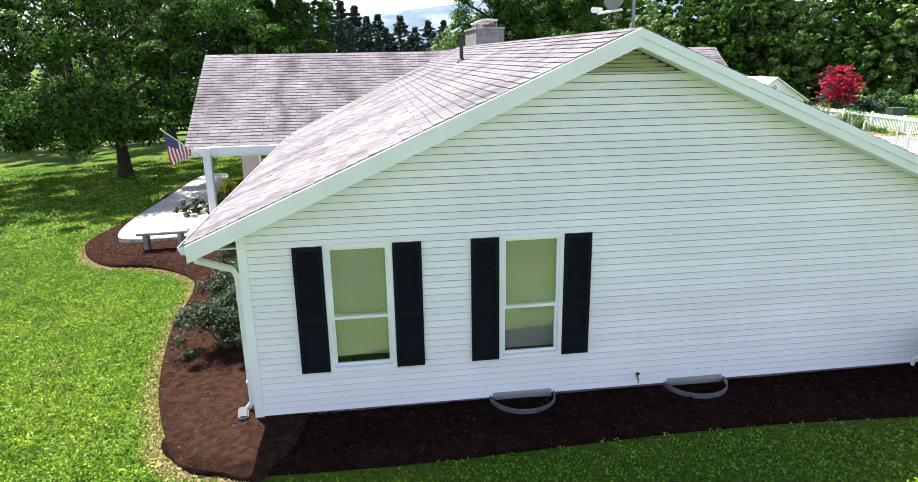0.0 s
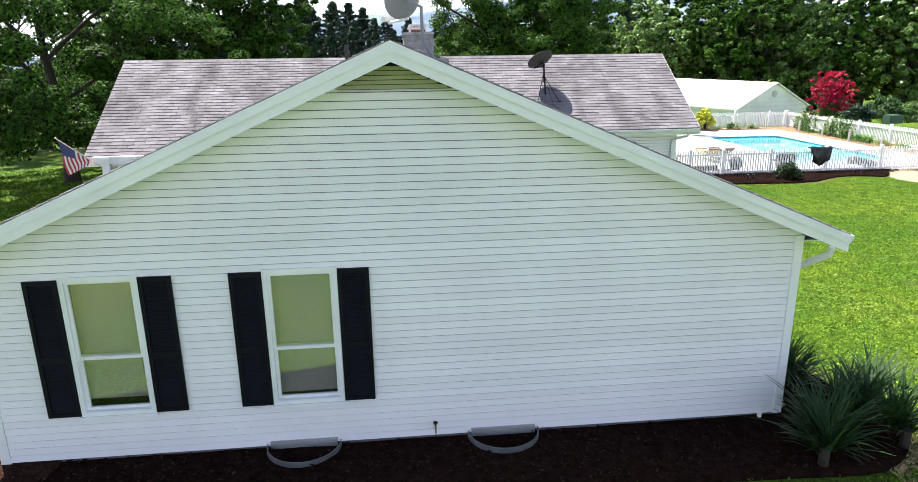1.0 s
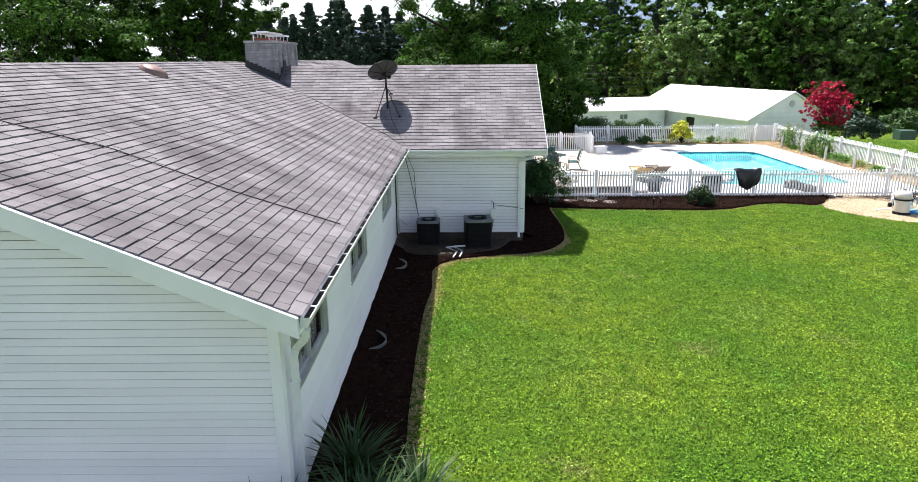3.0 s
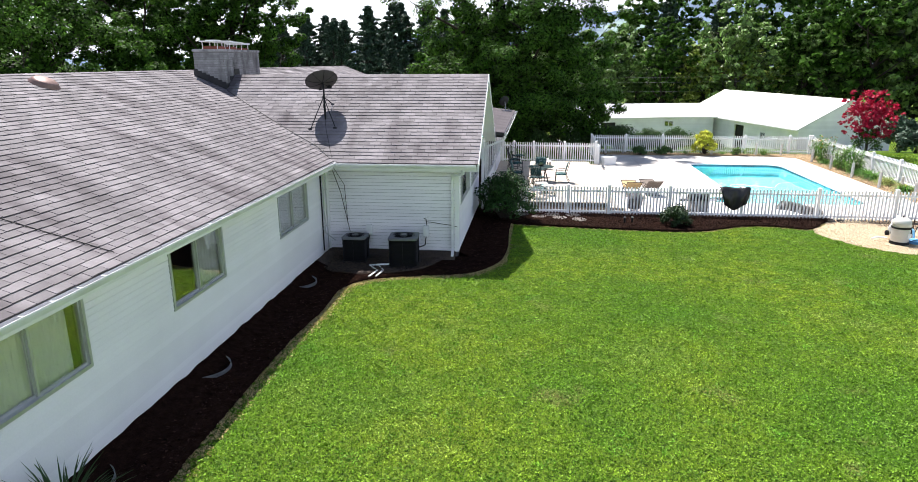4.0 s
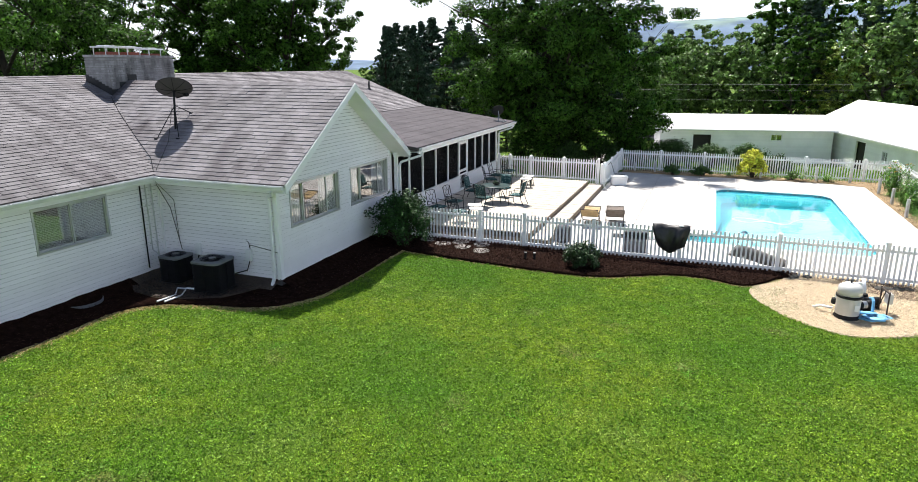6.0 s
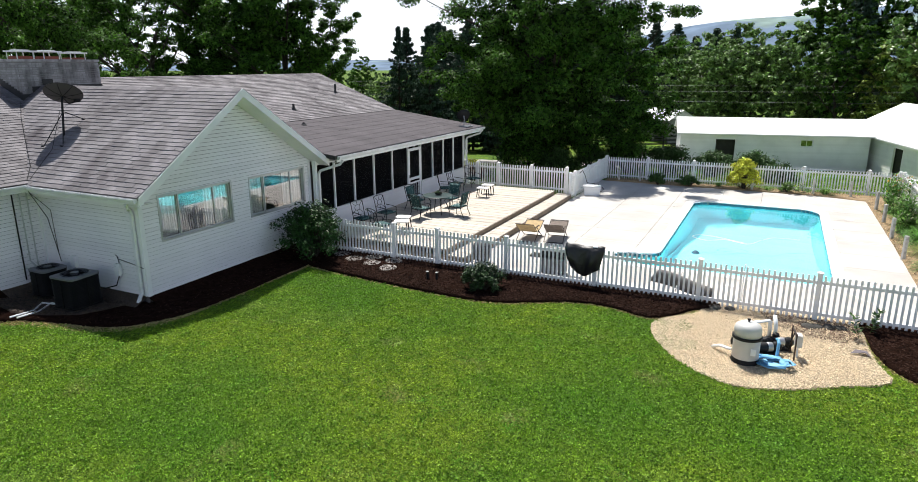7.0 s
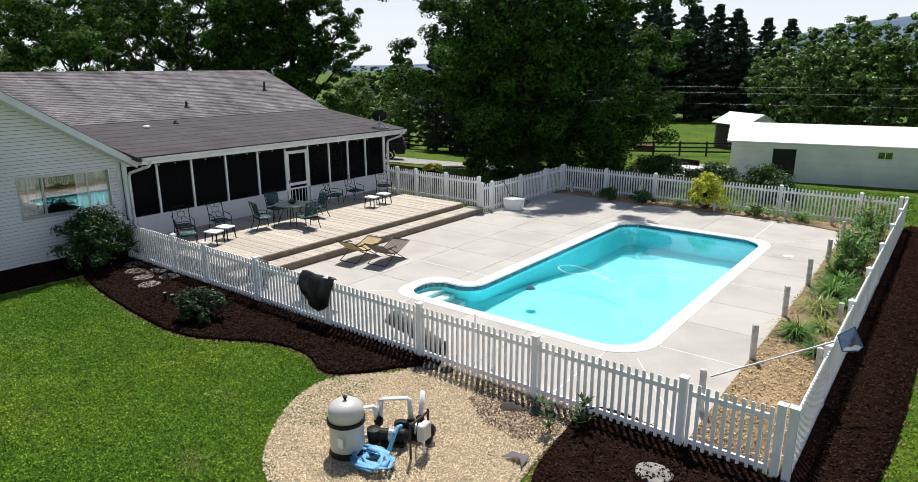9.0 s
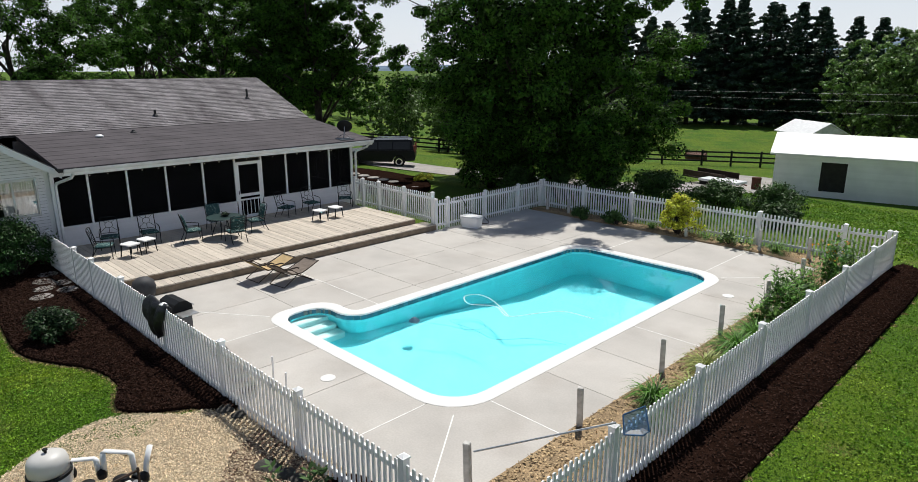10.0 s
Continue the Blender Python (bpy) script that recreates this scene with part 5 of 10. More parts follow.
POST, PICKET = post_mesh(), picket_mesh()


def fence_run(label, stations, base, gates=(), skip_last=False):
    """Posts at the stations, with two rails and pickets between. base: ground height along the run."""
    f = thing("picket_fence", label, "fence")
    pts = [Vector(p) for p in stations]
    for p in pts[:-1] if skip_last else pts:
        o = new("post", POST)
        o.parent = f
        o.location = (p.x, p.y, base)
        o.rotation_euler.z = math.atan2((pts[-1] - pts[0]).y, (pts[-1] - pts[0]).x)
    for i, (p, q) in enumerate(zip(pts, pts[1:])):
        d = (q - p)
        ln = d.length
        d.normalize()
        ang = math.atan2(d.y, d.x)
        mm = Matrix.Translation((p.x, p.y, base)) @ Matrix.Rotation(ang, 4, "Z")
        gap = 0.09 if i in gates else 0.05
        for z in (0.20, 0.92):
            bm = bmesh.new()
            box(bm, gap, ln - gap, -0.018, 0.022, z - 0.035, z + 0.035, mm)
            part("rail", bm, VINYL, f)
        n = max(2, int(round((ln - 0.1) / PKT)))
        for k_ in range(n):
            u = 0.05 + (ln - 0.1) * (k_ + 0.5) / n
            o = new("picket", PICKET)
            o.parent = f
            w = mm @ Vector((u, -0.030, 0))
            o.location = (w.x, w.y, base + 0.003 * math.sin(k_ * 1.7))
            o.rotation_euler.z = ang
    return f


FY = 25.93
fence_run("white vinyl picket fence along the lawn side of the pool", [(12.75, FY), (15.15, FY), (16.55, FY), (18.6, FY), (20.98, FY), (23.44, FY), (25.87, FY), (28.22, FY), (29.46, FY)], -0.06, (1, 7))
fence_run("white vinyl picket fence beside the mulch strip", [(29.6, FY), (29.6, 28.3), (29.6, 30.75), (29.6, 33.2), (29.6, 35.65), (29.6, 38.1), (29.6, 40.5), (29.6, 42.7)], -0.06)
fence_run("white vinyl picket fence along the far side of the pool", [(29.46, 42.7), (28.35, 42.7), (25.9, 42.7), (23.6, 42.7), (21.3, 42.7), (19.2, 42.7), (17.2, 42.7)], -0.06, (0,))
fence_run("white vinyl picket fence beside the shaded corner", [(17.2, 42.55), (17.2, 41.1), (17.2, 39.2), (17.15, 37.3), (17.1, 36.75)], -0.06)
fence_run("white vinyl picket fence and gate beside the deck", [(16.95, 36.75), (15.4, 36.75), (13.85, 36.8), (12.85, 36.8), (12.3, 36.8)], 0.16, (2,))


# ---------------------------------------------------------------- trees
def leaf_cloud(centres, radii, per, size, r, squash=0.8, droop=0.0, three=False, up=0.8):
    """Leaf quads scattered in clumps; arrays of vertices and faces."""
    C = np.repeat(np.array(centres), per, axis=0)
    R = np.repeat(np.array(radii), per)[:, None]
    n = len(C)
    d = r.normal(size=(n, 3))
    d /= np.linalg.norm(d, axis=1)[:, None]
    P = C + d * R * (r.random((n, 1)) ** 0.45) * np.array((1, 1, squash))
    N = r.normal(size=(n, 3)) * 0.6 + np.array((0, 0, up)) + d * 0.9
    a = np.cross(N, r.normal(size=(n, 3)))
    a[:, 2] -= droop
    a /= np.linalg.norm(a, axis=1)[:, None]
    b = np.cross(N, a)
    b /= np.linalg.norm(b, axis=1)[:, None] + 1e-9
    s = size * (0.6 + 0.8 * r.random((n, 1)))
    if three:
        V = np.stack([P - a * s, P + a * s * 0.7 + b * s * 0.55, P + a * s * 0.5 - b * s * 0.6], axis=1).reshape(-1, 3)
        return V, np.arange(n * 3).reshape(-1, 3)
    V = np.stack([P - a * s, P + b * s * 0.45, P + a * s, P - b * s * 0.45], axis=1).reshape(-1, 3)
    F = np.arange(n * 4).reshape(-1, 4)
    return V, F


def array_mesh(name, V, F, mat):
    me = bpy.data.meshes.new(name)
    k = F.shape[1]
    me.vertices.add(len(V))
    me.vertices.foreach_set("co", np.ascontiguousarray(V, dtype=np.float32).ravel())
    me.loops.add(F.size)
    me.loops.foreach_set("vertex_index", np.ascontiguousarray(F, dtype=np.int32).ravel())
    me.polygons.add(len(F))
    me.polygons.foreach_set("loop_start", np.arange(0, F.size, k, dtype=np.int32))
    me.update(calc_edges=True)
    me.materials.append(mat)
    return me


def broadleaf(name, label, seed, height, spread, clear, trunk_r, leaves, size, mat, at=None, kind="tree", low=0.25, deep=3, three=False, fill=0.5, core=True, base=0.17, skirt=0, high=(0, 0)):
    """Tapered trunk, forking limbs, and a crown of leaf clumps round the limb tips."""
    r = np.random.default_rng(seed)
    rr = random.Random(seed)
    tree = thing(name, label, kind)
    bm = bmesh.new()
    tips = []

    def limb(p, d, length, rad, level):
        pts, rads = [p], [rad]
        k = 4
        for i in range(1, k + 1):
            d = (d + Vector((rr.uniform(-1, 1), rr.uniform(-1, 1), rr.uniform(-0.3, 0.7))) * 0.16).normalized()
            p = p + d * (length / k)
            pts.append(p)
            rads.append(rad * (1 - 0.55 * i / k))
        inside = [q for q in pts if math.hypot(q.x, q.y) < spread and q.z < height * 0.97]
        if len(inside) > 1:
            tube(bm, inside, rads[:len(inside)], 7 if level < 2 else 4 if level == 2 else 3, False)
        if level >= deep or length < 0.7:
            tips.append(pts[-1])
            tips.append(pts[-2])
            return
        if level >= 1:
            tips.append(pts[-1])
        for i in range(rr.randint(3, 4) if level else 7):
            q = pts[rr.randint(2, k)] if level else pts[min(k, 1 + i // 2)]
            ang = rr.uniform(0, 2 * math.pi) if level else i * 2.4 + rr.uniform(-0.4, 0.4)
            side = Vector((math.cos(ang), math.sin(ang), rr.uniform(-0.1, 0.7)))
            limb(q, (d * 0.55 + side * 0.9).normalized(), length * rr.uniform(0.55, 0.78), rads[-1] * rr.uniform(0.6, 0.85), level + 1)

    limb(Vector((0, 0, -0.3)), Vector((0, 0, 1)), height * 0.52, trunk_r, 0)
    # root flare
    lathe(bm, [(trunk_r * 1.7, -0.3), (trunk_r * 1.35, 0.1), (trunk_r * 1.08, 0.5), (trunk_r * 0.98, 1.0)], 9)
    part("trunk", bm, BARK, tree, smooth=True)
    T = np.array([tuple(t) for t in tips])
    # fill the crown's envelope with more clumps
    m = len(T)
    extra = max(130, int(m * fill))
    z = clear + (height - clear) * r.random(extra) ** 0.8
    w = np.sin((base + (0.95 - base) * np.clip((z - clear) / (height - clear), 0, 1)) * math.pi)
    th = r.random(extra) * 2 * math.pi
    rad = spread * np.clip(w, 0.15, 1) ** 0.7 * (0.45 + 0.57 * r.random(extra) ** 0.7)
    E_ = np.stack([rad * np.cos(th), rad * np.sin(th), z], axis=1)
    # drooping outer limbs close to the ground
    th = r.random(skirt) * 2 * math.pi
    rad = spread * (0.12 + 0.74 * r.random(skirt) ** 0.7)
    K_ = np.stack([rad * np.cos(th), rad * np.sin(th), clear + 0.5 + 2.6 * r.random(skirt)], axis=1)
    C = np.concatenate([T, E_, K_])
    if skirt:
        # the upper crown is thinner, with sky between the sprays
        C = C[r.random(len(C)) > 0.42 * np.clip((C[:, 2] - 5.5) / 3.0, 0, 1)]
        # one side hangs higher than the other
        C = C[C[:, 2] > 1.3 + 2.7 * np.clip((C[:, 0] * high[0] + C[:, 1] * high[1]) / spread, 0, 1)]
    flat = np.hypot(C[:, 0], C[:, 1])
    C = C[(C[:, 2] > clear * (0.75 + low * r.random(len(C)))) & (flat < spread * 1.15) & (C[:, 2] < height * 1.06)]
    R = spread * (0.050 + 0.085 * r.random(len(C)))
    V, F = leaf_cloud(C, R, max(1, leaves // len(C)), size, r, 0.62, 0.25, three)
    # shaded leaves deep inside the crown
    k = max(60, len(C) // 5) if core else 1
    z = clear + (height - clear) * (0.12 + (0.42 if skirt else 0.70) * r.random(k))
    w = np.sin((0.17 + 0.78 * (z - clear) / (height - clear)) * math.pi)
    th = r.random(k) * 2 * math.pi
    rad = spread * 0.58 * w * np.sqrt(r.random(k))
    V2, F2 = leaf_cloud(np.stack([rad * np.cos(th), rad * np.sin(th), z], axis=1), np.full(k, spread * 0.14), max(2, leaves // (9 * k)), size * 1.7, r, 0.7, 0.25, three)
    F = np.concatenate([F, F2 + len(V)])
    V = np.concatenate([V, V2])
    me = array_mesh("crown", V, F, mat)
    o = new("crown", me)
    o.parent = tree
    if at:
        tree.matrix_basis = at
    return tree


def pine(name, label, seed, height, spread, leaves, size, mat, at=None, kind="tree"):
    r = np.random.default_rng(seed)
    rr = random.Random(seed)
    tree = thing(name, label, kind)
    bm = bmesh.new()
    tube(bm, [(0, 0, -0.3), (0, 0, height * 0.5), (0.1, 0, height * 0.98)], [height * 0.018, height * 0.012, 0.02], 7, False)
    C, R = [], []
    z = height * 0.05
    while z < height:
        f = (z - height * 0.05) / (height * 0.95)
        w = spread * (1 - f ** 1.6) * rr.uniform(0.35, 1.2) + 0.12
        k = rr.randint(2, 3)
        a0 = rr.uniform(0, 6.28)
        for i in range(k):
            a = a0 + i * 6.283 / k + rr.uniform(-0.3, 0.3)
            ww = w * rr.uniform(0.7, 1.1)
            tip = Vector((math.cos(a) * ww, math.sin(a) * ww, z + ww * rr.uniform(-0.1, 0.3)))
            tube(bm, [(0, 0, z), tip * 0.5 + Vector((0, 0, z * 0.5)), tip], [0.05, 0.035, 0.012], 4, False)
            for q in (0.45, 0.65, 0.85, 1.0):
                C.append((tip.x * q, tip.y * q, z + (tip.z - z) * q))
                R.append(0.115 * spread * (1.15 - 0.45 * q) * (1 - f * 0.55) * rr.uniform(0.5, 1.3))
        z += height * rr.uniform(0.008, 0.022)
    part("trunk", bm, BARK, tree, smooth=True)
    V, F = leaf_cloud(C, R, max(1, leaves // len(C)), size, r, 0.5, 0.15, True, 0.5)
    o = new("crown", array_mesh("crown", V, F, mat))
    o.parent = tree
    if at:
        tree.matrix_basis = at
    return tree


def on_ground(x, y, rz=0.0, s=1.0, sz=None):
    return Matrix.Translation((x, y, terrain(x, y))) @ Matrix.Rotation(radians(rz), 4, "Z") @ Matrix.Diagonal((s, s, sz or s, 1))


def place(ob, x, y, rz, s=1.0, label=""):
    c = copy_thing(ob, on_ground(x, y, rz))
    c.scale = (s, s, s)
    if label:
        c["label"] = label
    return c


broadleaf("maple_tree", "large dark green maple shading the pool corner", 3, 16.5, 7.1, 0.7, 0.38, 200000, 0.088, LEAF, on_ground(12.4, 47.6), low=0.5, fill=1.8, three=True, base=0.36, skirt=150, high=(-0.9, -0.55))
broadleaf("maple_tree", "dark green spreading lawn tree with low limbs", 11, 14, 7.4, 1.0, 0.27, 115000, 0.085, LEAF, on_ground(-10.85, 30.4), low=0.4, three=True, core=False, base=0.3, skirt=150, high=(0.9, -0.5))
full = broadleaf("shade_tree", "tall full-crowned dark green shade tree", 6, 17, 5.0, 1.8, 0.32, 95000, 0.10, LEAF, on_ground(-7.2, 47.6), low=0.5, fill=1.4, three=True, base=0.30)
tall = broadleaf("shade_tree", "tall dark broadleaf tree with gaps of sky", 5, 17, 5.4, 3.4, 0.30, 36000, 0.105, LEAF, on_ground(-19.5, 46), three=True, core=False)
wood = broadleaf("woodland_tree", "green woodland edge tree with full crown", 8, 14, 5.0, 0.8, 0.26, 12500, 0.21, LEAF_LIGHT, on_ground(58, 84), deep=2, three=True)
wood2 = broadleaf("woodland_tree", "dark green tree deep in the woods", 9, 17, 5.0, 1.0, 0.28, 12500, 0.22, LEAF, on_ground(48, 92), deep=2, three=True)
wood3 = broadleaf("woodland_tree", "bright yellow-green tree at the wood edge", 17, 12, 4.6, 0.7, 0.24, 12500, 0.20, LEAF_LIME, on_ground(66, 80), deep=2, three=True)
pin = pine("pine_tree", "dark blue-green pine at the field edge", 4, 15, 5.2, 12500, 0.23, LEAF_PINE, on_ground(-7.5, 64, 0, 0.46, 0.74))
rnd = random.Random(21)
# shade trees west and north-west of the house
place(full, -14.2, 49.5, 140, 0.95)
for x, y, s in ((-28, 44.5, 1.0), (-24, 49.5, 0.9), (-37, 47, 1.1), (-33, 51, 0.95), (-48, 50, 1.1)):
    place(tall, x, y, rnd.uniform(0, 360), s)
for x, y, s in ((-5.5, 66, 0.76), (-4, 63.5, 0.66), (-2.5, 67, 0.72), (-9, 68, 0.78), (-6.5, 70, 0.82), (-0.6, 69.5, 0.68), (1.2, 67, 0.62), (-1.6, 72.5, 0.74)):
    place(pin, x, y, rnd.uniform(0, 360), s).scale = (s * 0.82, s * 0.82, s)
for i in range(11):
    place(wood, -24 + i * 2.6 + rnd.uniform(-0.6, 0.6), 66 + i * 0.5 + rnd.uniform(-2, 2), rnd.uniform(0, 360), rnd.uniform(0.40, 0.50), "low leafy tree at the edge of the pasture")
# low far trees seen in the gap
for i in range(13):
    place(wood2 if i % 3 else wood, -82 + i * 5.0 + rnd.uniform(-1.5, 1.5), 92 + rnd.uniform(-5, 5), rnd.uniform(0, 360), rnd.uniform(0.44, 0.60))
for i in range(10):
    place(wood2 if i % 2 else wood, -75 + i * 5.0, 122 + rnd.uniform(-6, 6), rnd.uniform(0, 360), rnd.uniform(0.5, 0.66))
# pines beyond the pasture: tall to the west, lower to the east
for row in range(2):
    for i in range(15):
        f = (i + 0.5 * (row % 2)) / 14
        low_end = 1 - 0.22 * smoothstep(0.62, 0.92, f)
        place(pin, -34 + 48 * f + rnd.uniform(-0.9, 0.9), 119 + 17 * f + row * 4.5 + rnd.uniform(-1.5, 1.5), rnd.uniform(0, 360), 1.0, "tall dark pine in the row beyond the pasture").scale = [low_end * k_ * f_ for f_ in (rnd.uniform(1.0, 1.32),) for k_ in (1.2, 1.2, 1.0)]
# woods beyond the barns and to the east
# from the eighth tree on, mostly dark-leaved kinds stand in for deep forest shade
for i in range(16):
    place((wood, wood2, wood3, wood, wood3, wood2, wood)[i % 7] if i < 7 else (wood2, wood2, wood)[i % 3], 27 + i * 3.5 + rnd.uniform(-1.2, 1.2), 96 - i * 1.45 + rnd.uniform(-4, 4), rnd.uniform(0, 360), rnd.choice((0.62, 0.8, 0.95, 1.1, 1.2)))
for i in range(12):
    place(wood2, 28 + i * 5.2 + rnd.uniform(-1.5, 1.5), 110 - i * 1.9 + rnd.uniform(-3, 3), rnd.uniform(0, 360), rnd.uniform(0.95, 1.35))
for i in range(9):
    place(pin, 30 + i * 6.5 + rnd.uniform(-2, 2), 103 - i * 2.2 + rnd.uniform(-3, 3), rnd.uniform(0, 360), rnd.uniform(0.9, 1.2), "dark pine standing among the woods")
for x, y, s in ((17, 99, 0.84), (21, 101, 0.90), (24.5, 97, 0.94), (12.5, 104, 0.82), (19, 106, 0.98), (15, 110, 0.92)):
    place(wood, x, y, rnd.uniform(0, 360), s)

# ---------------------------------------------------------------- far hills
# blue-grey base colours carry the distance haze over green wooded slopes
HILL = material("far_hill_haze_tint", (0.15, 0.20, 0.27), 1.0, spec=0.0, noise_scale=0.02, noise_amt=0.25, second=(0.22, 0.29, 0.27), second_scale=0.004, second_cut=(0.55, 0.62))


def hill(name, cx, cy, length, width, height, rz):
    V, F, n, k = [], [], 60, 14
    m = pose(cx, cy, -6, 0, 0, rz)
    for i in range(n + 1):
        u = i / n
        for j in range(k + 1):
            w = j / k
            prof = math.sin(math.pi * u) ** 0.6 * math.sin(math.pi * w) ** 1.1
            z = height * prof * (0.85 + 0.25 * noise.noise(Vector((u * 5 + cx, w * 2, 0))))
            V.append(tuple(m @ Vector(((u - 0.5) * length, (w - 0.5) * width, z))))
    for i in range(n):
        for j in range(k):
            a = i * (k + 1) + j
            F.append((a, a + k + 1, a + k + 2, a + 1))
    return tagged(mesh_part(name, V, F, HILL, smooth=True), "far wooded ridge with distance haze painted into its blue colour", "hill", kind="structure")


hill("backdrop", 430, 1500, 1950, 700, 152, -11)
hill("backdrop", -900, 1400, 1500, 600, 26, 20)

# ---------------------------------------------------------------- barns
BARNSIDE = material("white_barn_siding", (0.90, 0.90, 0.90), 0.6, vary=0.03, noise_scale=0.8, noise_amt=0.08)


def barn(name, label, m, half, length, wall_h, rise, holes, pitch=0.2):
    """A gabled shed: local x across, y along the ridge from its near gable, z from the ground."""
    b = thing(name, label, "barn")
    bm = bmesh.new()
    wall_core(bm, m @ frame_of((-half, 0, 0), (0, 1, 0), (-1, 0, 0)), 0, length, -0.5, wall_h, holes)
    wall_core(bm, m @ frame_of((half, 0, 0), (0, 1, 0), (1, 0, 0)), 0, length, -0.5, wall_h, [])
    for y, o in ((0, -1), (length, 1)):
        fm = m @ frame_of((0, y, 0), (1, 0, 0), (0, o, 0))
        wall_core(bm, fm, -half, half, -0.5, wall_h, [])
        gable_core(bm, fm, -half, half, 0, wall_h, wall_h + rise)
    part("wall", bm, BARNSIDE, b)
    clad(b, m @ frame_of((-half, 0, 0), (0, 1, 0), (-1, 0, 0)), 0.05, wall_h, lambda z: 0, lambda z: length, holes, BARNSIDE, pitch)
    clad(b, m @ frame_of((0, 0, 0), (1, 0, 0), (0, -1, 0)), 0.05, wall_h + rise - 0.1, lambda z: -half + max(0, z - wall_h) * half / rise, lambda z: half - max(0, z - wall_h) * half / rise, [], BARNSIDE, pitch)
    for s in (-1, 1):
        bm = bmesh.new()
        e = 0.35
        sl = rise / half
        pts = [(s * (half + e), -0.3, wall_h - e * sl + 0.06), (s * (half + e), length + 0.3, wall_h - e * sl + 0.06), (0, length + 0.3, wall_h + rise + 0.06), (0, -0.3, wall_h + rise + 0.06)]
        a = [bm.verts.new(m @ Vector(p)) for p in pts]
        lo = [bm.verts.new(m @ (Vector(p) - Vector((0, 0, 0.12)))) for p in pts]
        bm.faces.new(a)
        bm.faces.new(lo[::-1])
        for k in range(4):
            bm.faces.new((a[k], lo[k], lo[(k + 1) % 4], a[(k + 1) % 4]))
        part("roof", bm, METALROOF, b, "white painted metal roof")
    # solid near-black block in place of the shaded barn inside
    bm = bmesh.new()
    box(bm, -half + 0.25, half - 0.25, 0.25, length - 0.25, -0.1, wall_h - 0.1, m)
    part("dark_lining", bm, DARK, b, "dark block standing in for the unlit inside")
    return b


MB = pose(38.75, 59.75, -2.75, 0, 0, 14)
barn("barn", "large white barn with bright metal roof", MB, 4.1, 19.2, 2.75, 2.15, [(8.0, 9.6, 0.0, 2.2), (4.5, 5.3, 1.2, 1.9)])
ML = pose(30.8, 72.76, -2.45, 0, 0, 102.4)
barn("long_shed", "long low white shed with open dark doorway", ML, 1.9, 14.2, 2.52, 1.00, [(9.9, 11.4, 0.0, 1.92), (4.1, 5.0, 1.48, 2.0)], 0.17)


# ---------------------------------------------------------------- on and round the house
def rect_pipe(bm, pts, w, d):
    """A downspout: rectangular section swept along points."""
    rings = []
    pts = [Vector(p) for p in pts]
    for i, p in enumerate(pts):
        t = (pts[min(i + 1, len(pts) - 1)] - pts[max(i - 1, 0)]).normalized()
        a = t.cross(Vector((0, 1, 0)))
        if a.length < 0.2:
            a = t.cross(Vector((1, 0, 0)))
        a.normalize()
        b = t.cross(a)
        rings.append([bm.verts.new(p + a * sx * w + b * sy * d) for sx, sy in ((-1, -1), (1, -1), (1, 1), (-1, 1))])
    for r, s in zip(rings, rings[1:]):
        for k in range(4):
            bm.faces.new((r[k], r[(k + 1) % 4], s[(k + 1) % 4], s[k]))
    bm.faces.new(rings[0][::-1])
    bm.faces.new(rings[-1])


def downspout(pts, label):
    d = thing("downspout", label, "downspout")
    bm = bmesh.new()
    rect_pipe(bm, pts, 0.035, 0.03)
    part("pipe", bm, GUTTER, d)
    for p in pts[-2:-1]:
        for z in (0.5, 1.7):
            bm = bmesh.new()
            x, y = pts[-2][0], pts[-2][1]
            box(bm, x - 0.05, x + 0.05, y - 0.045, y + 0.045, z, z + 0.03)
            part("strap", bm, GUTTER, d)


downspout([(E1 - 0.0, 7.98, 2.46), (E1 - 0.02, 8.0, 2.36), (AX1 + 0.14, 8.30, 2.12), (AX1 + 0.10, 8.32, 2.0), (AX1 + 0.09, 8.32, 0.2), (AX1 + 0.2, 8.32, 0.06)], "white downspout at the house corner under the gutter")
downspout([(E0 + 0.0, 7.98, 2.46), (E0 + 0.02, 8.0, 2.36), (AX0 - 0.14, 8.30, 2.12), (AX0 - 0.10, 8.32, 2.0), (AX0 - 0.09, 8.32, 0.2), (AX0 - 0.2, 8.32, 0.06)], "white downspout beside the shaded gable wall")
downspout([(BE - 0.35, B0 - 0.06, 2.5), (BE - 0.36, B0 - 0.02, 2.42), (BX1 - 0.14, BY0 - 0.12, 2.30), (BX1 - 0.14, BY0 - 0.08, 2.2), (BX1 - 0.14, BY0 - 0.08, 0.3), (BX1 - 0.14, BY0 - 0.2, 0.1)], "white downspout beside the air conditioners")
downspout([(PX + 0.04, 26.75, 2.62), (PX - 0.05, 26.7, 2.5), (SX + 0.1, 26.45, 2.3), (SX + 0.06, 26.42, 2.2), (SX + 0.06, 26.42, 0.5), (SX + 0.15, 26.42, 0.4)], "white downspout between gable and porch")
downspout([(PX + 0.04, 37.1, 2.62), (PX - 0.05, 37.08, 2.5), (SX + 0.1, 36.98, 2.3), (SX + 0.06, 36.96, 2.2), (SX + 0.06, 36.96, 0.3), (SX + 0.15, 36.96, 0.2)], "white downspout at the porch corner")

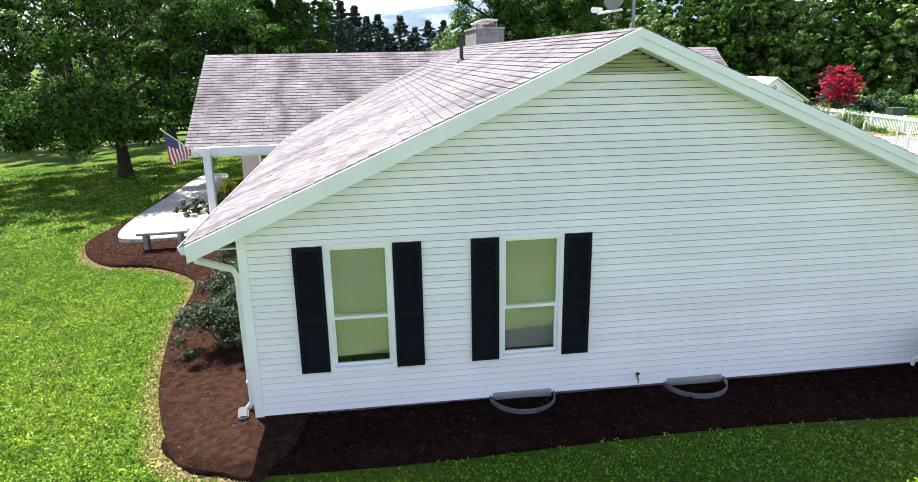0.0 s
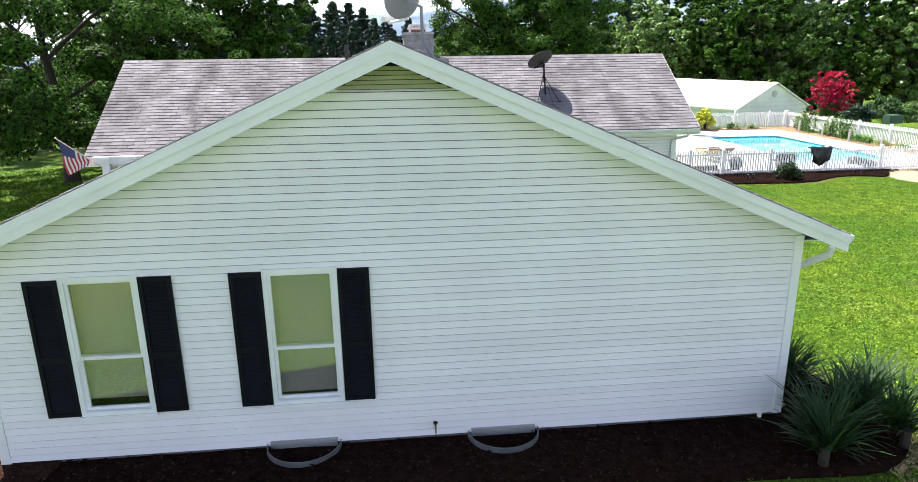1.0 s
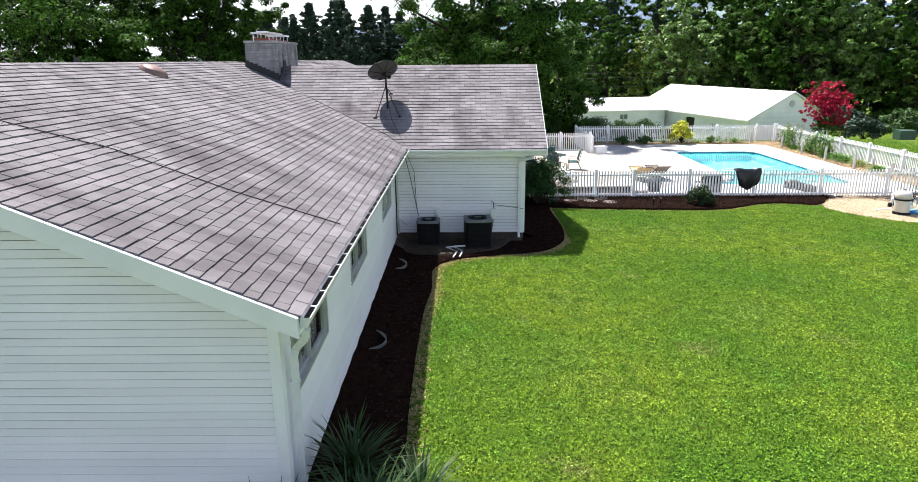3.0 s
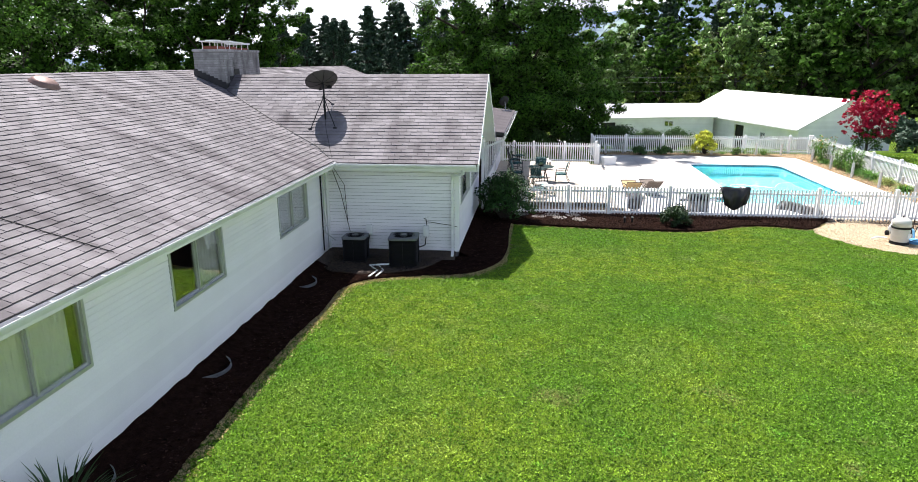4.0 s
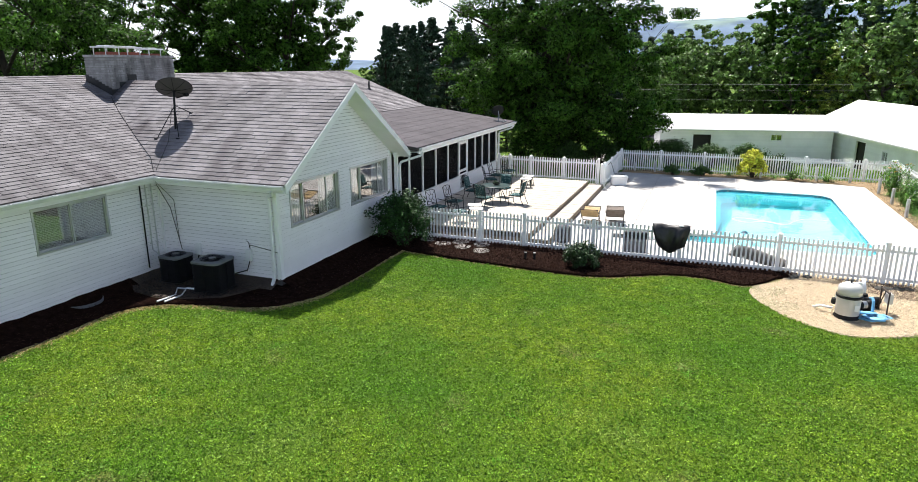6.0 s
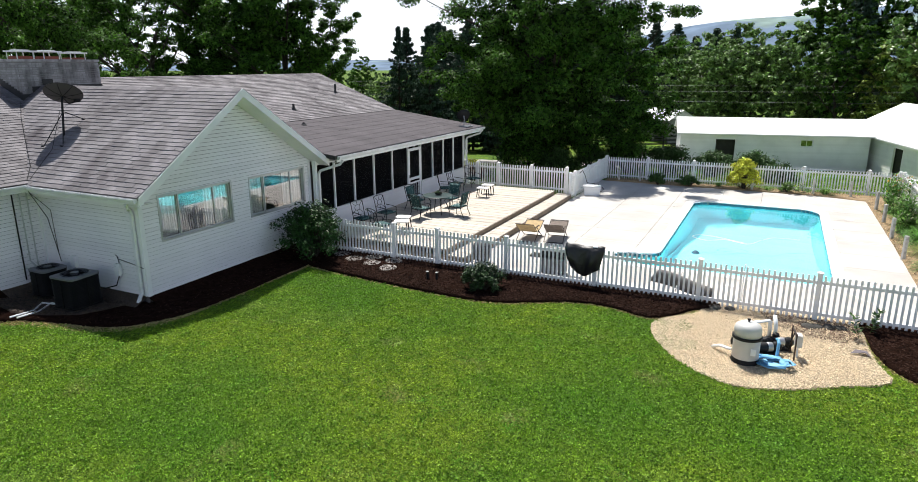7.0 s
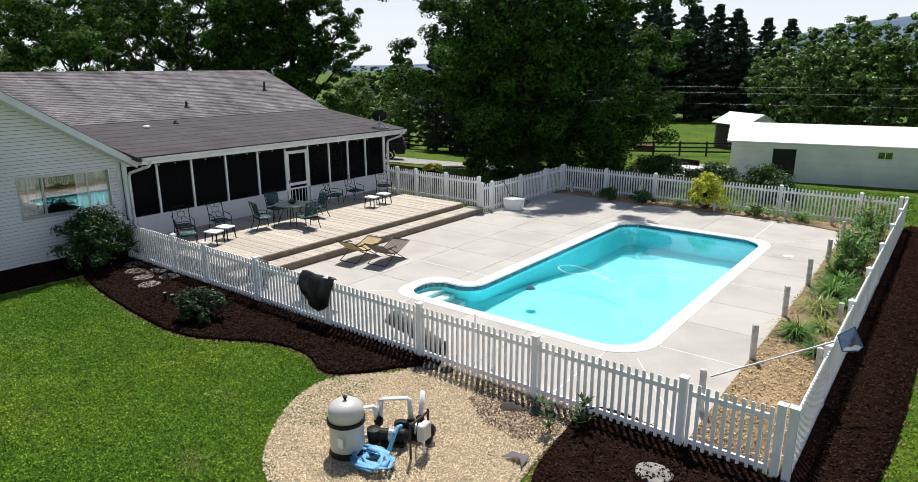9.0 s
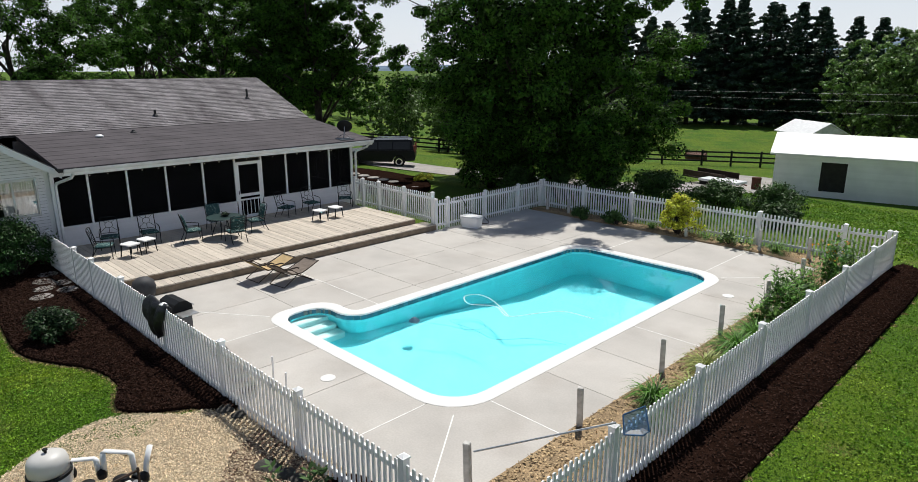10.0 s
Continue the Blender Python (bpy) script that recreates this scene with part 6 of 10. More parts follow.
WELLM = material("galvanised_well", (0.20, 0.21, 0.23), 0.5, 0.6, noise_scale=6, noise_amt=0.2)


def window_well(x, y, out_deg):
    """A corrugated half-round steel window well with its rim above the mulch."""
    w = thing("window_well", "half-round galvanised window well sunk in mulch", "window well", "window wells", at=(x, y, 0), rz=out_deg)
    prof, n, R = [], 24, 0.46
    bm = bmesh.new()
    rings = []
    for z, dr in ((-0.4, 0), (-0.1, 0.0), (-0.05, 0.012), (0.0, 0.0), (0.05, 0.012), (0.10, 0.0), (0.112, 0.008), (0.118, 0.008), (0.118, -0.004), (-0.4, -0.004)):
        rings.append([bm.verts.new(((R + dr) * math.cos(math.pi * i / n), 0.55 * (R + dr) / R * math.sin(math.pi * i / n) * 0.82, z)) for i in range(n + 1)])
    for r, s in zip(rings, rings[1:]):
        for i in range(n):
            bm.faces.new((r[i], r[i + 1], s[i + 1], s[i]))
    part("ring", bm, WELLM, w, smooth=True)
    bm = bmesh.new()
    box(bm, -0.42, 0.42, -0.02, 0.030, -0.1, 0.15)
    part("back_plate", bm, ALU, w, "grey basement window panel")


for x in (1.93, 4.5):
    window_well(x, AY - 0.02, 180)
for y in (9.7, 13.0, 17.6):
    window_well(AX1 + 0.02, y, -90)

# spigot and small pipe on the gable wall
BRASS = material("brass", (0.35, 0.25, 0.12), 0.4, 0.8)
sp = thing("spigot", "small brass garden spigot on the white siding", "spigot", at=(3.61, AY - 0.02, 0.24))
bm = bmesh.new()
tube(bm, [(0, 0, 0), (0, -0.06, 0), (0, -0.09, -0.03), (0, -0.09, -0.07)], 0.014)
part("tap", bm, BRASS, sp)
bm = bmesh.new()
lathe(bm, [(0.03, 0), (0.034, 0.006), (0.03, 0.012)], 10, pose(0, -0.05, 0.05))
tube(bm, [(0, -0.05, 0.0), (0, -0.05, 0.055)], 0.006)
part("handle", bm, IRON, sp)
vp = thing("wall_pipe", "short white plastic pipe at the wall foot", "pipe", at=(8.03, AY - 0.03, 0.05))
bm = bmesh.new()
tube(bm, [(0, -0.02, -0.1), (0, -0.02, 0.12), (0.01, -0.06, 0.17)], 0.03, 10)
part("pipe", bm, TRIM, vp)
sb_ = thing("splash_block", "grey plastic splash block at the downspout", "splash block", at=(AX0 - 0.2, 8.2, 0.06), rz=10)
bm = bmesh.new()
box(bm, -0.07, 0.07, -0.15, 0.15, 0.0, 0.07, bevel=0.02)
part("body", bm, material("grey_plastic", (0.06, 0.065, 0.075), 0.6, noise_amt=0.1), sb_)

# ---- chimney
CAPM = material("bright_galvanised", (0.72, 0.72, 0.72), 0.45, noise_scale=8, noise_amt=0.1)
chim = thing("chimney", "grey painted brick chimney with clay flues and metal caps", "chimney")
HX0, HX1, HY0, HY1, HT = 3.66, 4.61, 22.54, 25.11, 5.56
bm = bmesh.new()
box(bm, HX0 + 0.012, HX1 - 0.012, HY0 + 0.012, HY1 - 0.012, 3.6, HT - 0.02)
part("core", bm, MORTAR, chim)
bm = bmesh.new()
box(bm, HX0 - 0.03, HX1 + 0.03, HY0 - 0.03, HY1 + 0.03, HT - 0.02, HT + 0.05, bevel=0.015)
part("crown", bm, BRICK, chim, "concrete chimney crown")
brick_mesh = {}


def brick_at(x, y, z, lx, ly):
    key = (round(lx, 3), round(ly, 3))
    if key not in brick_mesh:
        b = bmesh.new()
        box(b, 0, lx, 0, ly, 0, 0.058)
        o = part("brick", b, BRICK, chim)
        brick_mesh[key] = o.data
    else:
        o = new("brick", brick_mesh[key])
        o.parent = chim
    o.location = (x, y, z)


row = 0
z = 4.36
while z < HT - 0.06:
    off = (row % 2) * 0.1
    for yf in (HY0,):
        k = 0
        while k * 0.2066 - off < HX1 - HX0 - 0.06:
            x0 = max(HX0, HX0 + k * 0.2066 - off)
            x1 = min(HX1, HX0 + (k + 1) * 0.2066 - off - 0.01)
            if x1 - x0 > 0.04 and z + 0.06 > min(roof_a(x0), roof_a(x1)) - 0.1:
                brick_at(x0, yf, z, x1 - x0, 0.02)
            k += 1
    k = 0
    while k * 0.2066 - off < HY1 - HY0 - 0.06:
        y0 = max(HY0 + 0.022, HY0 + k * 0.2066 - off)
        y1 = min(HY1, HY0 + (k + 1) * 0.2066 - off - 0.01)
        if y1 - y0 > 0.04:
            brick_at(HX1 - 0.02, y0, z, 0.02, y1 - y0)
        k += 1
    z += 0.068
    row += 1
for x0, x1, y0, y1 in ((HX0 - 0.03, HX1 + 0.02, HY0 - 0.015, HY0 - 0.004), (HX1 + 0.004, HX1 + 0.02, HY0 - 0.01, HY1 + 0.02)):
    n = 8
    for i in range(n):
        a, b = i / n, (i + 1) / n
        bm = bmesh.new()
        if x1 - x0 > 0.1:
            xa, xb = x0 + (x1 - x0) * a, x0 + (x1 - x0) * b
            zz = max(roof_a(xa), roof_b(y0))
            box(bm, xa, xb, y0, y1, zz - 0.2, zz + 0.21)
        else:
            ya, yb = y0 + (y1 - y0) * a, y0 + (y1 - y0) * b
            zz = max(roof_a(x1), min(roof_b(ya), 4.9), roof_c(x1) if ya > BR else 0)
            box(bm, x0, x1, ya, yb, zz - 0.2, zz + (0.20 if ya < BR else 0.08))
        part("flashing", bm, LEAD, chim, "black tarred flashing")
for i, (y, h) in enumerate(((22.95, 0.10), (23.75, 0.10), (24.6, 0.07))):
    bm = bmesh.new()
    box(bm, HX0 + 0.22, HX1 - 0.22, y - 0.22, y + 0.22, HT + 0.04, HT + 0.04 + h, bevel=0.02)
    fl = part("flue", bm, CLAY, chim, "red clay flue tile")
    bm = bmesh.new()
    for sx in (-1, 1):
        for sy in (-1, 1):
            box(bm, 4.13 + sx * 0.24 - 0.01, 4.13 + sx * 0.24 + 0.01, y + sy * 0.24 - 0.01, y + sy * 0.24 + 0.01, HT + 0.04, HT + h + 0.17)
    box(bm, 4.13 - 0.29, 4.13 + 0.29, y - 0.31, y + 0.31, HT + h + 0.16, HT + h + 0.20)
    box(bm, 4.13 - 0.16, 4.13 + 0.16, y - 0.18, y + 0.18, HT + h + 0.20, HT + h + 0.225)
    part("cap", bm, CAPM, fl, "galvanised chimney cap")

# ---- roof vents
tv = thing("roof_vent", "brown low-profile metal roof vent on the shingles", "roof vent", at=(3.75, 16.1, roof_a(3.75)), rz=0)
bm = bmesh.new()
for i in range(1):
    lathe(bm, [(0.30, 0.0), (0.30, 0.03), (0.26, 0.07), (0.26, 0.09), (0.20, 0.13), (0.10, 0.155), (0.0, 0.16)], 20, Matrix.Rotation(math.atan(AS), 4, "Y"))
part("hood", bm, material("brown_metal", (0.22, 0.14, 0.12), 0.5, 0.3, noise_amt=0.15), tv, smooth=True)
for x, y, h, wing in ((2.24, 16.0, 0.55, roof_a(2.24)), (6.15, 35.66, 0.38, roof_c(6.15)), (7.4, 31.2, 0.22, roof_c(7.4)), (9.0, 29.8, 0.10, roof_c(9.0))):
    pv = thing("vent_pipe", "black plastic vent pipe through the shingles", "vent pipe", "roof vent pipes", at=(x, y, wing))
    bm = bmesh.new()
    lathe(bm, [(0.045, -0.1), (0.045, h), (0.036, h), (0.036, h - 0.05)], 12)
    part("pipe", bm, LEAD, pv)
    bm = bmesh.new()
    lathe(bm, [(0.14, -0.06), (0.10, 0.02), (0.055, 0.07), (0.05, 0.09)], 14)
    part("boot", bm, LEAD, pv)
fc = thing("roof_vent", "small white cap vent on the porch roof", "roof vent", at=(9.3, 28.6, roof_c(9.3)))
bm = bmesh.new()
lathe(bm, [(0.12, 0), (0.12, 0.05), (0.07, 0.08), (0, 0.085)], 14)
part("cap", bm, TRIM, fc)

# ---- satellite dishes
DISHG = material("grey_dish", (0.23, 0.24, 0.26), 0.5, noise_amt=0.1)
MESHD = bpy.data.materials.new("perforated_dish")
MESHD.use_nodes = True
_t = MESHD.node_tree
_a, _b, _m = _t.nodes["Principled BSDF"], _t.nodes.new("ShaderNodeBsdfTransparent"), _t.nodes.new("ShaderNodeMixShader")
_a.inputs["Base Color"].default_value, _a.inputs["Roughness"].default_value = (0.05, 0.045, 0.045, 1), 0.6
_m.inputs[0].default_value = 0.92
_t.links.new(_a.outputs[0], _m.inputs[2])
_t.links.new(_b.outputs[0], _m.inputs[1])
_t.links.new(_m.outputs[0], _t.nodes["Material Output"].inputs["Surface"])


def bowl(bm, rx, ry, depth_, rings, sides, m, thick=0.008):
    top = []
    for k in range(rings + 1):
        f = k / rings
        top.append([bm.verts.new(m @ Vector((rx * f * math.cos(2 * math.pi * i / sides), ry * f * math.sin(2 * math.pi * i / sides), depth_ * f * f))) for i in range(sides)])
    bot = [[bm.verts.new(v.co - m.to_3x3() @ Vector((0, 0, thick))) for v in r] for r in top]
    for S in (top, bot):
        for r, s in zip(S, S[1:]):
            for i in range(sides):
                bm.faces.new((r[i], r[(i + 1) % sides], s[(i + 1) % sides], s[i]))
    for i in range(sides):
        bm.faces.new((top[-1][i], top[-1][(i + 1) % sides], bot[-1][(i + 1) % sides], bot[-1][i]))


# large perforated dish on a tripod mast, cross wing
d1 = thing("satellite_dish", "round perforated satellite dish on a tripod mast", "satellite dish")
C1 = Vector((7.95, 21.55, 4.66))
FACE = Vector((-0.45, 0.62, 0.85)).normalized()
M1 = Matrix.Translation(C1) @ FACE.to_track_quat("Z", "Y").to_matrix().to_4x4()
bm = bmesh.new()
bowl(bm, 0.46, 0.40, 0.10, 5, 28, M1)
part("reflector", bm, MESHD, d1, "dark perforated mesh reflector")
bm = bmesh.new()
for i in range(8):
    a = 2 * math.pi * i / 8
    tube(bm, [M1 @ Vector((0.03 * math.cos(a), 0.03 * math.sin(a), -0.012)), M1 @ Vector((0.24 * math.cos(a), 0.21 * math.sin(a), 0.012)), M1 @ Vector((0.455 * math.cos(a), 0.395 * math.sin(a), 0.09))], 0.008, 5)
for i in range(28):
    a, b = 2 * math.pi * i / 28, 2 * math.pi * (i + 1) / 28
    tube(bm, [M1 @ Vector((0.46 * math.cos(a), 0.40 * math.sin(a), 0.1)), M1 @ Vector((0.46 * math.cos(b), 0.40 * math.sin(b), 0.1))], 0.009, 5)
part("ribs", bm, IRON, d1)
bm = bmesh.new()
foot = Vector((8.05, 21.35, roof_b(21.35)))
tube(bm, [foot, C1 - FACE * 0.12, C1 - FACE * 0.02], 0.028, 8)
part("mast", bm, IRON, d1)
for fx, fy in ((7.72, 21.0), (8.42, 21.05), (8.1, 21.95)):
    bm = bmesh.new()
    tube(bm, [(fx, fy, roof_b(fy) + 0.01), foot.lerp(C1, 0.62)], 0.012, 6)
    box(bm, fx - 0.05, fx + 0.05, fy - 0.05, fy + 0.05, roof_b(fy) - 0.03, roof_b(fy) + 0.03)
    part("leg", bm, IRON, d1)
bm = bmesh.new()
feed = C1 + FACE * 0.42 + Vector((0.0, -0.12, -0.2))
low = M1 @ Vector((0, -0.38, 0.09))
tube(bm, [C1 - FACE * 0.05, low - FACE * 0.03, feed + Vector((0.28, 0.2, -0.25))], 0.016, 6)
part("feed_arm", bm, IRON, d1)
bm = bmesh.new()
p = feed + Vector((0.28, 0.2, -0.25))
box(bm, p.x - 0.05, p.x + 0.05, p.y - 0.08, p.y + 0.06, p.z - 0.03, p.z + 0.06, bevel=0.015)
part("receiver", bm, IRON, d1)

# small offset dish on the south ridge
d2 = thing("satellite_dish", "small grey offset satellite dish clamped to the ridge", "satellite dish")
F2 = Vector((-0.55, 0.70, 0.25)).normalized()
C2 = Vector((3.42, 8.98, 5.50))
M2 = Matrix.Translation(C2) @ F2.to_track_quat("Z", "Y").to_matrix().to_4x4()
bm = bmesh.new()
bowl(bm, 0.27, 0.24, 0.06, 5, 24, M2, 0.01)
part("reflector", bm, DISHG, d2, smooth=True)
bm = bmesh.new()
tube(bm, [(3.78, 8.86, roof_a(3.78)), (3.68, 8.90, 4.93), (3.62, 8.93, 5.02), (3.61, 8.94, 5.42), C2 - F2 * 0.04], 0.022, 8)
part("mast", bm, DISHG, d2)
bm = bmesh.new()
box(bm, 3.68, 3.92, 8.76, 8.96, roof_a(3.9) - 0.03, roof_a(3.7) + 0.02)
part("foot", bm, DISHG, d2)
bm = bmesh.new()
tube(bm, [C2 - F2 * 0.05 + Vector((0, 0, -0.2)), C2 + F2 * 0.34 + Vector((0, 0, -0.34))], 0.018, 6)
part("feed_arm", bm, TRIM, d2)
bm = bmesh.new()
box(bm, -0.1, 0.1, -0.03, 0.03, -0.035, 0.035, Matrix.Translation(C2 + F2 * 0.36 + Vector((0, 0, -0.30))) @ Matrix.Rotation(0.6, 4, "Z"), bevel=0.01)
part("receiver", bm, TRIM, d2, "white receiver head")

# small dish at the far porch eave
d3 = thing("satellite_dish", "small dark satellite dish at the porch eave", "satellite dish")
C3 = Vector((12.35, 36.4, 3.30))
M3 = Matrix.Translation(C3) @ Vector((-0.6, 0.6, 0.35)).to_track_quat("Z", "Y").to_matrix().to_4x4()
bm = bmesh.new()
bowl(bm, 0.30, 0.25, 0.06, 4, 22, M3, 0.01)
part("reflector", bm, IRON, d3, smooth=True)
bm = bmesh.new()
tube(bm, [(12.4, 36.3, roof_c(12.4)), (12.4, 36.35, 3.1), C3], 0.022, 7)
for q in (-0.3, 0.3):
    tube(bm, [(12.4 + q, 36.3 + q * 0.5, roof_c(12.4)), (12.4, 36.34, 3.05)], 0.01, 5)
box(bm, 12.1, 12.7, 36.0, 36.6, roof_c(12.4) - 0.02, roof_c(12.4) + 0.02)
part("mast", bm, DISHG, d3)

# ---- cables
CABLE = IRON


def cable(pts, r, label, mat=None):
    c = thing("cable", label, "cable")
    bm = bmesh.new()
    tube(bm, pts, r, 5)
    part("wire", bm, mat or CABLE, c)


def lay(fn, pts):
    out = []
    for (x0, y0), (x1, y1) in zip(pts, pts[1:]):
        n = max(2, int(math.hypot(x1 - x0, y1 - y0) / 0.25))
        out += [Vector((x0 + (x1 - x0) * i / n, y0 + (y1 - y0) * i / n, fn(x0 + (x1 - x0) * i / n, y0 + (y1 - y0) * i / n) + 0.036)) for i in range(n)]
    return out + [Vector((*pts[-1], fn(*pts[-1]) + 0.036))]


ra = lambda x, y: roof_a(x)
rb = lambda x, y: max(roof_b(y), roof_a(x))
cable(lay(ra, [(3.8, 8.9), (4.6, 9.6), (5.8, 10.3), (7.2, 10.5), (8.5, 10.9)]), 0.007, "thin black cable lying on the shingles")
cable(lay(rb, [(4.7, 22.4), (5.6, 21.8), (6.8, 21.1), (8.1, 20.35), (8.55, 19.95)]) + [Vector((8.62, 19.86, 2.55)), Vector((8.75, 20.16, 1.8)), Vector((8.95, 20.20, 0.7))], 0.009, "black cable down the valley to the ground")
cable([(7.98, 21.4, 4.3)] + lay(rb, [(8.2, 20.9), (8.6, 20.0)]) + [Vector((8.7, 19.84, 2.5)), Vector((8.85, 20.2, 2.0)), Vector((8.9, 20.2, 0.9))], 0.007, "black dish cable hanging at the wall")

# ---- conduits in the corner
for i, (x, y) in enumerate(((AX1 + 0.05, 19.62), (AX1 + 0.05, 19.78), (AX1 + 0.07, 19.95))):
    cd = thing("conduit", "grey electrical conduit down the siding", "conduit", "corner conduits")
    bm = bmesh.new()
    tube(bm, [(x, y, 2.55), (x, y + 0.01, 1.3), (x + 0.01, y, 0.75), (x + 0.25, y + 0.05, 0.55)] if i == 1 else [(x, y, 2.55), (x, y, 0.3)], 0.018, 7)
    part("pipe", bm, ALU if i else BLACKPL, cd)
    for zz in (0.9, 1.9):
        bm = bmesh.new()
        box(bm, x - 0.03, x + 0.02, y - 0.03, y + 0.03, zz, zz + 0.02)
        part("clamp", bm, ALU, cd)
for x in (9.42, 11.0):
    db = thing("disconnect_box", "grey electrical disconnect box on the siding", "electrical box")
    bm = bmesh.new()
    box(bm, x, x + 0.16, BY0 - 0.11, BY0 - 0.02, 0.62, 0.92, bevel=0.012)
    part("body", bm, GUTTER, db)
    bm = bmesh.new()
    box(bm, x + 0.01, x + 0.15, BY0 - 0.122, BY0 - 0.112, 0.64, 0.86)
    part("cover", bm, GUTTER, db)
    cable([(x + 0.08, BY0 - 0.06, 0.62), (x + 0.06, BY0 - 0.15, 0.40), (x - 0.15, BY0 - 0.35, 0.35)], 0.016, "black whip cable to the air conditioner")
cable([(11.1, BY0 - 0.03, 1.02), (11.3, BY0 - 0.035, 1.0), (11.8, BY0 - 0.035, 0.93), (11.93, BY0 - 0.035, 0.9)], 0.008, "black wire stapled along the siding")
cable([(11.1, BY0 - 0.03, 0.9), (11.08, BY0 - 0.05, 1.1), (11.02, BY0 - 0.05, 1.12)], 0.010, "black wire loop above the electrical box")

# ---- air conditioners
ACB = material("dark_louvre", (0.005, 0.005, 0.006), 0.6, 0.0, spec=0.2, noise_amt=0.2)
ACT = material("grey_lid", (0.15, 0.16, 0.18), 0.5, 0.3, noise_amt=0.15)


def air_conditioner(x, y, rz, w, h):
    a = thing("air_conditioner", "dark louvred outdoor air conditioner on a pad", "air conditioner", "air conditioners", at=(x, y, 0.03), rz=rz)
    prof = rounded([(-w, -w), (w, -w), (w, w), (-w, w)], [0.1] * 4, 4)
    bm = bmesh.new()
    prism(bm, [(p * 1.12, q * 1.12) for p, q in prof], -0.02, 0.06)
    part("pad", bm, BLACKPL, a)
    bm = bmesh.new()
    prism(bm, [(p * 0.95, q * 0.95) for p, q in prof], 0.06, h - 0.06)
    part("coil", bm, ACB, a)
    n = int((h - 0.14) / 0.034)
    for i in range(n):
        bm = bmesh.new()
        zz = 0.09 + i * 0.034
        va = [bm.verts.new((p * 0.955, q * 0.955, zz + 0.016)) for p, q in prof]
        vb = [bm.verts.new((p, q, zz)) for p, q in prof]
        vc = [bm.verts.new((p * 0.955, q * 0.955, zz - 0.002)) for p, q in prof]
        k = len(prof)
        for j in range(k):
            bm.faces.new((va[j], va[(j + 1) % k], vb[(j + 1) % k], vb[j]))
            bm.faces.new((vb[j], vb[(j + 1) % k], vc[(j + 1) % k], vc[j]))
        part("louvre", bm, ACB, a)
    for zz in (0.07, h - 0.09):
        bm = bmesh.new()
        prism(bm, [(p * 1.01, q * 1.01) for p, q in prof], zz, zz + 0.03)
        part("band", bm, ACB, a)
    for p, q in ((-w, 0), (w, 0), (0, -w), (0, w)):
        bm = bmesh.new()
        box(bm, p * 1.01 - 0.008, p * 1.01 + 0.008, q * 1.01 - 0.008, q * 1.01 + 0.008, 0.08, h - 0.06)
        part("stay", bm, ACB, a)
    bm = bmesh.new()
    ringo = [(p * 1.03, q * 1.03) for p, q in prof]
    k = len(prof)
    o0 = [bm.verts.new((p, q, h - 0.06)) for p, q in ringo]
    o1 = [bm.verts.new((p, q, h - 0.02)) for p, q in ringo]
    i1 = [bm.verts.new((w * 0.78 * p / math.hypot(p, q), w * 0.78 * q / math.hypot(p, q), h)) for p, q in ringo]
    i0 = [bm.verts.new((w * 0.78 * p / math.hypot(p, q), w * 0.78 * q / math.hypot(p, q), h - 0.06)) for p, q in ringo]
    for A_, B_ in ((o0, o1), (o1, i1), (i1, i0)):
        for j in range(k):
            bm.faces.new((A_[j], A_[(j + 1) % k], B_[(j + 1) % k], B_[j]))
    lid = part("lid", bm, ACT, a, "grey metal fan shroud")
    bm = bmesh.new()
    for rr_ in (0.25, 0.45, 0.62, 0.78):
        for j in range(20):
            c, d = 2 * math.pi * j / 20, 2 * math.pi * (j + 1) / 20
            tube(bm, [(w * rr_ * math.cos(c), w * rr_ * math.sin(c), h + 0.015 * (1 - rr_)), (w * rr_ * math.cos(d), w * rr_ * math.sin(d), h + 0.015 * (1 - rr_))], 0.004, 4, False)
    for j in range(12):
        c = 2 * math.pi * j / 12
        tube(bm, [(w * 0.15 * math.cos(c), w * 0.15 * math.sin(c), h + 0.014), (w * 0.78 * math.cos(c), w * 0.78 * math.sin(c), h)], 0.004, 4, False)
    part("grille", bm, ACB, lid)
    bm = bmesh.new()
    lathe(bm, [(0.09, h - 0.03), (0.09, h + 0.02), (0.0, h + 0.025)], 14)
    part("motor_cap", bm, ACT, lid)


air_conditioner(9.25, 19.66, 0, 0.31, 0.72)
air_conditioner(10.62, 19.42, 4, 0.37, 0.82)
for i, pts in enumerate(([(9.75, 19.1, 0.09), (10.05, 18.72, 0.08), (9.95, 18.25, 0.07)], [(9.95, 19.2, 0.09), (10.2, 18.75, 0.08), (10.12, 18.3, 0.07)])):
    dp = thing("drain_pipe", "thin white plastic drain pipe over the mulch", "pipe", "drain pipes")
    bm = bmesh.new()
    tube(bm, [(10.3, 19.15, 0.12)] + pts, 0.022, 7)
    part("pipe", bm, TRIM, dp)

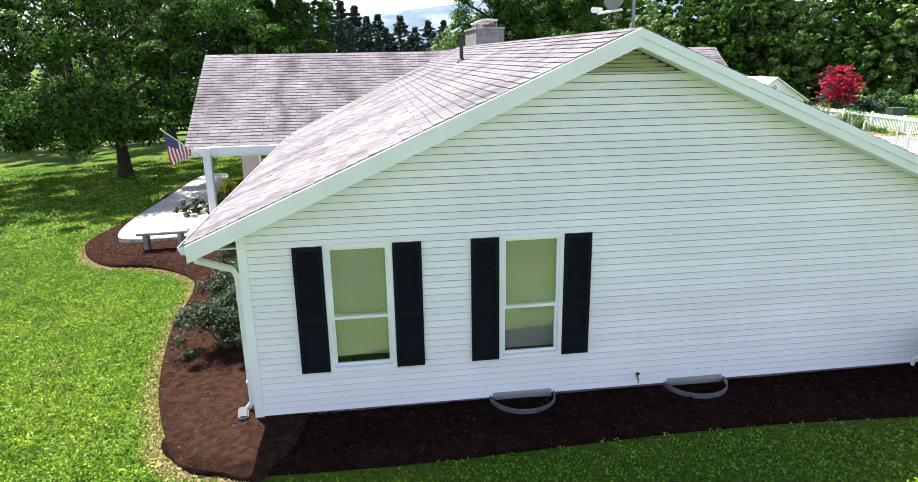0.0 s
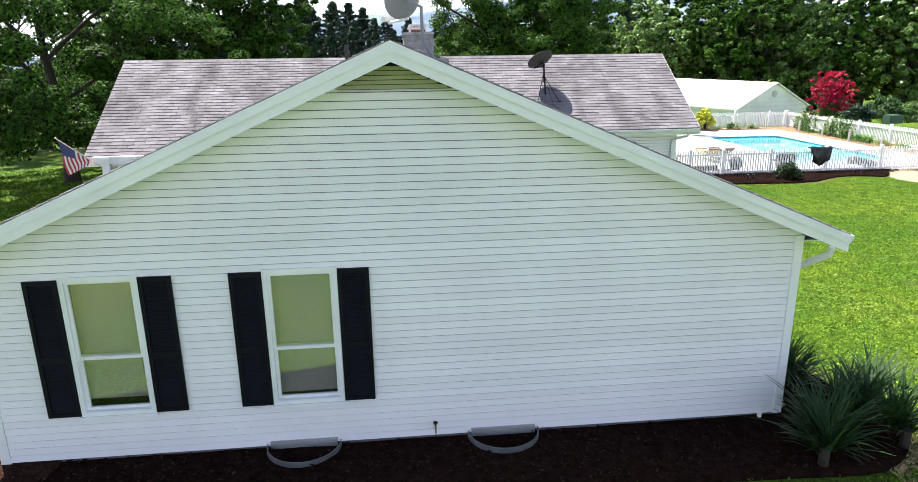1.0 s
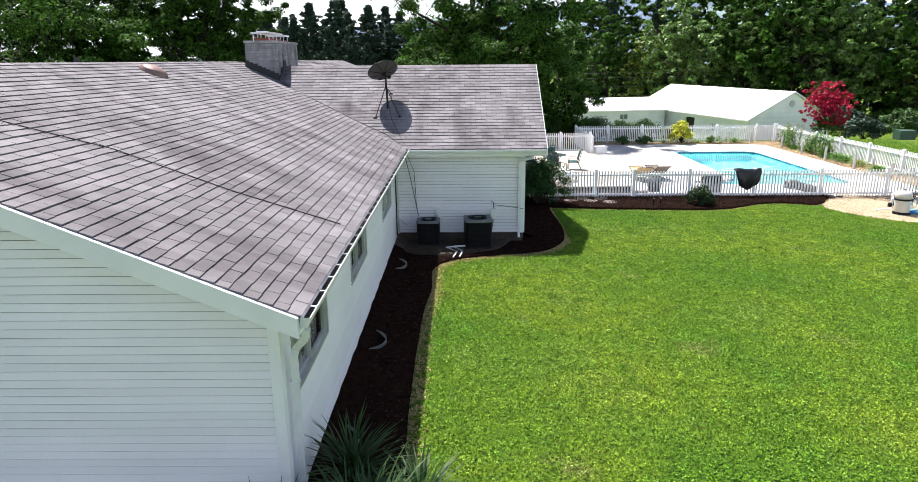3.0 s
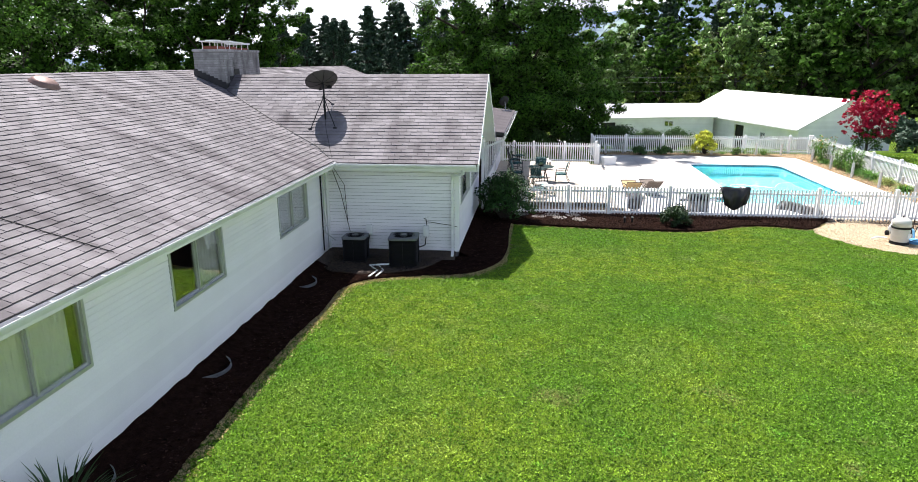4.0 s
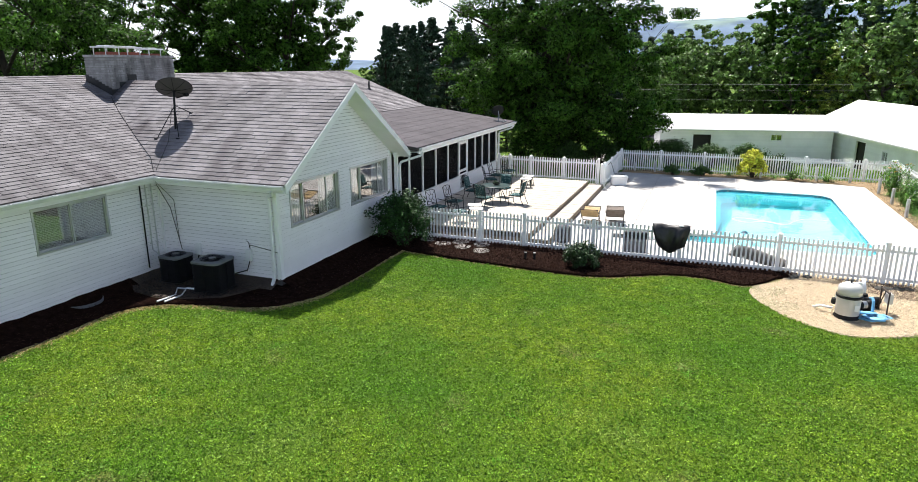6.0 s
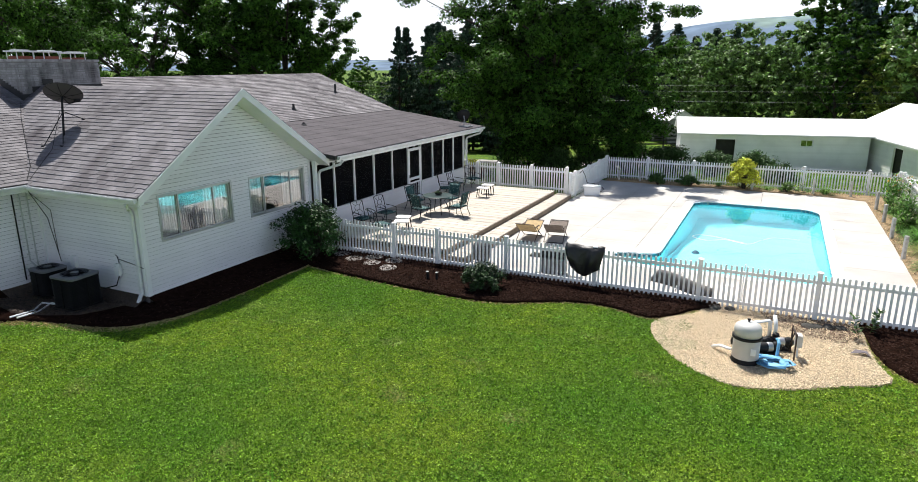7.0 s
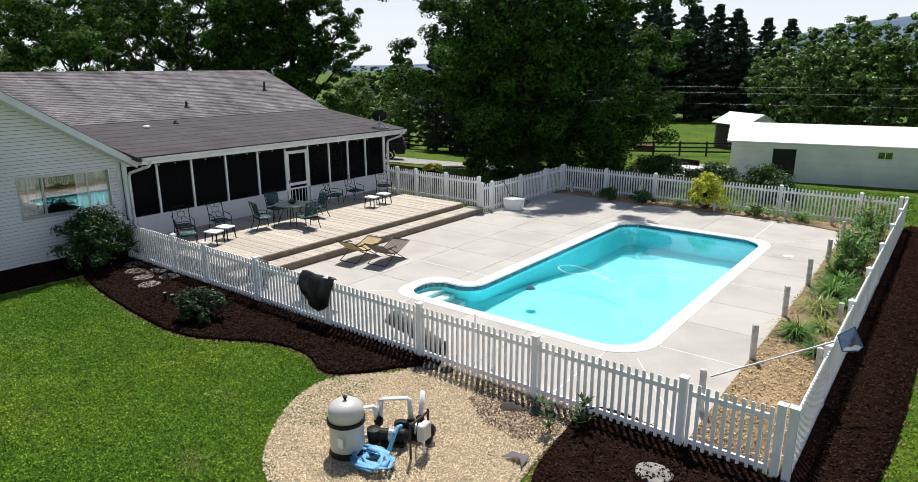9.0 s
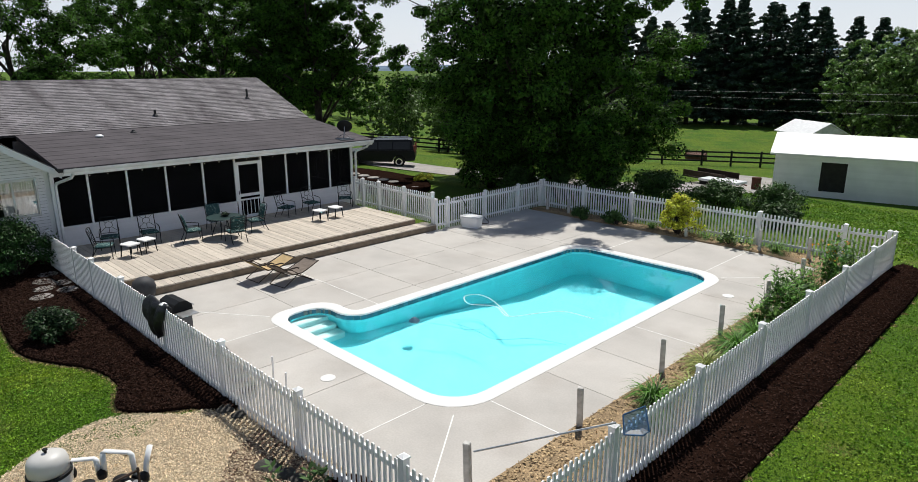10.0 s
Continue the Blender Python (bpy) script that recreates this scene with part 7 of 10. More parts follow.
# ---- front porch, column, walk, bench and flag
porch_front = thing("front_porch", "front porch with white square columns and black railing", "porch", kind="structure")
bm = bmesh.new()
box(bm, -4.75, -1.75, 19.2, 22.6, -0.3, 0.16)
part("porch_floor", bm, CONCRETE, porch_front)
bm = bmesh.new()
for x, y in ((-4.62, 19.2), (-3.2, 22.2)):
    box(bm, x - 0.10, x + 0.10, y - 0.10, y + 0.10, -0.3, 2.32)
    box(bm, x - 0.13, x + 0.13, y - 0.13, y + 0.13, 2.2, 2.32)
    box(bm, x - 0.13, x + 0.13, y - 0.13, y + 0.13, 0.0, 0.12)
part("column", bm, TRIM, porch_front)
bm = bmesh.new()
box(bm, BW + 0.3, E0 + 0.4, 19.12, 19.32, 2.14, 2.34)
part("beam", bm, TRIM, porch_front)
bm = bmesh.new()
bar(bm, (BW + 0.02, 19.25, roof_b(19.25) - 0.012), (BW + 0.02, BR, BZ - 0.012), 0.04, 0.18)
part("rake_board", bm, TRIM, porch_front)
fascia("fascia", (BW + 0.02, 19.27, roof_b(19.25) - 0.02), (E0 + 0.1, 19.27, roof_b(19.25) - 0.02), (0, -1, 0), porch_front)
PINKW = material("cream_wall", (0.62, 0.55, 0.48), 0.7, noise_scale=3, noise_amt=0.08)
bm = bmesh.new()
wall_core(bm, frame_of((0, 22.6, 0), (1, 0, 0), (0, -1, 0)), -4.2, -1.6, 0.1, 2.5, [(-3.75, -3.0, 0.8, 2.1)])
box(bm, -4.34, -4.2, 22.6, 26.4, 0.1, 2.6)
part("front_wall", bm, PINKW, porch_front)
fw = thing("window_8", "white front window with muntins behind the porch", "window", kind="structure")
FG = frame_of((0, 22.6, 0), (1, 0, 0), (0, -1, 0))
bm = bmesh.new()
frame_bars(bm, FG, -3.78, -2.97, 0.77, 2.13, 0.07, -0.08, 0.03)
box(bm, -3.70, -3.05, -0.05, 0.0, 1.42, 1.47, FG)
box(bm, -3.39, -3.36, -0.05, 0.0, 0.84, 2.06, FG)
part("window_frame", bm, TRIM, fw)
pane(FG, -3.72, -3.03, 0.83, 2.07, -0.03, fw)
# dark sheet for the unlit room behind the front window
bm = bmesh.new()
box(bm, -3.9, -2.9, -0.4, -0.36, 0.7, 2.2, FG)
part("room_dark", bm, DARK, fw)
rail = thing("porch_railing", "black wrought-iron porch railing", "railing")
bm = bmesh.new()
tube(bm, [(-4.55, 19.35, 0.75), (-4.55, 20.9, 0.75)], 0.018, 6)
tube(bm, [(-4.55, 19.35, 0.25), (-4.55, 20.9, 0.25)], 0.012, 6)
part("bars", bm, IRON, rail)
for i in range(12):
    bm = bmesh.new()
    tube(bm, [(-4.55, 19.4 + i * 0.13, 0.16), (-4.55, 19.4 + i * 0.13, 0.75)], 0.008, 5)
    part("baluster", bm, IRON, rail)
wk = smooth_loop([(-7.1, 18.6), (-6.6, 18.0), (-5.4, 18.0), (-4.3, 18.4), (-4.2, 19.1), (-4.8, 19.9), (-5.3, 21.2), (-5.7, 24.5), (-6.0, 28.0), (-7.0, 28.0), (-7.2, 24), (-7.3, 20.5)], 5)
bm = bmesh.new()
prism(bm, wk, -0.15, 0.09)
tagged(part("front_walk", bm, CONCRETE), "pale curving concrete front walk", "path", kind="structure")
bn = thing("garden_bench", "grey concrete garden bench on the mulch", "bench", at=(-5.45, 17.15, 0.04), rz=4)
bm = bmesh.new()
box(bm, -0.62, 0.62, -0.19, 0.19, 0.38, 0.45, bevel=0.015)
part("seat", bm, STONE, bn)
for sx in (-0.42, 0.42):
    bm = bmesh.new()
    box(bm, sx - 0.06, sx + 0.06, -0.16, 0.16, 0.0, 0.38, bevel=0.02)
    part("leg", bm, STONE, bn)
flag = thing("flag", "striped flag hanging from an angled pole", "flag")
bm = bmesh.new()
tube(bm, [(-4.70, 19.12, 2.05), (-5.66, 18.85, 2.9)], 0.014, 7)
lathe(bm, [(0.0, 0.0), (0.03, 0.02), (0.03, 0.04), (0.0, 0.06)], 8, pose(-5.66, 18.85, 2.88))
part("pole", bm, DECKWOOD, flag)
FR = material("flag_red", (0.45, 0.05, 0.06), 0.8)
FW = material("flag_white", (0.75, 0.74, 0.72), 0.8)
FB = material("flag_blue", (0.06, 0.07, 0.16), 0.8)


def flag_point(u, v):
    """u from the pole's tip along the pole, v down the cloth."""
    x = -5.62 + u * 0.62
    y = 18.86 + u * 0.17 + 0.06 * math.sin(v * 7 + u * 5) * v
    z = 2.85 - u * 0.55 * (1 - v) - v * (0.95 - 0.25 * u) - u * 0.0
    return (x + 0.10 * v * (1 - u), y, z)


for k in range(13):
    a, b = k / 13, (k + 1) / 13
    V, F = [], []
    for i in range(13):
        v = i / 12
        for u in (a, b):
            p = Vector(flag_point(u, v))
            V += [tuple(p), tuple(p + Vector((0, 0.004, 0)))]
    for i in range(12):
        q = i * 4
        F += [(q, q + 2, q + 6, q + 4), (q + 1, q + 5, q + 7, q + 3)]
    lo_ = 5 if k < 7 else 0
    o = mesh_part("stripe", V, [f for f in F if f[0] // 4 >= lo_], FR if k % 2 == 0 else FW, flag)
V, F = [], []
for i in range(6):
    v = i / 12
    for u in (0.0, 7 / 13):
        p = Vector(flag_point(u, v))
        V += [tuple(p), tuple(p + Vector((0, 0.004, 0)))]
for i in range(5):
    q = i * 4
    F += [(q, q + 2, q + 6, q + 4), (q + 1, q + 5, q + 7, q + 3)]
mesh_part("canton", V, F, FB, flag)

# ---- string lights under the porch beam
sl = thing("string_lights", "string of small clear bulbs along the porch beam", "string lights")
bm = bmesh.new()
tube(bm, [(SX + 0.03, 26.6 + i * 0.5, 2.47 - (0.04 if i % 2 else 0)) for i in range(20)], 0.004, 4)
part("wire", bm, IRON, sl)
BULB = material("clear_bulb", (0.8, 0.75, 0.6), 0.2)
for i in range(19):
    bm = bmesh.new()
    lathe(bm, [(0.008, 0.0), (0.02, -0.02), (0.018, -0.04), (0.0, -0.05)], 6, pose(SX + 0.03, 26.85 + i * 0.5, 2.45))
    part("bulb", bm, BULB, sl)


# ---------------------------------------------------------------- deck furniture
CUSHION = material("green_leaf_cushion", (0.008, 0.055, 0.058), 0.85, noise_scale=9, noise_amt=0.3, second=(0.26, 0.36, 0.33), second_scale=22, second_cut=(0.56, 0.62), bump=0.1)


def cushion(bm, w, d, h, m):
    """A soft pad: rounded block with a domed top."""
    n = 6
    grid = {}
    for s in (0, 1):
        for i in range(n + 1):
            for j in range(n + 1):
                u, v = i / n * 2 - 1, j / n * 2 - 1
                edge = (1 - abs(u) ** 4) * (1 - abs(v) ** 4)
                grid[s, i, j] = bm.verts.new(m @ Vector((u * w, v * d, (h if s else 0) * (0.45 + 0.55 * edge ** 0.5) if s else 0)))
    for s in (0, 1):
        for i in range(n):
            for j in range(n):
                bm.faces.new([grid[s, i, j], grid[s, i + 1, j], grid[s, i + 1, j + 1], grid[s, i, j + 1]])
    for i in range(n):
        for a, b in (((i, 0), (i + 1, 0)), ((i, n), (i + 1, n)), ((0, i), (0, i + 1)), ((n, i), (n, i + 1))):
            bm.faces.new([grid[0, a[0], a[1]], grid[0, b[0], b[1]], grid[1, b[0], b[1]], grid[1, a[0], a[1]]])


CHAIR = (0.92, 0.92, 0.82)


def patio_chair(at, high_cushion, label, group):
    """An iron armchair facing +y, with ring back or a cushioned back."""
    c = thing("patio_chair", label, "chair", group)
    for s in (-1, 1):
        bm = bmesh.new()
        tube(bm, [(s * 0.27, 0.26, 0), (s * 0.275, 0.25, 0.25), (s * 0.275, 0.24, 0.60), (s * 0.28, 0.10, 0.64), (s * 0.275, -0.22, 0.66)], 0.013, 6)
        part("front_leg", bm, IRON, c)
        bm = bmesh.new()
        tube(bm, [(s * 0.25, -0.36, 0), (s * 0.25, -0.25, 0.25), (s * 0.25, -0.22, 0.42), (s * 0.25, -0.30, 0.78), (s * 0.25, -0.36, 1.02)], 0.014, 6)
        part("back_leg", bm, IRON, c)
    bm = bmesh.new()
    tube(bm, [(-0.27, 0.25, 0.40), (0.27, 0.25, 0.40), (0.25, -0.22, 0.40), (-0.25, -0.22, 0.40), (-0.27, 0.25, 0.40)], 0.012, 6)
    for x in (-0.13, 0, 0.13):
        tube(bm, [(x, 0.25, 0.40), (x, -0.22, 0.40)], 0.007, 5)
    part("seat_frame", bm, IRON, c)
    bm = bmesh.new()
    tube(bm, [(-0.25, -0.36, 1.02), (-0.12, -0.375, 1.06), (0.12, -0.375, 1.06), (0.25, -0.36, 1.02)], 0.013, 6)
    tube(bm, [(-0.25, -0.235, 0.50), (0.25, -0.235, 0.50)], 0.010, 6)
    if not high_cushion:
        ring = [(0.11 * math.cos(a), -0.305, 0.78 + 0.11 * math.sin(a)) for a in [2 * math.pi * i / 16 for i in range(17)]]
        tube(bm, ring, 0.009, 5)
        for dx, dz in ((1, 1), (-1, 1), (1, -1), (-1, -1)):
            tube(bm, [(dx * 0.08, -0.305, 0.78 + dz * 0.08), (dx * 0.25, -0.30 - dz * 0.045, 0.78 + dz * 0.24)], 0.008, 5)
        tube(bm, [(0, -0.32, 0.89), (0, -0.37, 1.06)], 0.008, 5)
        tube(bm, [(0, -0.29, 0.67), (0, -0.235, 0.50)], 0.008, 5)
    else:
        for z in (0.6, 0.72, 0.84, 0.95):
            y = -0.235 - (z - 0.5) * 0.24
            tube(bm, [(-0.25, y, z), (0.25, y, z)], 0.008, 5)
    part("back_frame", bm, IRON, c)
    bm = bmesh.new()
    cushion(bm, 0.25, 0.23, 0.07, pose(0, 0.02, 0.41))
    part("seat_cushion", bm, CUSHION, c, "green leaf-patterned cushion", smooth=True)
    if high_cushion:
        bm = bmesh.new()
        cushion(bm, 0.24, 0.26, 0.06, pose(0, -0.255, 0.76, 77, 0, 180) @ pose(0, 0, 0))
        part("back_cushion", bm, CUSHION, c, "green leaf-patterned cushion", smooth=True)
    c.matrix_basis = at
    c.scale = CHAIR
    return c


DZ = 0.371
ring_chair = patio_chair(pose(13.1, 27.4, DZ, 0, 0, -108), False, "black iron ring-back patio chair with green cushion", "chairs along the porch wall")
for x, y, rz in ((13.3, 28.45, -98), (14.06, 26.93, -25), (13.05, 33.25, -60), (12.95, 34.35, -92), (13.1, 35.75, -120)):
    copy_thing(ring_chair, pose(x, y, DZ, 0, 0, rz)).scale = CHAIR
tall_chair = patio_chair(pose(13.2, 30.6, DZ, 0, 0, -95), True, "black iron patio chair with green patterned cushions", "chairs round the patio table")
for x, y, rz in ((14.05, 29.45, -15), (15.05, 30.35, 85), (14.15, 31.5, 170)):
    copy_thing(tall_chair, pose(x, y, DZ, 0, 0, rz)).scale = CHAIR

table = thing("patio_table", "round black metal patio table on the deck", "table", at=(14.2, 30.42, DZ))
table.scale = (0.9, 0.9, 0.86)
bm = bmesh.new()
lathe(bm, [(0.0, 0.715), (0.58, 0.715), (0.60, 0.725), (0.60, 0.735), (0.58, 0.742), (0.0, 0.742)], 32)
part("tabletop", bm, material("dark_green_metal", (0.02, 0.045, 0.045), 0.35, noise_scale=12, noise_amt=0.3), table)
for i in range(4):
    a = math.pi / 4 + i * math.pi / 2
    bm = bmesh.new()
    tube(bm, [(0.48 * math.cos(a), 0.48 * math.sin(a), 0), (0.38 * math.cos(a), 0.38 * math.sin(a), 0.3), (0.28 * math.cos(a), 0.28 * math.sin(a), 0.5), (0.42 * math.cos(a), 0.42 * math.sin(a), 0.715)], 0.016, 6)
    part("leg", bm, IRON, table)
bowl_t = thing("bowl", "dark bowl of greenery on the patio table", "bowl", at=(14.2, 30.46, DZ + 0.639))
bm = bmesh.new()
lathe(bm, [(0.06, 0), (0.13, 0.05), (0.14, 0.08), (0.125, 0.08), (0.11, 0.055), (0.0, 0.03)], 18)
part("dish", bm, IRON, bowl_t)
V, F = leaf_cloud([(0, 0, 0.09)], [0.1], 60, 0.03, np.random.default_rng(2))
o = new("greenery", array_mesh("greenery", V, F, LEAF_BUSH))
o.parent = bowl_t


def stool(x, y, rz):
    s = thing("side_table", "small white plastic side table on the deck", "side table", "small side tables", at=(x, y, DZ), rz=rz)
    s.scale = (0.95, 0.95, 0.86)
    bm = bmesh.new()
    prism(bm, rounded([(-0.24, -0.2), (0.24, -0.2), (0.24, 0.2), (-0.24, 0.2)], [0.07] * 4, 4), 0.40, 0.435)
    part("top", bm, VINYL, s)
    for sx in (-1, 1):
        for sy in (-1, 1):
            bm = bmesh.new()
            tube(bm, [(sx * 0.22, sy * 0.18, 0), (sx * 0.18, sy * 0.15, 0.40)], [0.016, 0.022], 6)
            part("leg", bm, IRON, s)


for x, y, rz in ((14.46, 27.5, 20), (14.22, 28.02, 15), (14.45, 33.75, 10), (14.35, 34.45, 5)):
    stool(x, y, rz)

TAN = material("tan_sling", (0.50, 0.36, 0.18), 0.85, noise_scale=10, noise_amt=0.15)
BRN = material("brown_sling", (0.20, 0.16, 0.13), 0.85, noise_scale=10, noise_amt=0.2)
FRAMEM = material("bronze_tube", (0.05, 0.035, 0.025), 0.4, 0.5)


def lounger(x, y, rz, mat, label):
    """A low folding sling lounger."""
    c = thing("lounge_chair", label, "lounge chair", "folding loungers", at=(x, y, 0.0), rz=rz)
    seat = [(-0.52, 0.60), (-0.30, 0.44), (-0.08, 0.29), (0.22, 0.27), (0.50, 0.36), (0.78, 0.47)]
    V, F = [], []
    for u, z in seat:
        for s in (-1, 1):
            V += [(s * 0.27, u, z - 0.015), (s * 0.27, u, z - 0.027)]
    for i in range(len(seat) - 1):
        q = i * 4
        F += [(q, q + 2, q + 6, q + 4), (q + 1, q + 5, q + 7, q + 3), (q, q + 4, q + 5, q + 1), (q + 2, q + 3, q + 7, q + 6)]
    mesh_part("sling", V, F, mat, c)
    for s in (-1, 1):
        bm = bmesh.new()
        tube(bm, [(s * 0.285, u, z) for u, z in seat], 0.014, 6)
        part("side_tube", bm, FRAMEM, c)
        bm = bmesh.new()
        tube(bm, [(s * 0.30, -0.40, 0.012), (s * 0.30, -0.05, 0.20), (s * 0.30, 0.10, 0.29)], 0.012, 6)
        tube(bm, [(s * 0.30, 0.52, 0.012), (s * 0.30, 0.20, 0.20), (s * 0.30, -0.12, 0.42), (s * 0.30, -0.24, 0.46)], 0.012, 6)
        part("leg", bm, FRAMEM, c)
        bm = bmesh.new()
        tube(bm, [(s * 0.31, -0.34, 0.47), (s * 0.31, 0.02, 0.47), (s * 0.31, 0.10, 0.43)], 0.018, 6)
        part("armrest", bm, FRAMEM, c)
    for u, z in ((-0.40, 0.012), (0.52, 0.012), (-0.52, 0.60), (0.78, 0.47)):
        bm = bmesh.new()
        tube(bm, [(-0.30, u, z), (0.30, u, z)], 0.012, 6)
        part("cross_bar", bm, FRAMEM, c)


lounger(17.85, 29.75, 4, TAN, "folding lounge chair with tan sling")
lounger(18.66, 30.0, 8, BRN, "folding lounge chair with brown sling")

# cooler, hose and cover
cool = thing("cooler", "white plastic cooler box beside the fence", "cooler", at=(17.75, 37.9, 0.0), rz=14)
bm = bmesh.new()
vs = []
for z, k in ((0.0, 0.88), (0.34, 1.0)):
    vs.append([bm.verts.new((x * k, y * k, z)) for x, y in rounded([(-0.36, -0.22), (0.36, -0.22), (0.36, 0.22), (-0.36, 0.22)], [0.06] * 4, 3)])
k = len(vs[0])
for i in range(k):
    bm.faces.new((vs[0][i], vs[0][(i + 1) % k], vs[1][(i + 1) % k], vs[1][i]))
bm.faces.new(vs[0][::-1])
bm.faces.new(vs[1])
part("tub", bm, VINYL, cool)
bm = bmesh.new()
prism(bm, rounded([(-0.38, -0.24), (0.38, -0.24), (0.38, 0.24), (-0.38, 0.24)], [0.06] * 4, 3), 0.345, 0.40)
part("lid", bm, GUTTER, cool)
hs = thing("garden_hose", "dark hose looping from fence to cooler", "hose")
bm = bmesh.new()
tube(bm, [(17.27, 37.6, 0.95), (17.34, 37.75, 1.05), (17.42, 37.9, 0.8), (17.5, 37.95, 0.5), (17.95, 38.2, 0.42), (18.15, 38.35, 0.2), (18.0, 38.5, 0.05), (17.7, 38.45, 0.03)], 0.014, 6)
part("tube", bm, BLACKPL, hs)

# grill, covers and tube behind the fence
grill = thing("gas_grill", "black gas grill standing by the fence", "grill", at=(19.72, 26.62, 0.0), rz=4)
grill.scale = (0.85, 0.85, 0.64)
bm = bmesh.new()
box(bm, -0.36, 0.36, -0.24, 0.24, 0.06, 0.72, bevel=0.02)
part("cabinet", bm, material("grill_grey", (0.10, 0.10, 0.11), 0.45, 0.4, noise_amt=0.15), grill)
bm = bmesh.new()
prof = [(-0.26, 0.74), (-0.27, 0.86), (-0.20, 1.02), (-0.05, 1.10), (0.12, 1.08), (0.25, 0.92), (0.26, 0.74)]
a = [bm.verts.new((-0.38, y, z)) for y, z in prof]
b = [bm.verts.new((0.38, y, z)) for y, z in prof]
for i in range(len(prof)):
    j = (i + 1) % len(prof)
    bm.faces.new((a[i], a[j], b[j], b[i]))
bm.faces.new(a[::-1])
bm.faces.new(b)
part("hood", bm, IRON, grill)
for s in (-1, 1):
    bm = bmesh.new()
    box(bm, min(s * 0.40, s * 0.78), max(s * 0.40, s * 0.78), -0.22, 0.22, 0.72, 0.76, bevel=0.01)
    part("side_shelf", bm, STEEL if s > 0 else IRON, grill)
bm = bmesh.new()
tube(bm, [(-0.3, 0.27, 0.84), (-0.3, 0.33, 0.84), (0.3, 0.33, 0.84), (0.3, 0.27, 0.84)], 0.012, 6)
part("handle", bm, STEEL, grill)
for sx in (-0.3, 0.3):
    bm = bmesh.new()
    lathe(bm, [(0.07, -0.02), (0.08, 0.0), (0.07, 0.02)], 14, pose(sx, 0.0, 0.08, 0, 90))
    part("wheel", bm, BLACKPL, grill)
kg = thing("kettle_grill", "round covered kettle grill behind the fence", "grill", at=(17.55, 26.72, 0.0))
kg.scale = (0.92, 0.92, 0.8)
bm = bmesh.new()
lathe(bm, [(0.22, 0.12), (0.28, 0.32), (0.30, 0.52), (0.26, 0.68), (0.15, 0.78), (0.0, 0.81)], 20)
part("cover", bm, material("charcoal_cover", (0.035, 0.035, 0.04), 0.7, noise_scale=6, noise_amt=0.3), kg, smooth=True)
for i in range(3):
    bm = bmesh.new()
    a_ = i * 2.09
    tube(bm, [(0.26 * math.cos(a_), 0.26 * math.sin(a_), 0), (0.15 * math.cos(a_), 0.15 * math.sin(a_), 0.4)], 0.013, 6)
    part("leg", bm, IRON, kg)

cov = thing("grill_cover", "black vinyl grill cover draped over the fence", "cover")
n, k = 14, 16
V, F = [], []
rr = random.Random(5)
for i in range(n + 1):
    u = i / n
    for j in range(k + 1):
        v = j / k
        x = 20.72 + (u - 0.5) * (0.98 - 0.42 * max(0, v - 0.35)) + 0.05 * (v - 0.3)
        if v < 0.3:
            y, z = FY + 0.10 * (1 - v / 0.3) - 0.04, 1.02 + 0.05 * math.sin(v / 0.3 * math.pi) + 0.02 * math.sin(u * 9)
        else:
            w = (v - 0.3) / 0.7
            y, z = FY - 0.08 - 0.10 * math.sin(w * math.pi) * (0.6 + 0.4 * math.sin(u * 11)) - 0.03 * math.sin(u * 17 + w * 4), 1.02 - w * (0.74 - 0.22 * abs(u - 0.45) * 2)
        V.append((x, y, z))
for i in range(n):
    for j in range(k):
        q = i * (k + 1) + j
        F.append((q, q + k + 1, q + k + 2, q + 1))
COVER = material("black_vinyl", (0.010, 0.010, 0.012), 0.45, noise_scale=8, noise_amt=0.3, bump=0.3, bump_scale=12)
o = mesh_part("cloth", V, F, COVER, cov, smooth=True)
sol = o.modifiers.new("thickness", "SOLIDIFY")
sol.thickness = 0.012
roll = thing("rolled_mat", "rolled dark grey pool mat propped up at one end", "rolled mat", at=(23.02, 26.28, 0.0), rz=-3)
MAT = material("grey_foam_mat", (0.075, 0.070, 0.068), 0.7, noise_scale=9, noise_amt=0.3, bump=0.3, bump_scale=30)
MATEDGE = material("pale_mat_edge", (0.50, 0.49, 0.48), 0.7, noise_scale=9, noise_amt=0.2)
# a wound sheet: a spiral drawn out along a sloping axis
V, F, turns, long = [], [], 34, 12
for i in range(long + 1):
    f = i / long
    ax, az = -0.66 + 1.36 * f, 0.43 - 0.28 * f + 0.02 * math.sin(f * 5)
    for k_ in range(turns + 1):
        th = -0.4 + k_ / turns * 4.4 * math.pi
        rad = (0.155 - 0.045 * k_ / turns) * (1 - 0.05 * f) + 0.006 * math.sin(th * 3 + i)
        V.append((ax + 0.10 * math.sin(th) * (1 - f), rad * math.cos(th) * 0.85, az + rad * math.sin(th)))
for i in range(long):
    for k_ in range(turns):
        q = i * (turns + 1) + k_
        F.append((q, q + turns + 1, q + turns + 2, q + 1))
o = mesh_part("sheet", V, F, MAT, roll, smooth=True)
o.modifiers.new("thickness", "SOLIDIFY").thickness = 0.018
bm = bmesh.new()
rim = [Vector(v) + Vector((-0.006, 0, 0)) for v in V[:18]]
tube(bm, rim, 0.017, 6)
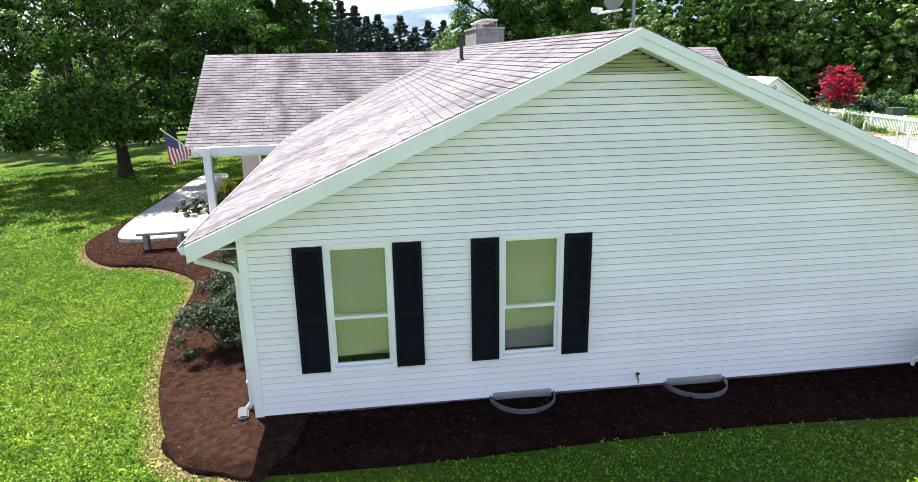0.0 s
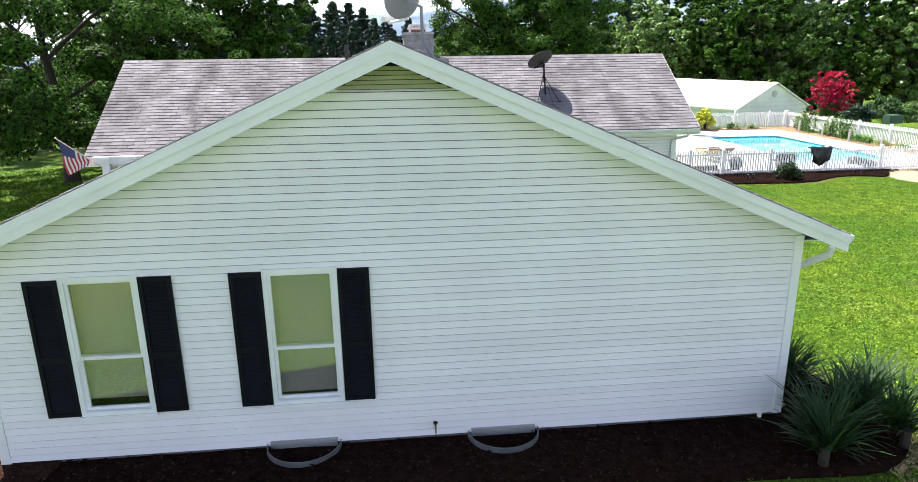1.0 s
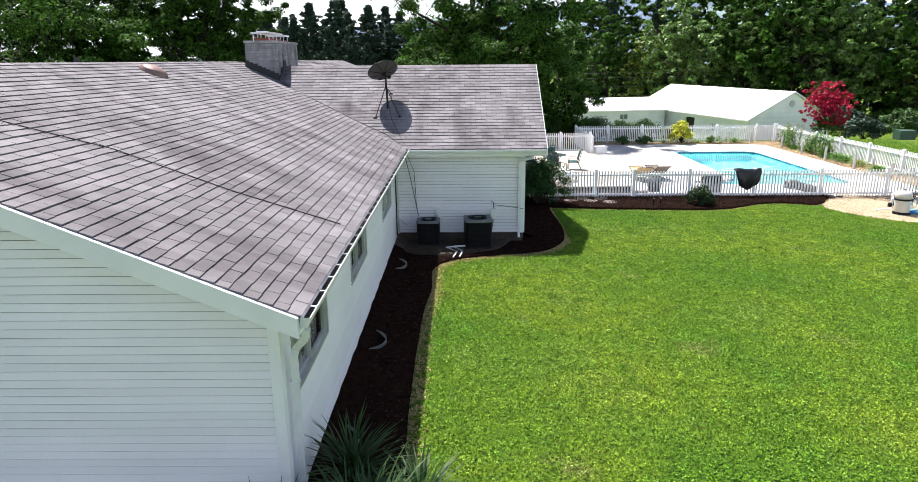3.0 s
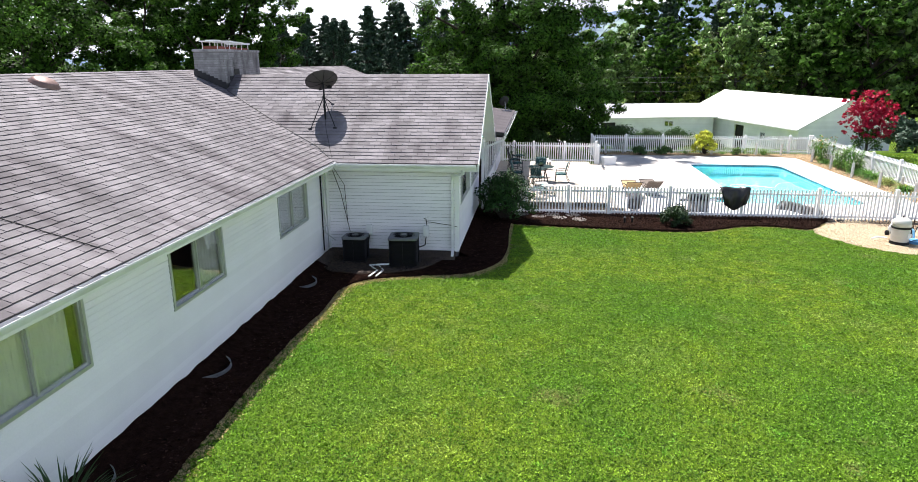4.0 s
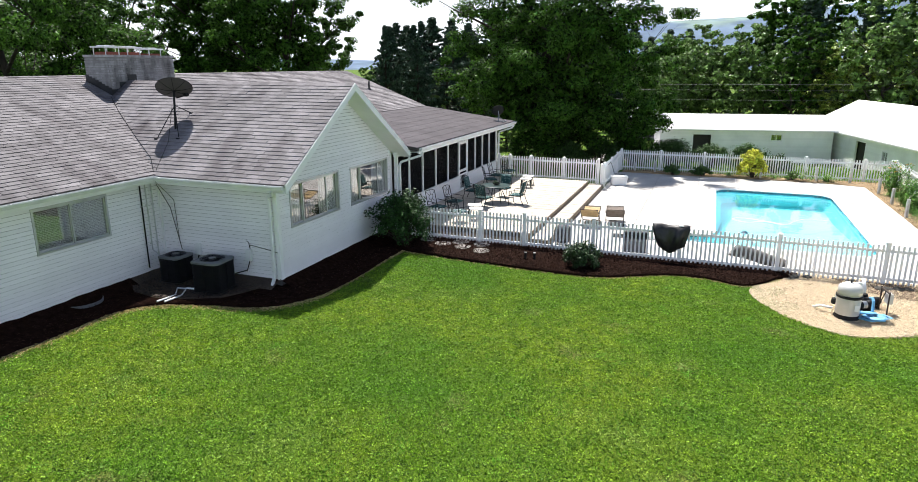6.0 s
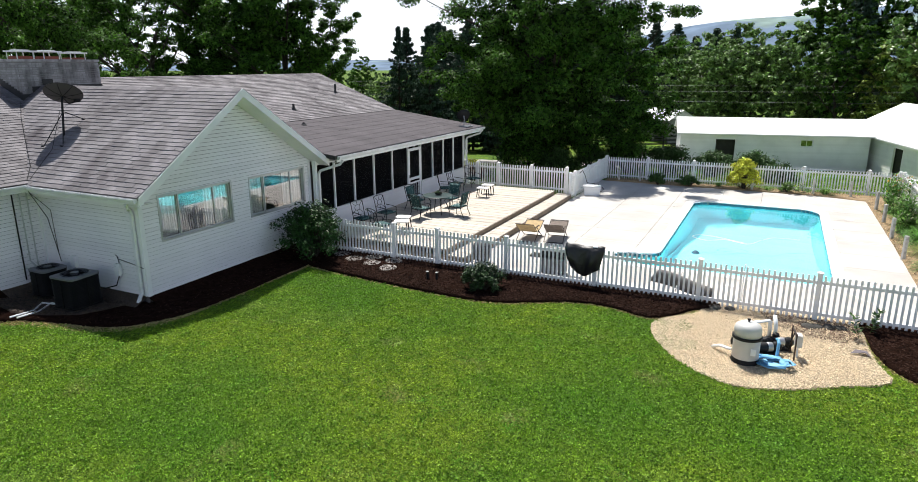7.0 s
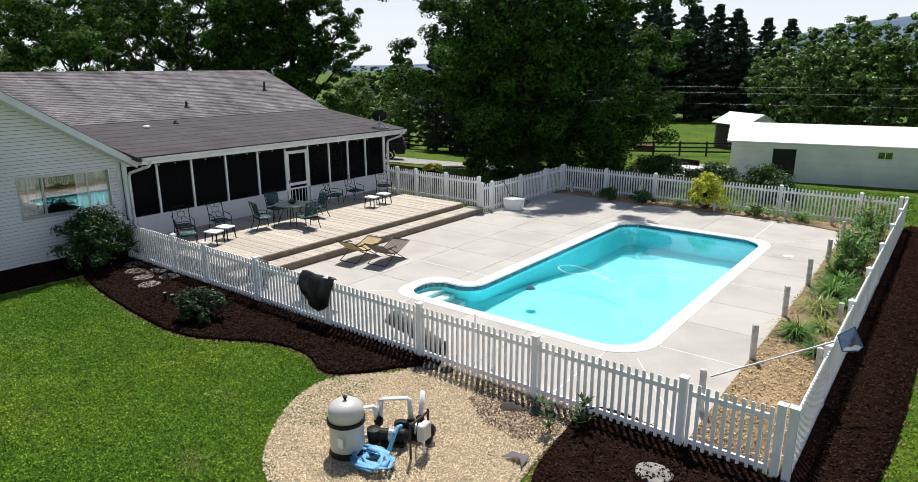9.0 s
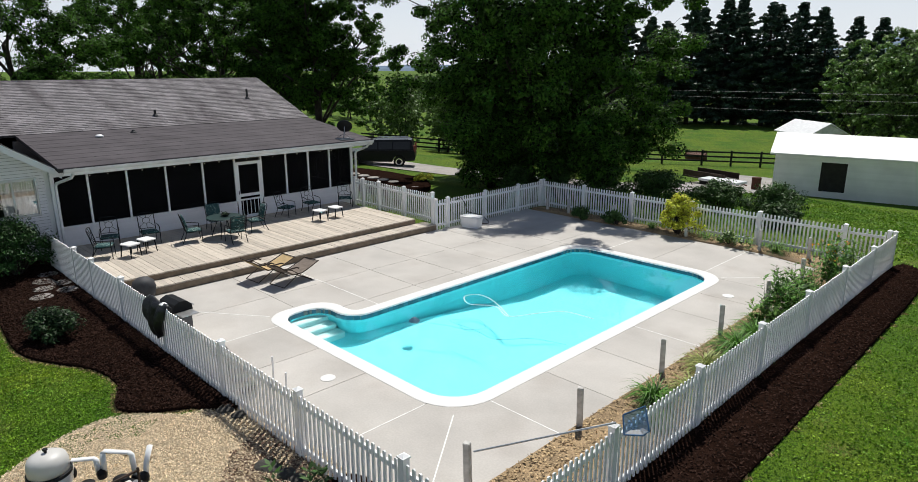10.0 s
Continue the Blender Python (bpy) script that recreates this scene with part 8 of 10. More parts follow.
part("bound_edge", bm, MATEDGE, roll, "pale bound edge")
for x in (-0.42, -0.12):
    bm = bmesh.new()
    tube(bm, [(x, -0.17, 0.0), (x + 0.03, -0.12, 0.30)], 0.016, 6)
    tube(bm, [(x, 0.17, 0.0), (x + 0.03, 0.12, 0.30)], 0.016, 6)
    part("prop", bm, VINYL, roll, "white pipe prop")
for i, x in enumerate((24.35, 24.75)):
    rod = thing("pool_pole", "thin white pole standing by the fence", "pole", "white poles", at=(x, 26.35, 0.0))
    bm = bmesh.new()
    tube(bm, [(0, 0, 0), (0.02, 0.01, 0.95 - i * 0.15)], 0.016, 7)
    part("rod", bm, VINYL, rod)
skm = thing("skimmer_lid", "round white skimmer lid set in concrete", "skimmer lid", "skimmer lids", at=(24.05, 27.6, 0.0))
bm = bmesh.new()
lathe(bm, [(0.14, -0.01), (0.14, 0.008), (0.12, 0.012), (0, 0.012)], 20)
part("lid", bm, COPING, skm)
copy_thing(skm, pose(27.35, 37.2, 0.0))

# pool cleaner and hoses
def smooth_path(points):
    """An open smooth curve through 2D points."""
    return smooth_loop([points[0]] + list(points) + [points[-1]], 6)[6:-12]


HOSEW = material("white_hose", (0.75, 0.82, 0.82), 0.5)
cl = thing("pool_cleaner", "pool vacuum head with floating white hose", "pool cleaner")
bm = bmesh.new()
tube(bm, [(x, y, -0.105) for x, y in smooth_path([(24.18, 32.5), (23.29, 32.98), (22.72, 33.07), (22.53, 32.72), (22.99, 32.41), (23.56, 32.74), (24.21, 32.46), (24.57, 33.1), (24.97, 33.65), (25.8, 33.74)])], 0.017, 6)
part("hose", bm, HOSEW, cl)
bm = bmesh.new()
lathe(bm, [(0.12, 0.0), (0.13, 0.05), (0.08, 0.10), (0.04, 0.13)], 14, pose(22.85, 30.75, -0.16))
part("head", bm, material("blue_grey_plastic", (0.05, 0.12, 0.18), 0.5), cl)
bm = bmesh.new()
tube(bm, [(x, y, -0.15) for x, y in smooth_path([(22.85, 30.75), (23.54, 31.1), (24.03, 31.24), (24.27, 31.6), (23.8, 31.85), (23.41, 31.35), (24.16, 31.36), (24.86, 31.31), (25.39, 31.9), (26.2, 32.18)])], 0.008, 5)
part("cord", bm, material("dark_cord", (0.08, 0.30, 0.36), 0.6), cl)

# net on its pole over the corner of the fence
net = thing("pool_net", "blue pool skimmer net on a long pole over the fence", "pool net")
bm = bmesh.new()
tube(bm, [(28.25, 27.1, 0.62), (29.66, 28.25, 1.16)], 0.014, 7)
part("pole", bm, ALU, net)
NB = material("blue_net", (0.03, 0.10, 0.22), 0.6, noise_scale=60, noise_amt=0.3)
cN = Vector((29.72, 28.3, 1.16))
ex, ey = Vector((0.70, 0.57, 0.10)).normalized(), Vector((0.30, -0.55, -0.78)).normalized()
loop = [cN + ex * a + ey * b for a, b in ((0.0, -0.10), (0.27, -0.20), (0.34, 0.12), (0.27, 0.17), (0.03, 0.15))]
bm = bmesh.new()
tube(bm, loop + [loop[0]], 0.012, 6)
part("rim", bm, NB, net)
V = [tuple(p) for p in loop] + [tuple(sum(loop, Vector()) / 5 + ex.cross(ey) * 0.06)]
NETM = glass_material("blue_netting", (0.25, 0.45, 0.75), 0.75, 0.6)
mesh_part("mesh_bag", V, [(i, (i + 1) % 5, 5) for i in range(5)], NETM, net)

# ---------------------------------------------------------------- pool pump and filter
flt = thing("pool_filter", "beige pool filter tank with black clamp band", "pool filter", at=(24.62, 23.02, 0.03))
flt.scale = (0.88, 0.88, 0.84)
BEIGE = material("beige_tank", (0.58, 0.565, 0.54), 0.45, noise_scale=3, noise_amt=0.06)
bm = bmesh.new()
lathe(bm, [(0.24, 0.0), (0.26, 0.08), (0.27, 0.10), (0.27, 0.52), (0.27, 0.56)], 28)
part("tank", bm, BEIGE, flt, smooth=True)
bm = bmesh.new()
lathe(bm, [(0.288, 0.54), (0.30, 0.55), (0.30, 0.60), (0.288, 0.61)], 28)
part("clamp_band", bm, BLACKPL, flt)
bm = bmesh.new()
lathe(bm, [(0.275, 0.60), (0.275, 0.76), (0.25, 0.84), (0.16, 0.90), (0.05, 0.92), (0.0, 0.92)], 28)
part("dome", bm, BEIGE, flt, smooth=True)
bm = bmesh.new()
lathe(bm, [(0.02, 0.91), (0.02, 0.95), (0.035, 0.96), (0.035, 0.985), (0.0, 0.99)], 12)
part("gauge", bm, BLACKPL, flt)
bm = bmesh.new()
lathe(bm, [(0.28, -0.02), (0.29, 0.0), (0.27, 0.09), (0.24, 0.1)], 24)
part("foot", bm, BLACKPL, flt)
bm = bmesh.new()
box(bm, 0.10, 0.20, -0.285, -0.265, 0.25, 0.40)
part("label_plate", bm, TRIM, flt, "white label plate with dark bars")
pl = thing("pool_plumbing", "white plastic pipes joining pump and filter", "plumbing")
pl.scale = (1, 1, 0.68)
for pts in ([(24.44, 23.28, 0.30), (24.44, 23.30, 0.66), (24.46, 23.32, 0.70), (24.62, 23.54, 0.70), (24.64, 23.56, 0.66), (24.64, 23.57, 0.40)],
            [(24.67, 23.63, 0.40), (24.68, 23.64, 0.80), (24.70, 23.66, 0.84), (24.97, 23.88, 0.84), (24.99, 23.90, 0.80), (25.00, 23.92, 0.25)],
            [(25.10, 24.00, 0.20), (25.10, 24.04, 0.62), (25.06, 24.12, 0.90)],
            [(24.60, 23.25, 0.15), (24.75, 23.50, 0.15), (24.95, 23.85, 0.18)], [(24.35, 23.15, 0.22), (24.15, 23.28, 0.20), (24.02, 23.36, 0.08)]):
    bm = bmesh.new()
    tube(bm, pts, 0.037, 10)
    part("pipe", bm, TRIM, pl, smooth=True)
for p in ((24.66, 23.60, 0.36), (25.00, 23.92, 0.26), (25.12, 23.98, 0.34), (24.40, 23.30, 0.40)):
    bm = bmesh.new()
    lathe(bm, [(0.06, -0.10), (0.07, 0.0), (0.055, 0.08), (0.02, 0.11)], 12, pose(*p))
    part("valve", bm, BLACKPL, pl, "black valve body")
for i, (x, y, rz) in enumerate(((25.02, 23.52, 30), (25.22, 23.86, 25))):
    pm = thing("pool_pump", "black electric pool pump on gravel", "pump", "pool pumps", at=(x, y, 0.15), rz=rz)
    bm = bmesh.new()
    lathe(bm, [(0.0, -0.24), (0.08, -0.23), (0.09, -0.17), (0.09, 0.08), (0.10, 0.10), (0.10, 0.17), (0.06, 0.22), (0.0, 0.22)], 16, pose(0, 0, 0.02, 0, 90, 0))
    part("motor", bm, BLACKPL, pm)
    bm = bmesh.new()
    lathe(bm, [(0.092, -0.06), (0.094, -0.05), (0.094, 0.03), (0.092, 0.04)], 16, pose(0, 0, 0.02, 0, 90, 0))
    part("name_plate", bm, STEEL, pm, "silver plate band")
    bm = bmesh.new()
    box(bm, -0.17, 0.17, -0.08, 0.08, -0.14, -0.07)
    part("base", bm, BLACKPL, pm)
    bm = bmesh.new()
    lathe(bm, [(0.08, -0.1), (0.10, 0.05), (0.10, 0.10), (0.0, 0.12)], 14, pose(-0.28, 0, 0))
    part("strainer", bm, BLACKPL, pm)
BLUE = material("blue_lay_flat_hose", (0.16, 0.42, 0.66), 0.55, noise_scale=8, noise_amt=0.12)
bh = thing("backwash_hose", "flat blue backwash hose heaped on the gravel", "hose", at=(25.12, 23.02, 0.04))
bh.scale = (0.72, 0.72, 0.7)
bm = bmesh.new()
rr = random.Random(9)
pts, a = [], 0.0
for i in range(64):
    a += rr.uniform(0.5, 1.1)
    r_ = 0.30 + 0.13 * math.sin(i * 0.7) + rr.uniform(-0.05, 0.05)
    pts.append(Vector((r_ * math.cos(a) * 1.15, r_ * math.sin(a) * 0.85, 0.02 + 0.10 * abs(math.sin(i * 0.43)))))
V, F = [], []
for i, p in enumerate(pts):
    d = (pts[min(i + 1, 63)] - pts[max(i - 1, 0)]).normalized()
    s = Vector((-d.y, d.x, 0.9 * math.sin(i * 1.3))).normalized() * 0.05
    V += [tuple(p - s), tuple(p + s), tuple(p + s - Vector((0, 0, 0.006))), tuple(p - s - Vector((0, 0, 0.006)))]
for i in range(63):
    q = i * 4
    F += [(q, q + 4, q + 5, q + 1), (q + 3, q + 2, q + 6, q + 7), (q, q + 3, q + 7, q + 4), (q + 1, q + 5, q + 6, q + 2)]
mesh_part("hose", V, F, BLUE, bh, smooth=True)
bm = bmesh.new()
tube(bm, [(0.02, 0.75, 0.42), (0.05, 0.62, 0.46), (0.07, 0.52, 0.40), (0.05, 0.36, 0.06)], 0.042, 8)
part("riser", bm, BLUE, bh)
cb = thing("control_box", "beige timer box on a dark wooden frame", "electrical box", at=(25.42, 23.62, 0.0), rz=98)
cb.scale = (0.8, 0.9, 0.85)
DARKW = material("dark_wood", (0.05, 0.03, 0.02), 0.8, noise_amt=0.3)
for sx in (-0.28, 0.28):
    bm = bmesh.new()
    box(bm, sx - 0.014, sx + 0.014, -0.014, 0.014, -0.1, 0.66)
    part("stake", bm, DARKW, cb)
bm = bmesh.new()
box(bm, -0.30, 0.30, -0.014, 0.014, 0.60, 0.63)
part("crossbar", bm, DARKW, cb)
bm = bmesh.new()
box(bm, -0.14, 0.12, -0.15, -0.03, 0.28, 0.56, bevel=0.012)
part("box", bm, BEIGE, cb)
bm = bmesh.new()
tube(bm, [(-0.02, -0.09, 0.30), (-0.02, -0.09, 0.0)], 0.02, 7)
part("conduit", bm, GUTTER, cb)
cable([(25.42, 23.6, 0.5), (25.38, 23.62, 0.35), (25.32, 23.66, 0.12), (25.24, 23.8, 0.16)], 0.012, "black cable from timer box to pump")
for i, (x, y, s) in enumerate(((25.72, 25.38, 0.15), (25.92, 25.46, 0.13), (26.12, 25.5, 0.14), (26.34, 25.58, 0.12), (23.85, 25.75, 0.16), (24.15, 25.78, 0.12))):
    rk = thing("rock", "dark mossy rock beside the fence", "rock", "rocks by the fence", at=(x, y, 0.0))
    bm = bmesh.new()
    bmesh.ops.create_icosphere(bm, subdivisions=2, radius=s)
    for v in bm.verts:
        v.co *= 1 + 0.35 * noise.noise(v.co * 4 + Vector((i, 0, 0)))
        v.co.z = v.co.z * 0.4 + 0.02
    part("stone", bm, material("dark_rock", (0.05, 0.047, 0.04), 0.9, noise_scale=8, noise_amt=0.3, bump=0.5, bump_scale=20) if i == 0 else bpy.data.materials["dark_rock"], rk)
rag = thing("rag", "small grey rag dropped on the gravel", "rag", at=(26.6, 24.25, 0.06), rz=30)
V = [(-0.2, 0.0, 0.0), (-0.05, 0.08, 0.04), (0.18, 0.06, 0.0), (0.05, -0.05, 0.03), (0.08, -0.2, 0.0)]
o = mesh_part("cloth", V, [(0, 3, 1), (1, 3, 2), (3, 4, 2)], material("grey_cloth", (0.16, 0.14, 0.15), 0.9, noise_amt=0.2), rag)
o.modifiers.new("thickness", "SOLIDIFY").thickness = 0.01

# weathered posts in the planting strips
GREYW = material("weathered_post", (0.54, 0.52, 0.49), 0.9, noise_scale=9, noise_amt=0.25, bump=0.5, bump_scale=40)
for x, y, h in ((28.15, 27.1, 0.72), (28.32, 29.45, 0.72), (28.3, 32.1, 0.72), (28.3, 34.6, 0.72), (28.35, 37.0, 0.7), (28.35, 39.3, 0.75), (26.3, 41.85, 0.7), (23.9, 41.85, 0.6), (21.1, 41.85, 0.7), (19.0, 42.0, 0.6), (27.7, 41.9, 0.7), (18.0, 42.0, 0.5), (29.35, 29.6, 0.5), (29.3, 32.3, 0.5)):
    p = thing("post", "weathered grey wooden post in the planting strip", "post", "weathered posts", at=(x, y, 0.0), rz=(x * 37) % 30)
    bm = bmesh.new()
    box(bm, -0.047, 0.047, -0.047, 0.047, -0.2, h, pose(0, 0, 0, 1.5, -1, 0), bevel=0.008)
    part("stake", bm, GREYW, p)

# stepping stones, path lights
def stone_disc(x, y, r, rz, label, grp):
    s = thing("stepping_stone", label, "stepping stone", grp, at=(x, y, 0.035), rz=rz)
    loop = [(r * (1 + 0.03 * math.sin(3 * a + rz) + 0.02 * math.sin(5 * a)) * math.cos(a), r * 0.95 * (1 + 0.02 * math.cos(2 * a + rz)) * math.sin(a)) for a in [2 * math.pi * i / 18 for i in range(18)]]
    bm = bmesh.new()
    a = [bm.verts.new((x_, y_, -0.03)) for x_, y_ in loop]
    b = [bm.verts.new((x_, y_, 0.02)) for x_, y_ in loop]
    c = [bm.verts.new((x_ * 0.92, y_ * 0.92, 0.032)) for x_, y_ in loop]
    k = len(loop)
    for A_, B_ in ((a, b), (b, c)):
        for i in range(k):
            bm.faces.new((A_[i], A_[(i + 1) % k], B_[(i + 1) % k], B_[i]))
    bm.faces.new(c)
    part("slab", bm, STONE, s)


for i, (x, y) in enumerate(((13.55, 25.6), (14.15, 25.35), (14.85, 25.2), (15.5, 25.0), (15.3, 25.62), (14.6, 25.68))):
    stone_disc(x, y, 0.27, i * 40, "round pale stepping stone set in dark mulch", "stepping stones by the gate")
for i, (x, y) in enumerate(((28.2, 25.05), (29.1, 25.15), (29.75, 25.7))):
    stone_disc(x, y, 0.25, i * 50, "oval pale stepping stone at the corner gate", "stepping stones at the corner")
for x, y in ((16.95, 24.62), (17.2, 24.65)):
    pl_ = thing("path_light", "small dark path light stake in mulch", "path light", "path lights", at=(x, y, 0.0))
    bm = bmesh.new()
    lathe(bm, [(0.012, -0.1), (0.012, 0.02), (0.035, 0.04), (0.035, 0.22), (0.045, 0.225), (0.045, 0.24), (0.0, 0.25)], 12)
    part("stake", bm, BLACKPL, pl_)
    bm = bmesh.new()
    lathe(bm, [(0.04, 0.252), (0.04, 0.262), (0.0, 0.265)], 12)
    part("cap", bm, STEEL, pl_)


# ---------------------------------------------------------------- plants
def shrub(x, y, rx, ry, h, leaves, size, mat, label, seed, name="shrub", cat="shrub", lumps=26, squash=0.8, z=None, grp=""):
    """A bush: stems and many small leaves in uneven clumps over a dome."""
    r = np.random.default_rng(seed)
    rr = random.Random(seed)
    s = thing(name, label, cat, grp, at=(x, y, terrain(x, y) if z is None else z))
    bm = bmesh.new()
    C, R = [], []
    for i in range(lumps):
        a, e = rr.uniform(0, 6.28), rr.uniform(0.0, 1.0) ** 0.7
        k = rr.uniform(0.5, 1.0) * (1 + 0.14 * math.sin(a * 3 + seed) * math.cos(e * 2))
        p = (rx * k * math.cos(a) * math.cos(e * 1.45), ry * k * math.sin(a) * math.cos(e * 1.45), h * (0.16 + 0.72 * math.sin(e * 1.45) * k))
        C.append(p)
        R.append(min(rx, h) * rr.uniform(0.13, 0.34))
        if i % 2 == 0:
            tube(bm, [(p[0] * 0.08, p[1] * 0.08, -0.05), (p[0] * 0.5, p[1] * 0.5, p[2] * 0.6), p], [0.018, 0.012, 0.005], 5, False)
    part("stem", bm, BARK, s)
    V, F = leaf_cloud(C, R, max(1, leaves // lumps), size, r, squash)
    V[:, 2] = np.maximum(V[:, 2], 0.01)
    o = new("foliage", array_mesh("foliage", V, F, mat))
    o.parent = s
    return s


def blades(n, length, width, lean, r, base=0.06, arch=0.6):
    """Long arching leaves from one crown."""
    V, F = [], []
    for i in range(n):
        a = r.uniform(0, 6.283)
        l = length * r.uniform(0.65, 1.1)
        t = lean * r.uniform(0.2, 1.0)
        b = (base * r.uniform(-1, 1), base * r.uniform(-1, 1), 0)
        side = (-math.sin(a) * width, math.cos(a) * width, 0)
        q = len(V)
        for k in range(5):
            f = k / 4
            th = t + arch * f * f
            rad, zz = l * f * math.sin(min(th, 1.5)), l * f * math.cos(min(th, 1.9))
            w = (1 - f) ** 0.6 * (0.75 + 0.5 * min(f * 3, 1))
            p = (b[0] + rad * math.cos(a), b[1] + rad * math.sin(a), max(0.01, zz))
            V += [(p[0] - side[0] * w, p[1] - side[1] * w, p[2]), (p[0] + side[0] * w, p[1] + side[1] * w, p[2])]
        for k in range(4):
            F.append((q + 2 * k, q + 2 * k + 1, q + 2 * k + 3, q + 2 * k + 2))
    return V, F


def clump(x, y, n, length, width, lean, mat, label, seed, name="grass_clump", cat="plant", arch=0.8, grp="", z=0.04):
    s = thing(name, label, cat, grp, at=(x, y, terrain(x, y) + z))
    V, F = blades(n, length, width, lean, random.Random(seed), 0.08, arch)
    mesh_part("foliage", V, F, mat, s)
    return s


# yuccas at the south-east corner: several rosettes each
for i, (x, y, L) in enumerate(((8.55, 7.35, 0.95), (9.15, 7.75, 0.95), (9.45, 7.2, 0.9), (8.95, 8.75, 0.85), (8.2, 6.95, 0.75), (9.6, 8.15, 0.7))):
    yq = thing("yucca", "spiky green yucca with stiff sword leaves in mulch", "yucca", "yuccas at the corner", at=(x, y, 0.05))
    for k in range(3):
        rr = random.Random(40 + i * 3 + k)
        V, F = blades(46, L, 0.017, 1.15, rr, 0.05, 0.18)
        ox, oy, oz = rr.uniform(-0.2, 0.2), rr.uniform(-0.2, 0.2), rr.uniform(0.05, 0.25)
        for q in range(0, len(V), 10):
            mesh_part("leaf", [(a + ox, b + oy, c + oz) for a, b, c in V[q:q + 10]], F[:4], LEAF_YUCCA, yq)
    bm = bmesh.new()
    tube(bm, [(0, 0, -0.1), (0, 0, 0.25)], 0.06, 7)
    part("stem", bm, BARK, yq)

LEAF_JUN = leaf_material("blue_green_leaf", (0.024, 0.050, 0.017), amount=0.8, glow=0.06)
LEAF_NAND = leaf_material("feathery_leaf", (0.023, 0.064, 0.014), amount=0.8, glow=0.1)
for i, (x, y, rx, ry, h) in enumerate(((-2.55, 10.5, 0.90, 1.05, 1.10), (-2.5, 12.2, 0.85, 1.05, 1.20), (-2.5, 13.9, 0.85, 1.0, 1.25), (-2.55, 15.6, 0.8, 1.0, 1.25))):
    shrub(x, y, rx, ry, h, 11000, 0.024, LEAF_JUN, "low dense evergreen shrub along the house wall", 60 + i, lumps=46, z=0.04, grp="evergreens along the wall")
shrub(-5.7, 21.0, 0.7, 0.8, 0.5, 2400, 0.035, LEAF_JUN, "low spreading evergreen beside the front walk", 70, z=0.04)
shrub(-4.9, 22.9, 0.4, 0.5, 0.9, 1600, 0.045, LEAF_YELLOW, "yellow-green bush at the front porch", 71, z=0.04)
shrub(12.95, 25.0, 1.05, 0.95, 1.75, 11000, 0.042, LEAF_NAND, "feathery green bush at the porch corner", 72, lumps=120, z=0.03)
shrub(18.55, 24.5, 0.66, 0.6, 0.72, 4200, 0.036, LEAF_JUN, "rounded grey-green bush in dark mulch", 73, lumps=70, z=0.03)
# north strip
shrub(19.9, 41.6, 0.50, 0.35, 0.50, 1500, 0.05, LEAF_BUSH, "small green bush at the concrete edge", 74, z=0.02)
shrub(21.3, 41.75, 0.60, 0.4, 0.55, 1900, 0.05, LEAF_BUSH, "low green flowering bush by the fence", 75, z=0.02)
shrub(23.55, 42.0, 0.74, 0.62, 1.5, 7000, 0.055, LEAF_YELLOW, "golden yellow variegated bush at the fence", 76, lumps=80, z=0.02)
shrub(25.3, 41.9, 0.38, 0.32, 0.45, 900, 0.05, LEAF_LIGHT, "small light green bush in gravel", 77, z=0.02)
clump(24.5, 42.0, 60, 0.45, 0.010, 1.0, LEAF_BED, "tuft of green strap leaves in gravel", 78)
clump(22.5, 42.1, 60, 0.4, 0.010, 1.0, LEAF_BED, "tuft of green strap leaves in gravel", 79)
clump(26.75, 41.95, 120, 0.62, 0.012, 1.0, LEAF_BED, "arching clump of green strap leaves", 80)
# east strip
LILY = leaf_material("strap_leaf", (0.075, 0.18, 0.025), amount=0.8, glow=0.15)
VARIEG = leaf_material("variegated_leaf", (0.26, 0.30, 0.09), glow=0.2)
for i, (x, y, n, L, m) in enumerate(((28.75, 31.0, 240, 0.58, LILY), (29.05, 31.7, 170, 0.5, VARIEG), (28.85, 32.75, 240, 0.6, VARIEG), (28.95, 33.9, 280, 0.72, LILY), (29.0, 34.7, 260, 0.72, LILY), (28.75, 35.4, 180, 0.55, LILY), (29.2, 30.3, 120, 0.42, LILY), (29.0, 37.9, 200, 0.6, LILY), (29.2, 33.2, 160, 0.5, LILY), (28.8, 38.8, 160, 0.5, LILY))):
    clump(x, y, n, L, 0.011, 1.05, m, "clump of arching strap leaves in tan gravel" if m is LILY else "yellow-edged clump of arching strap leaves", 90 + i)


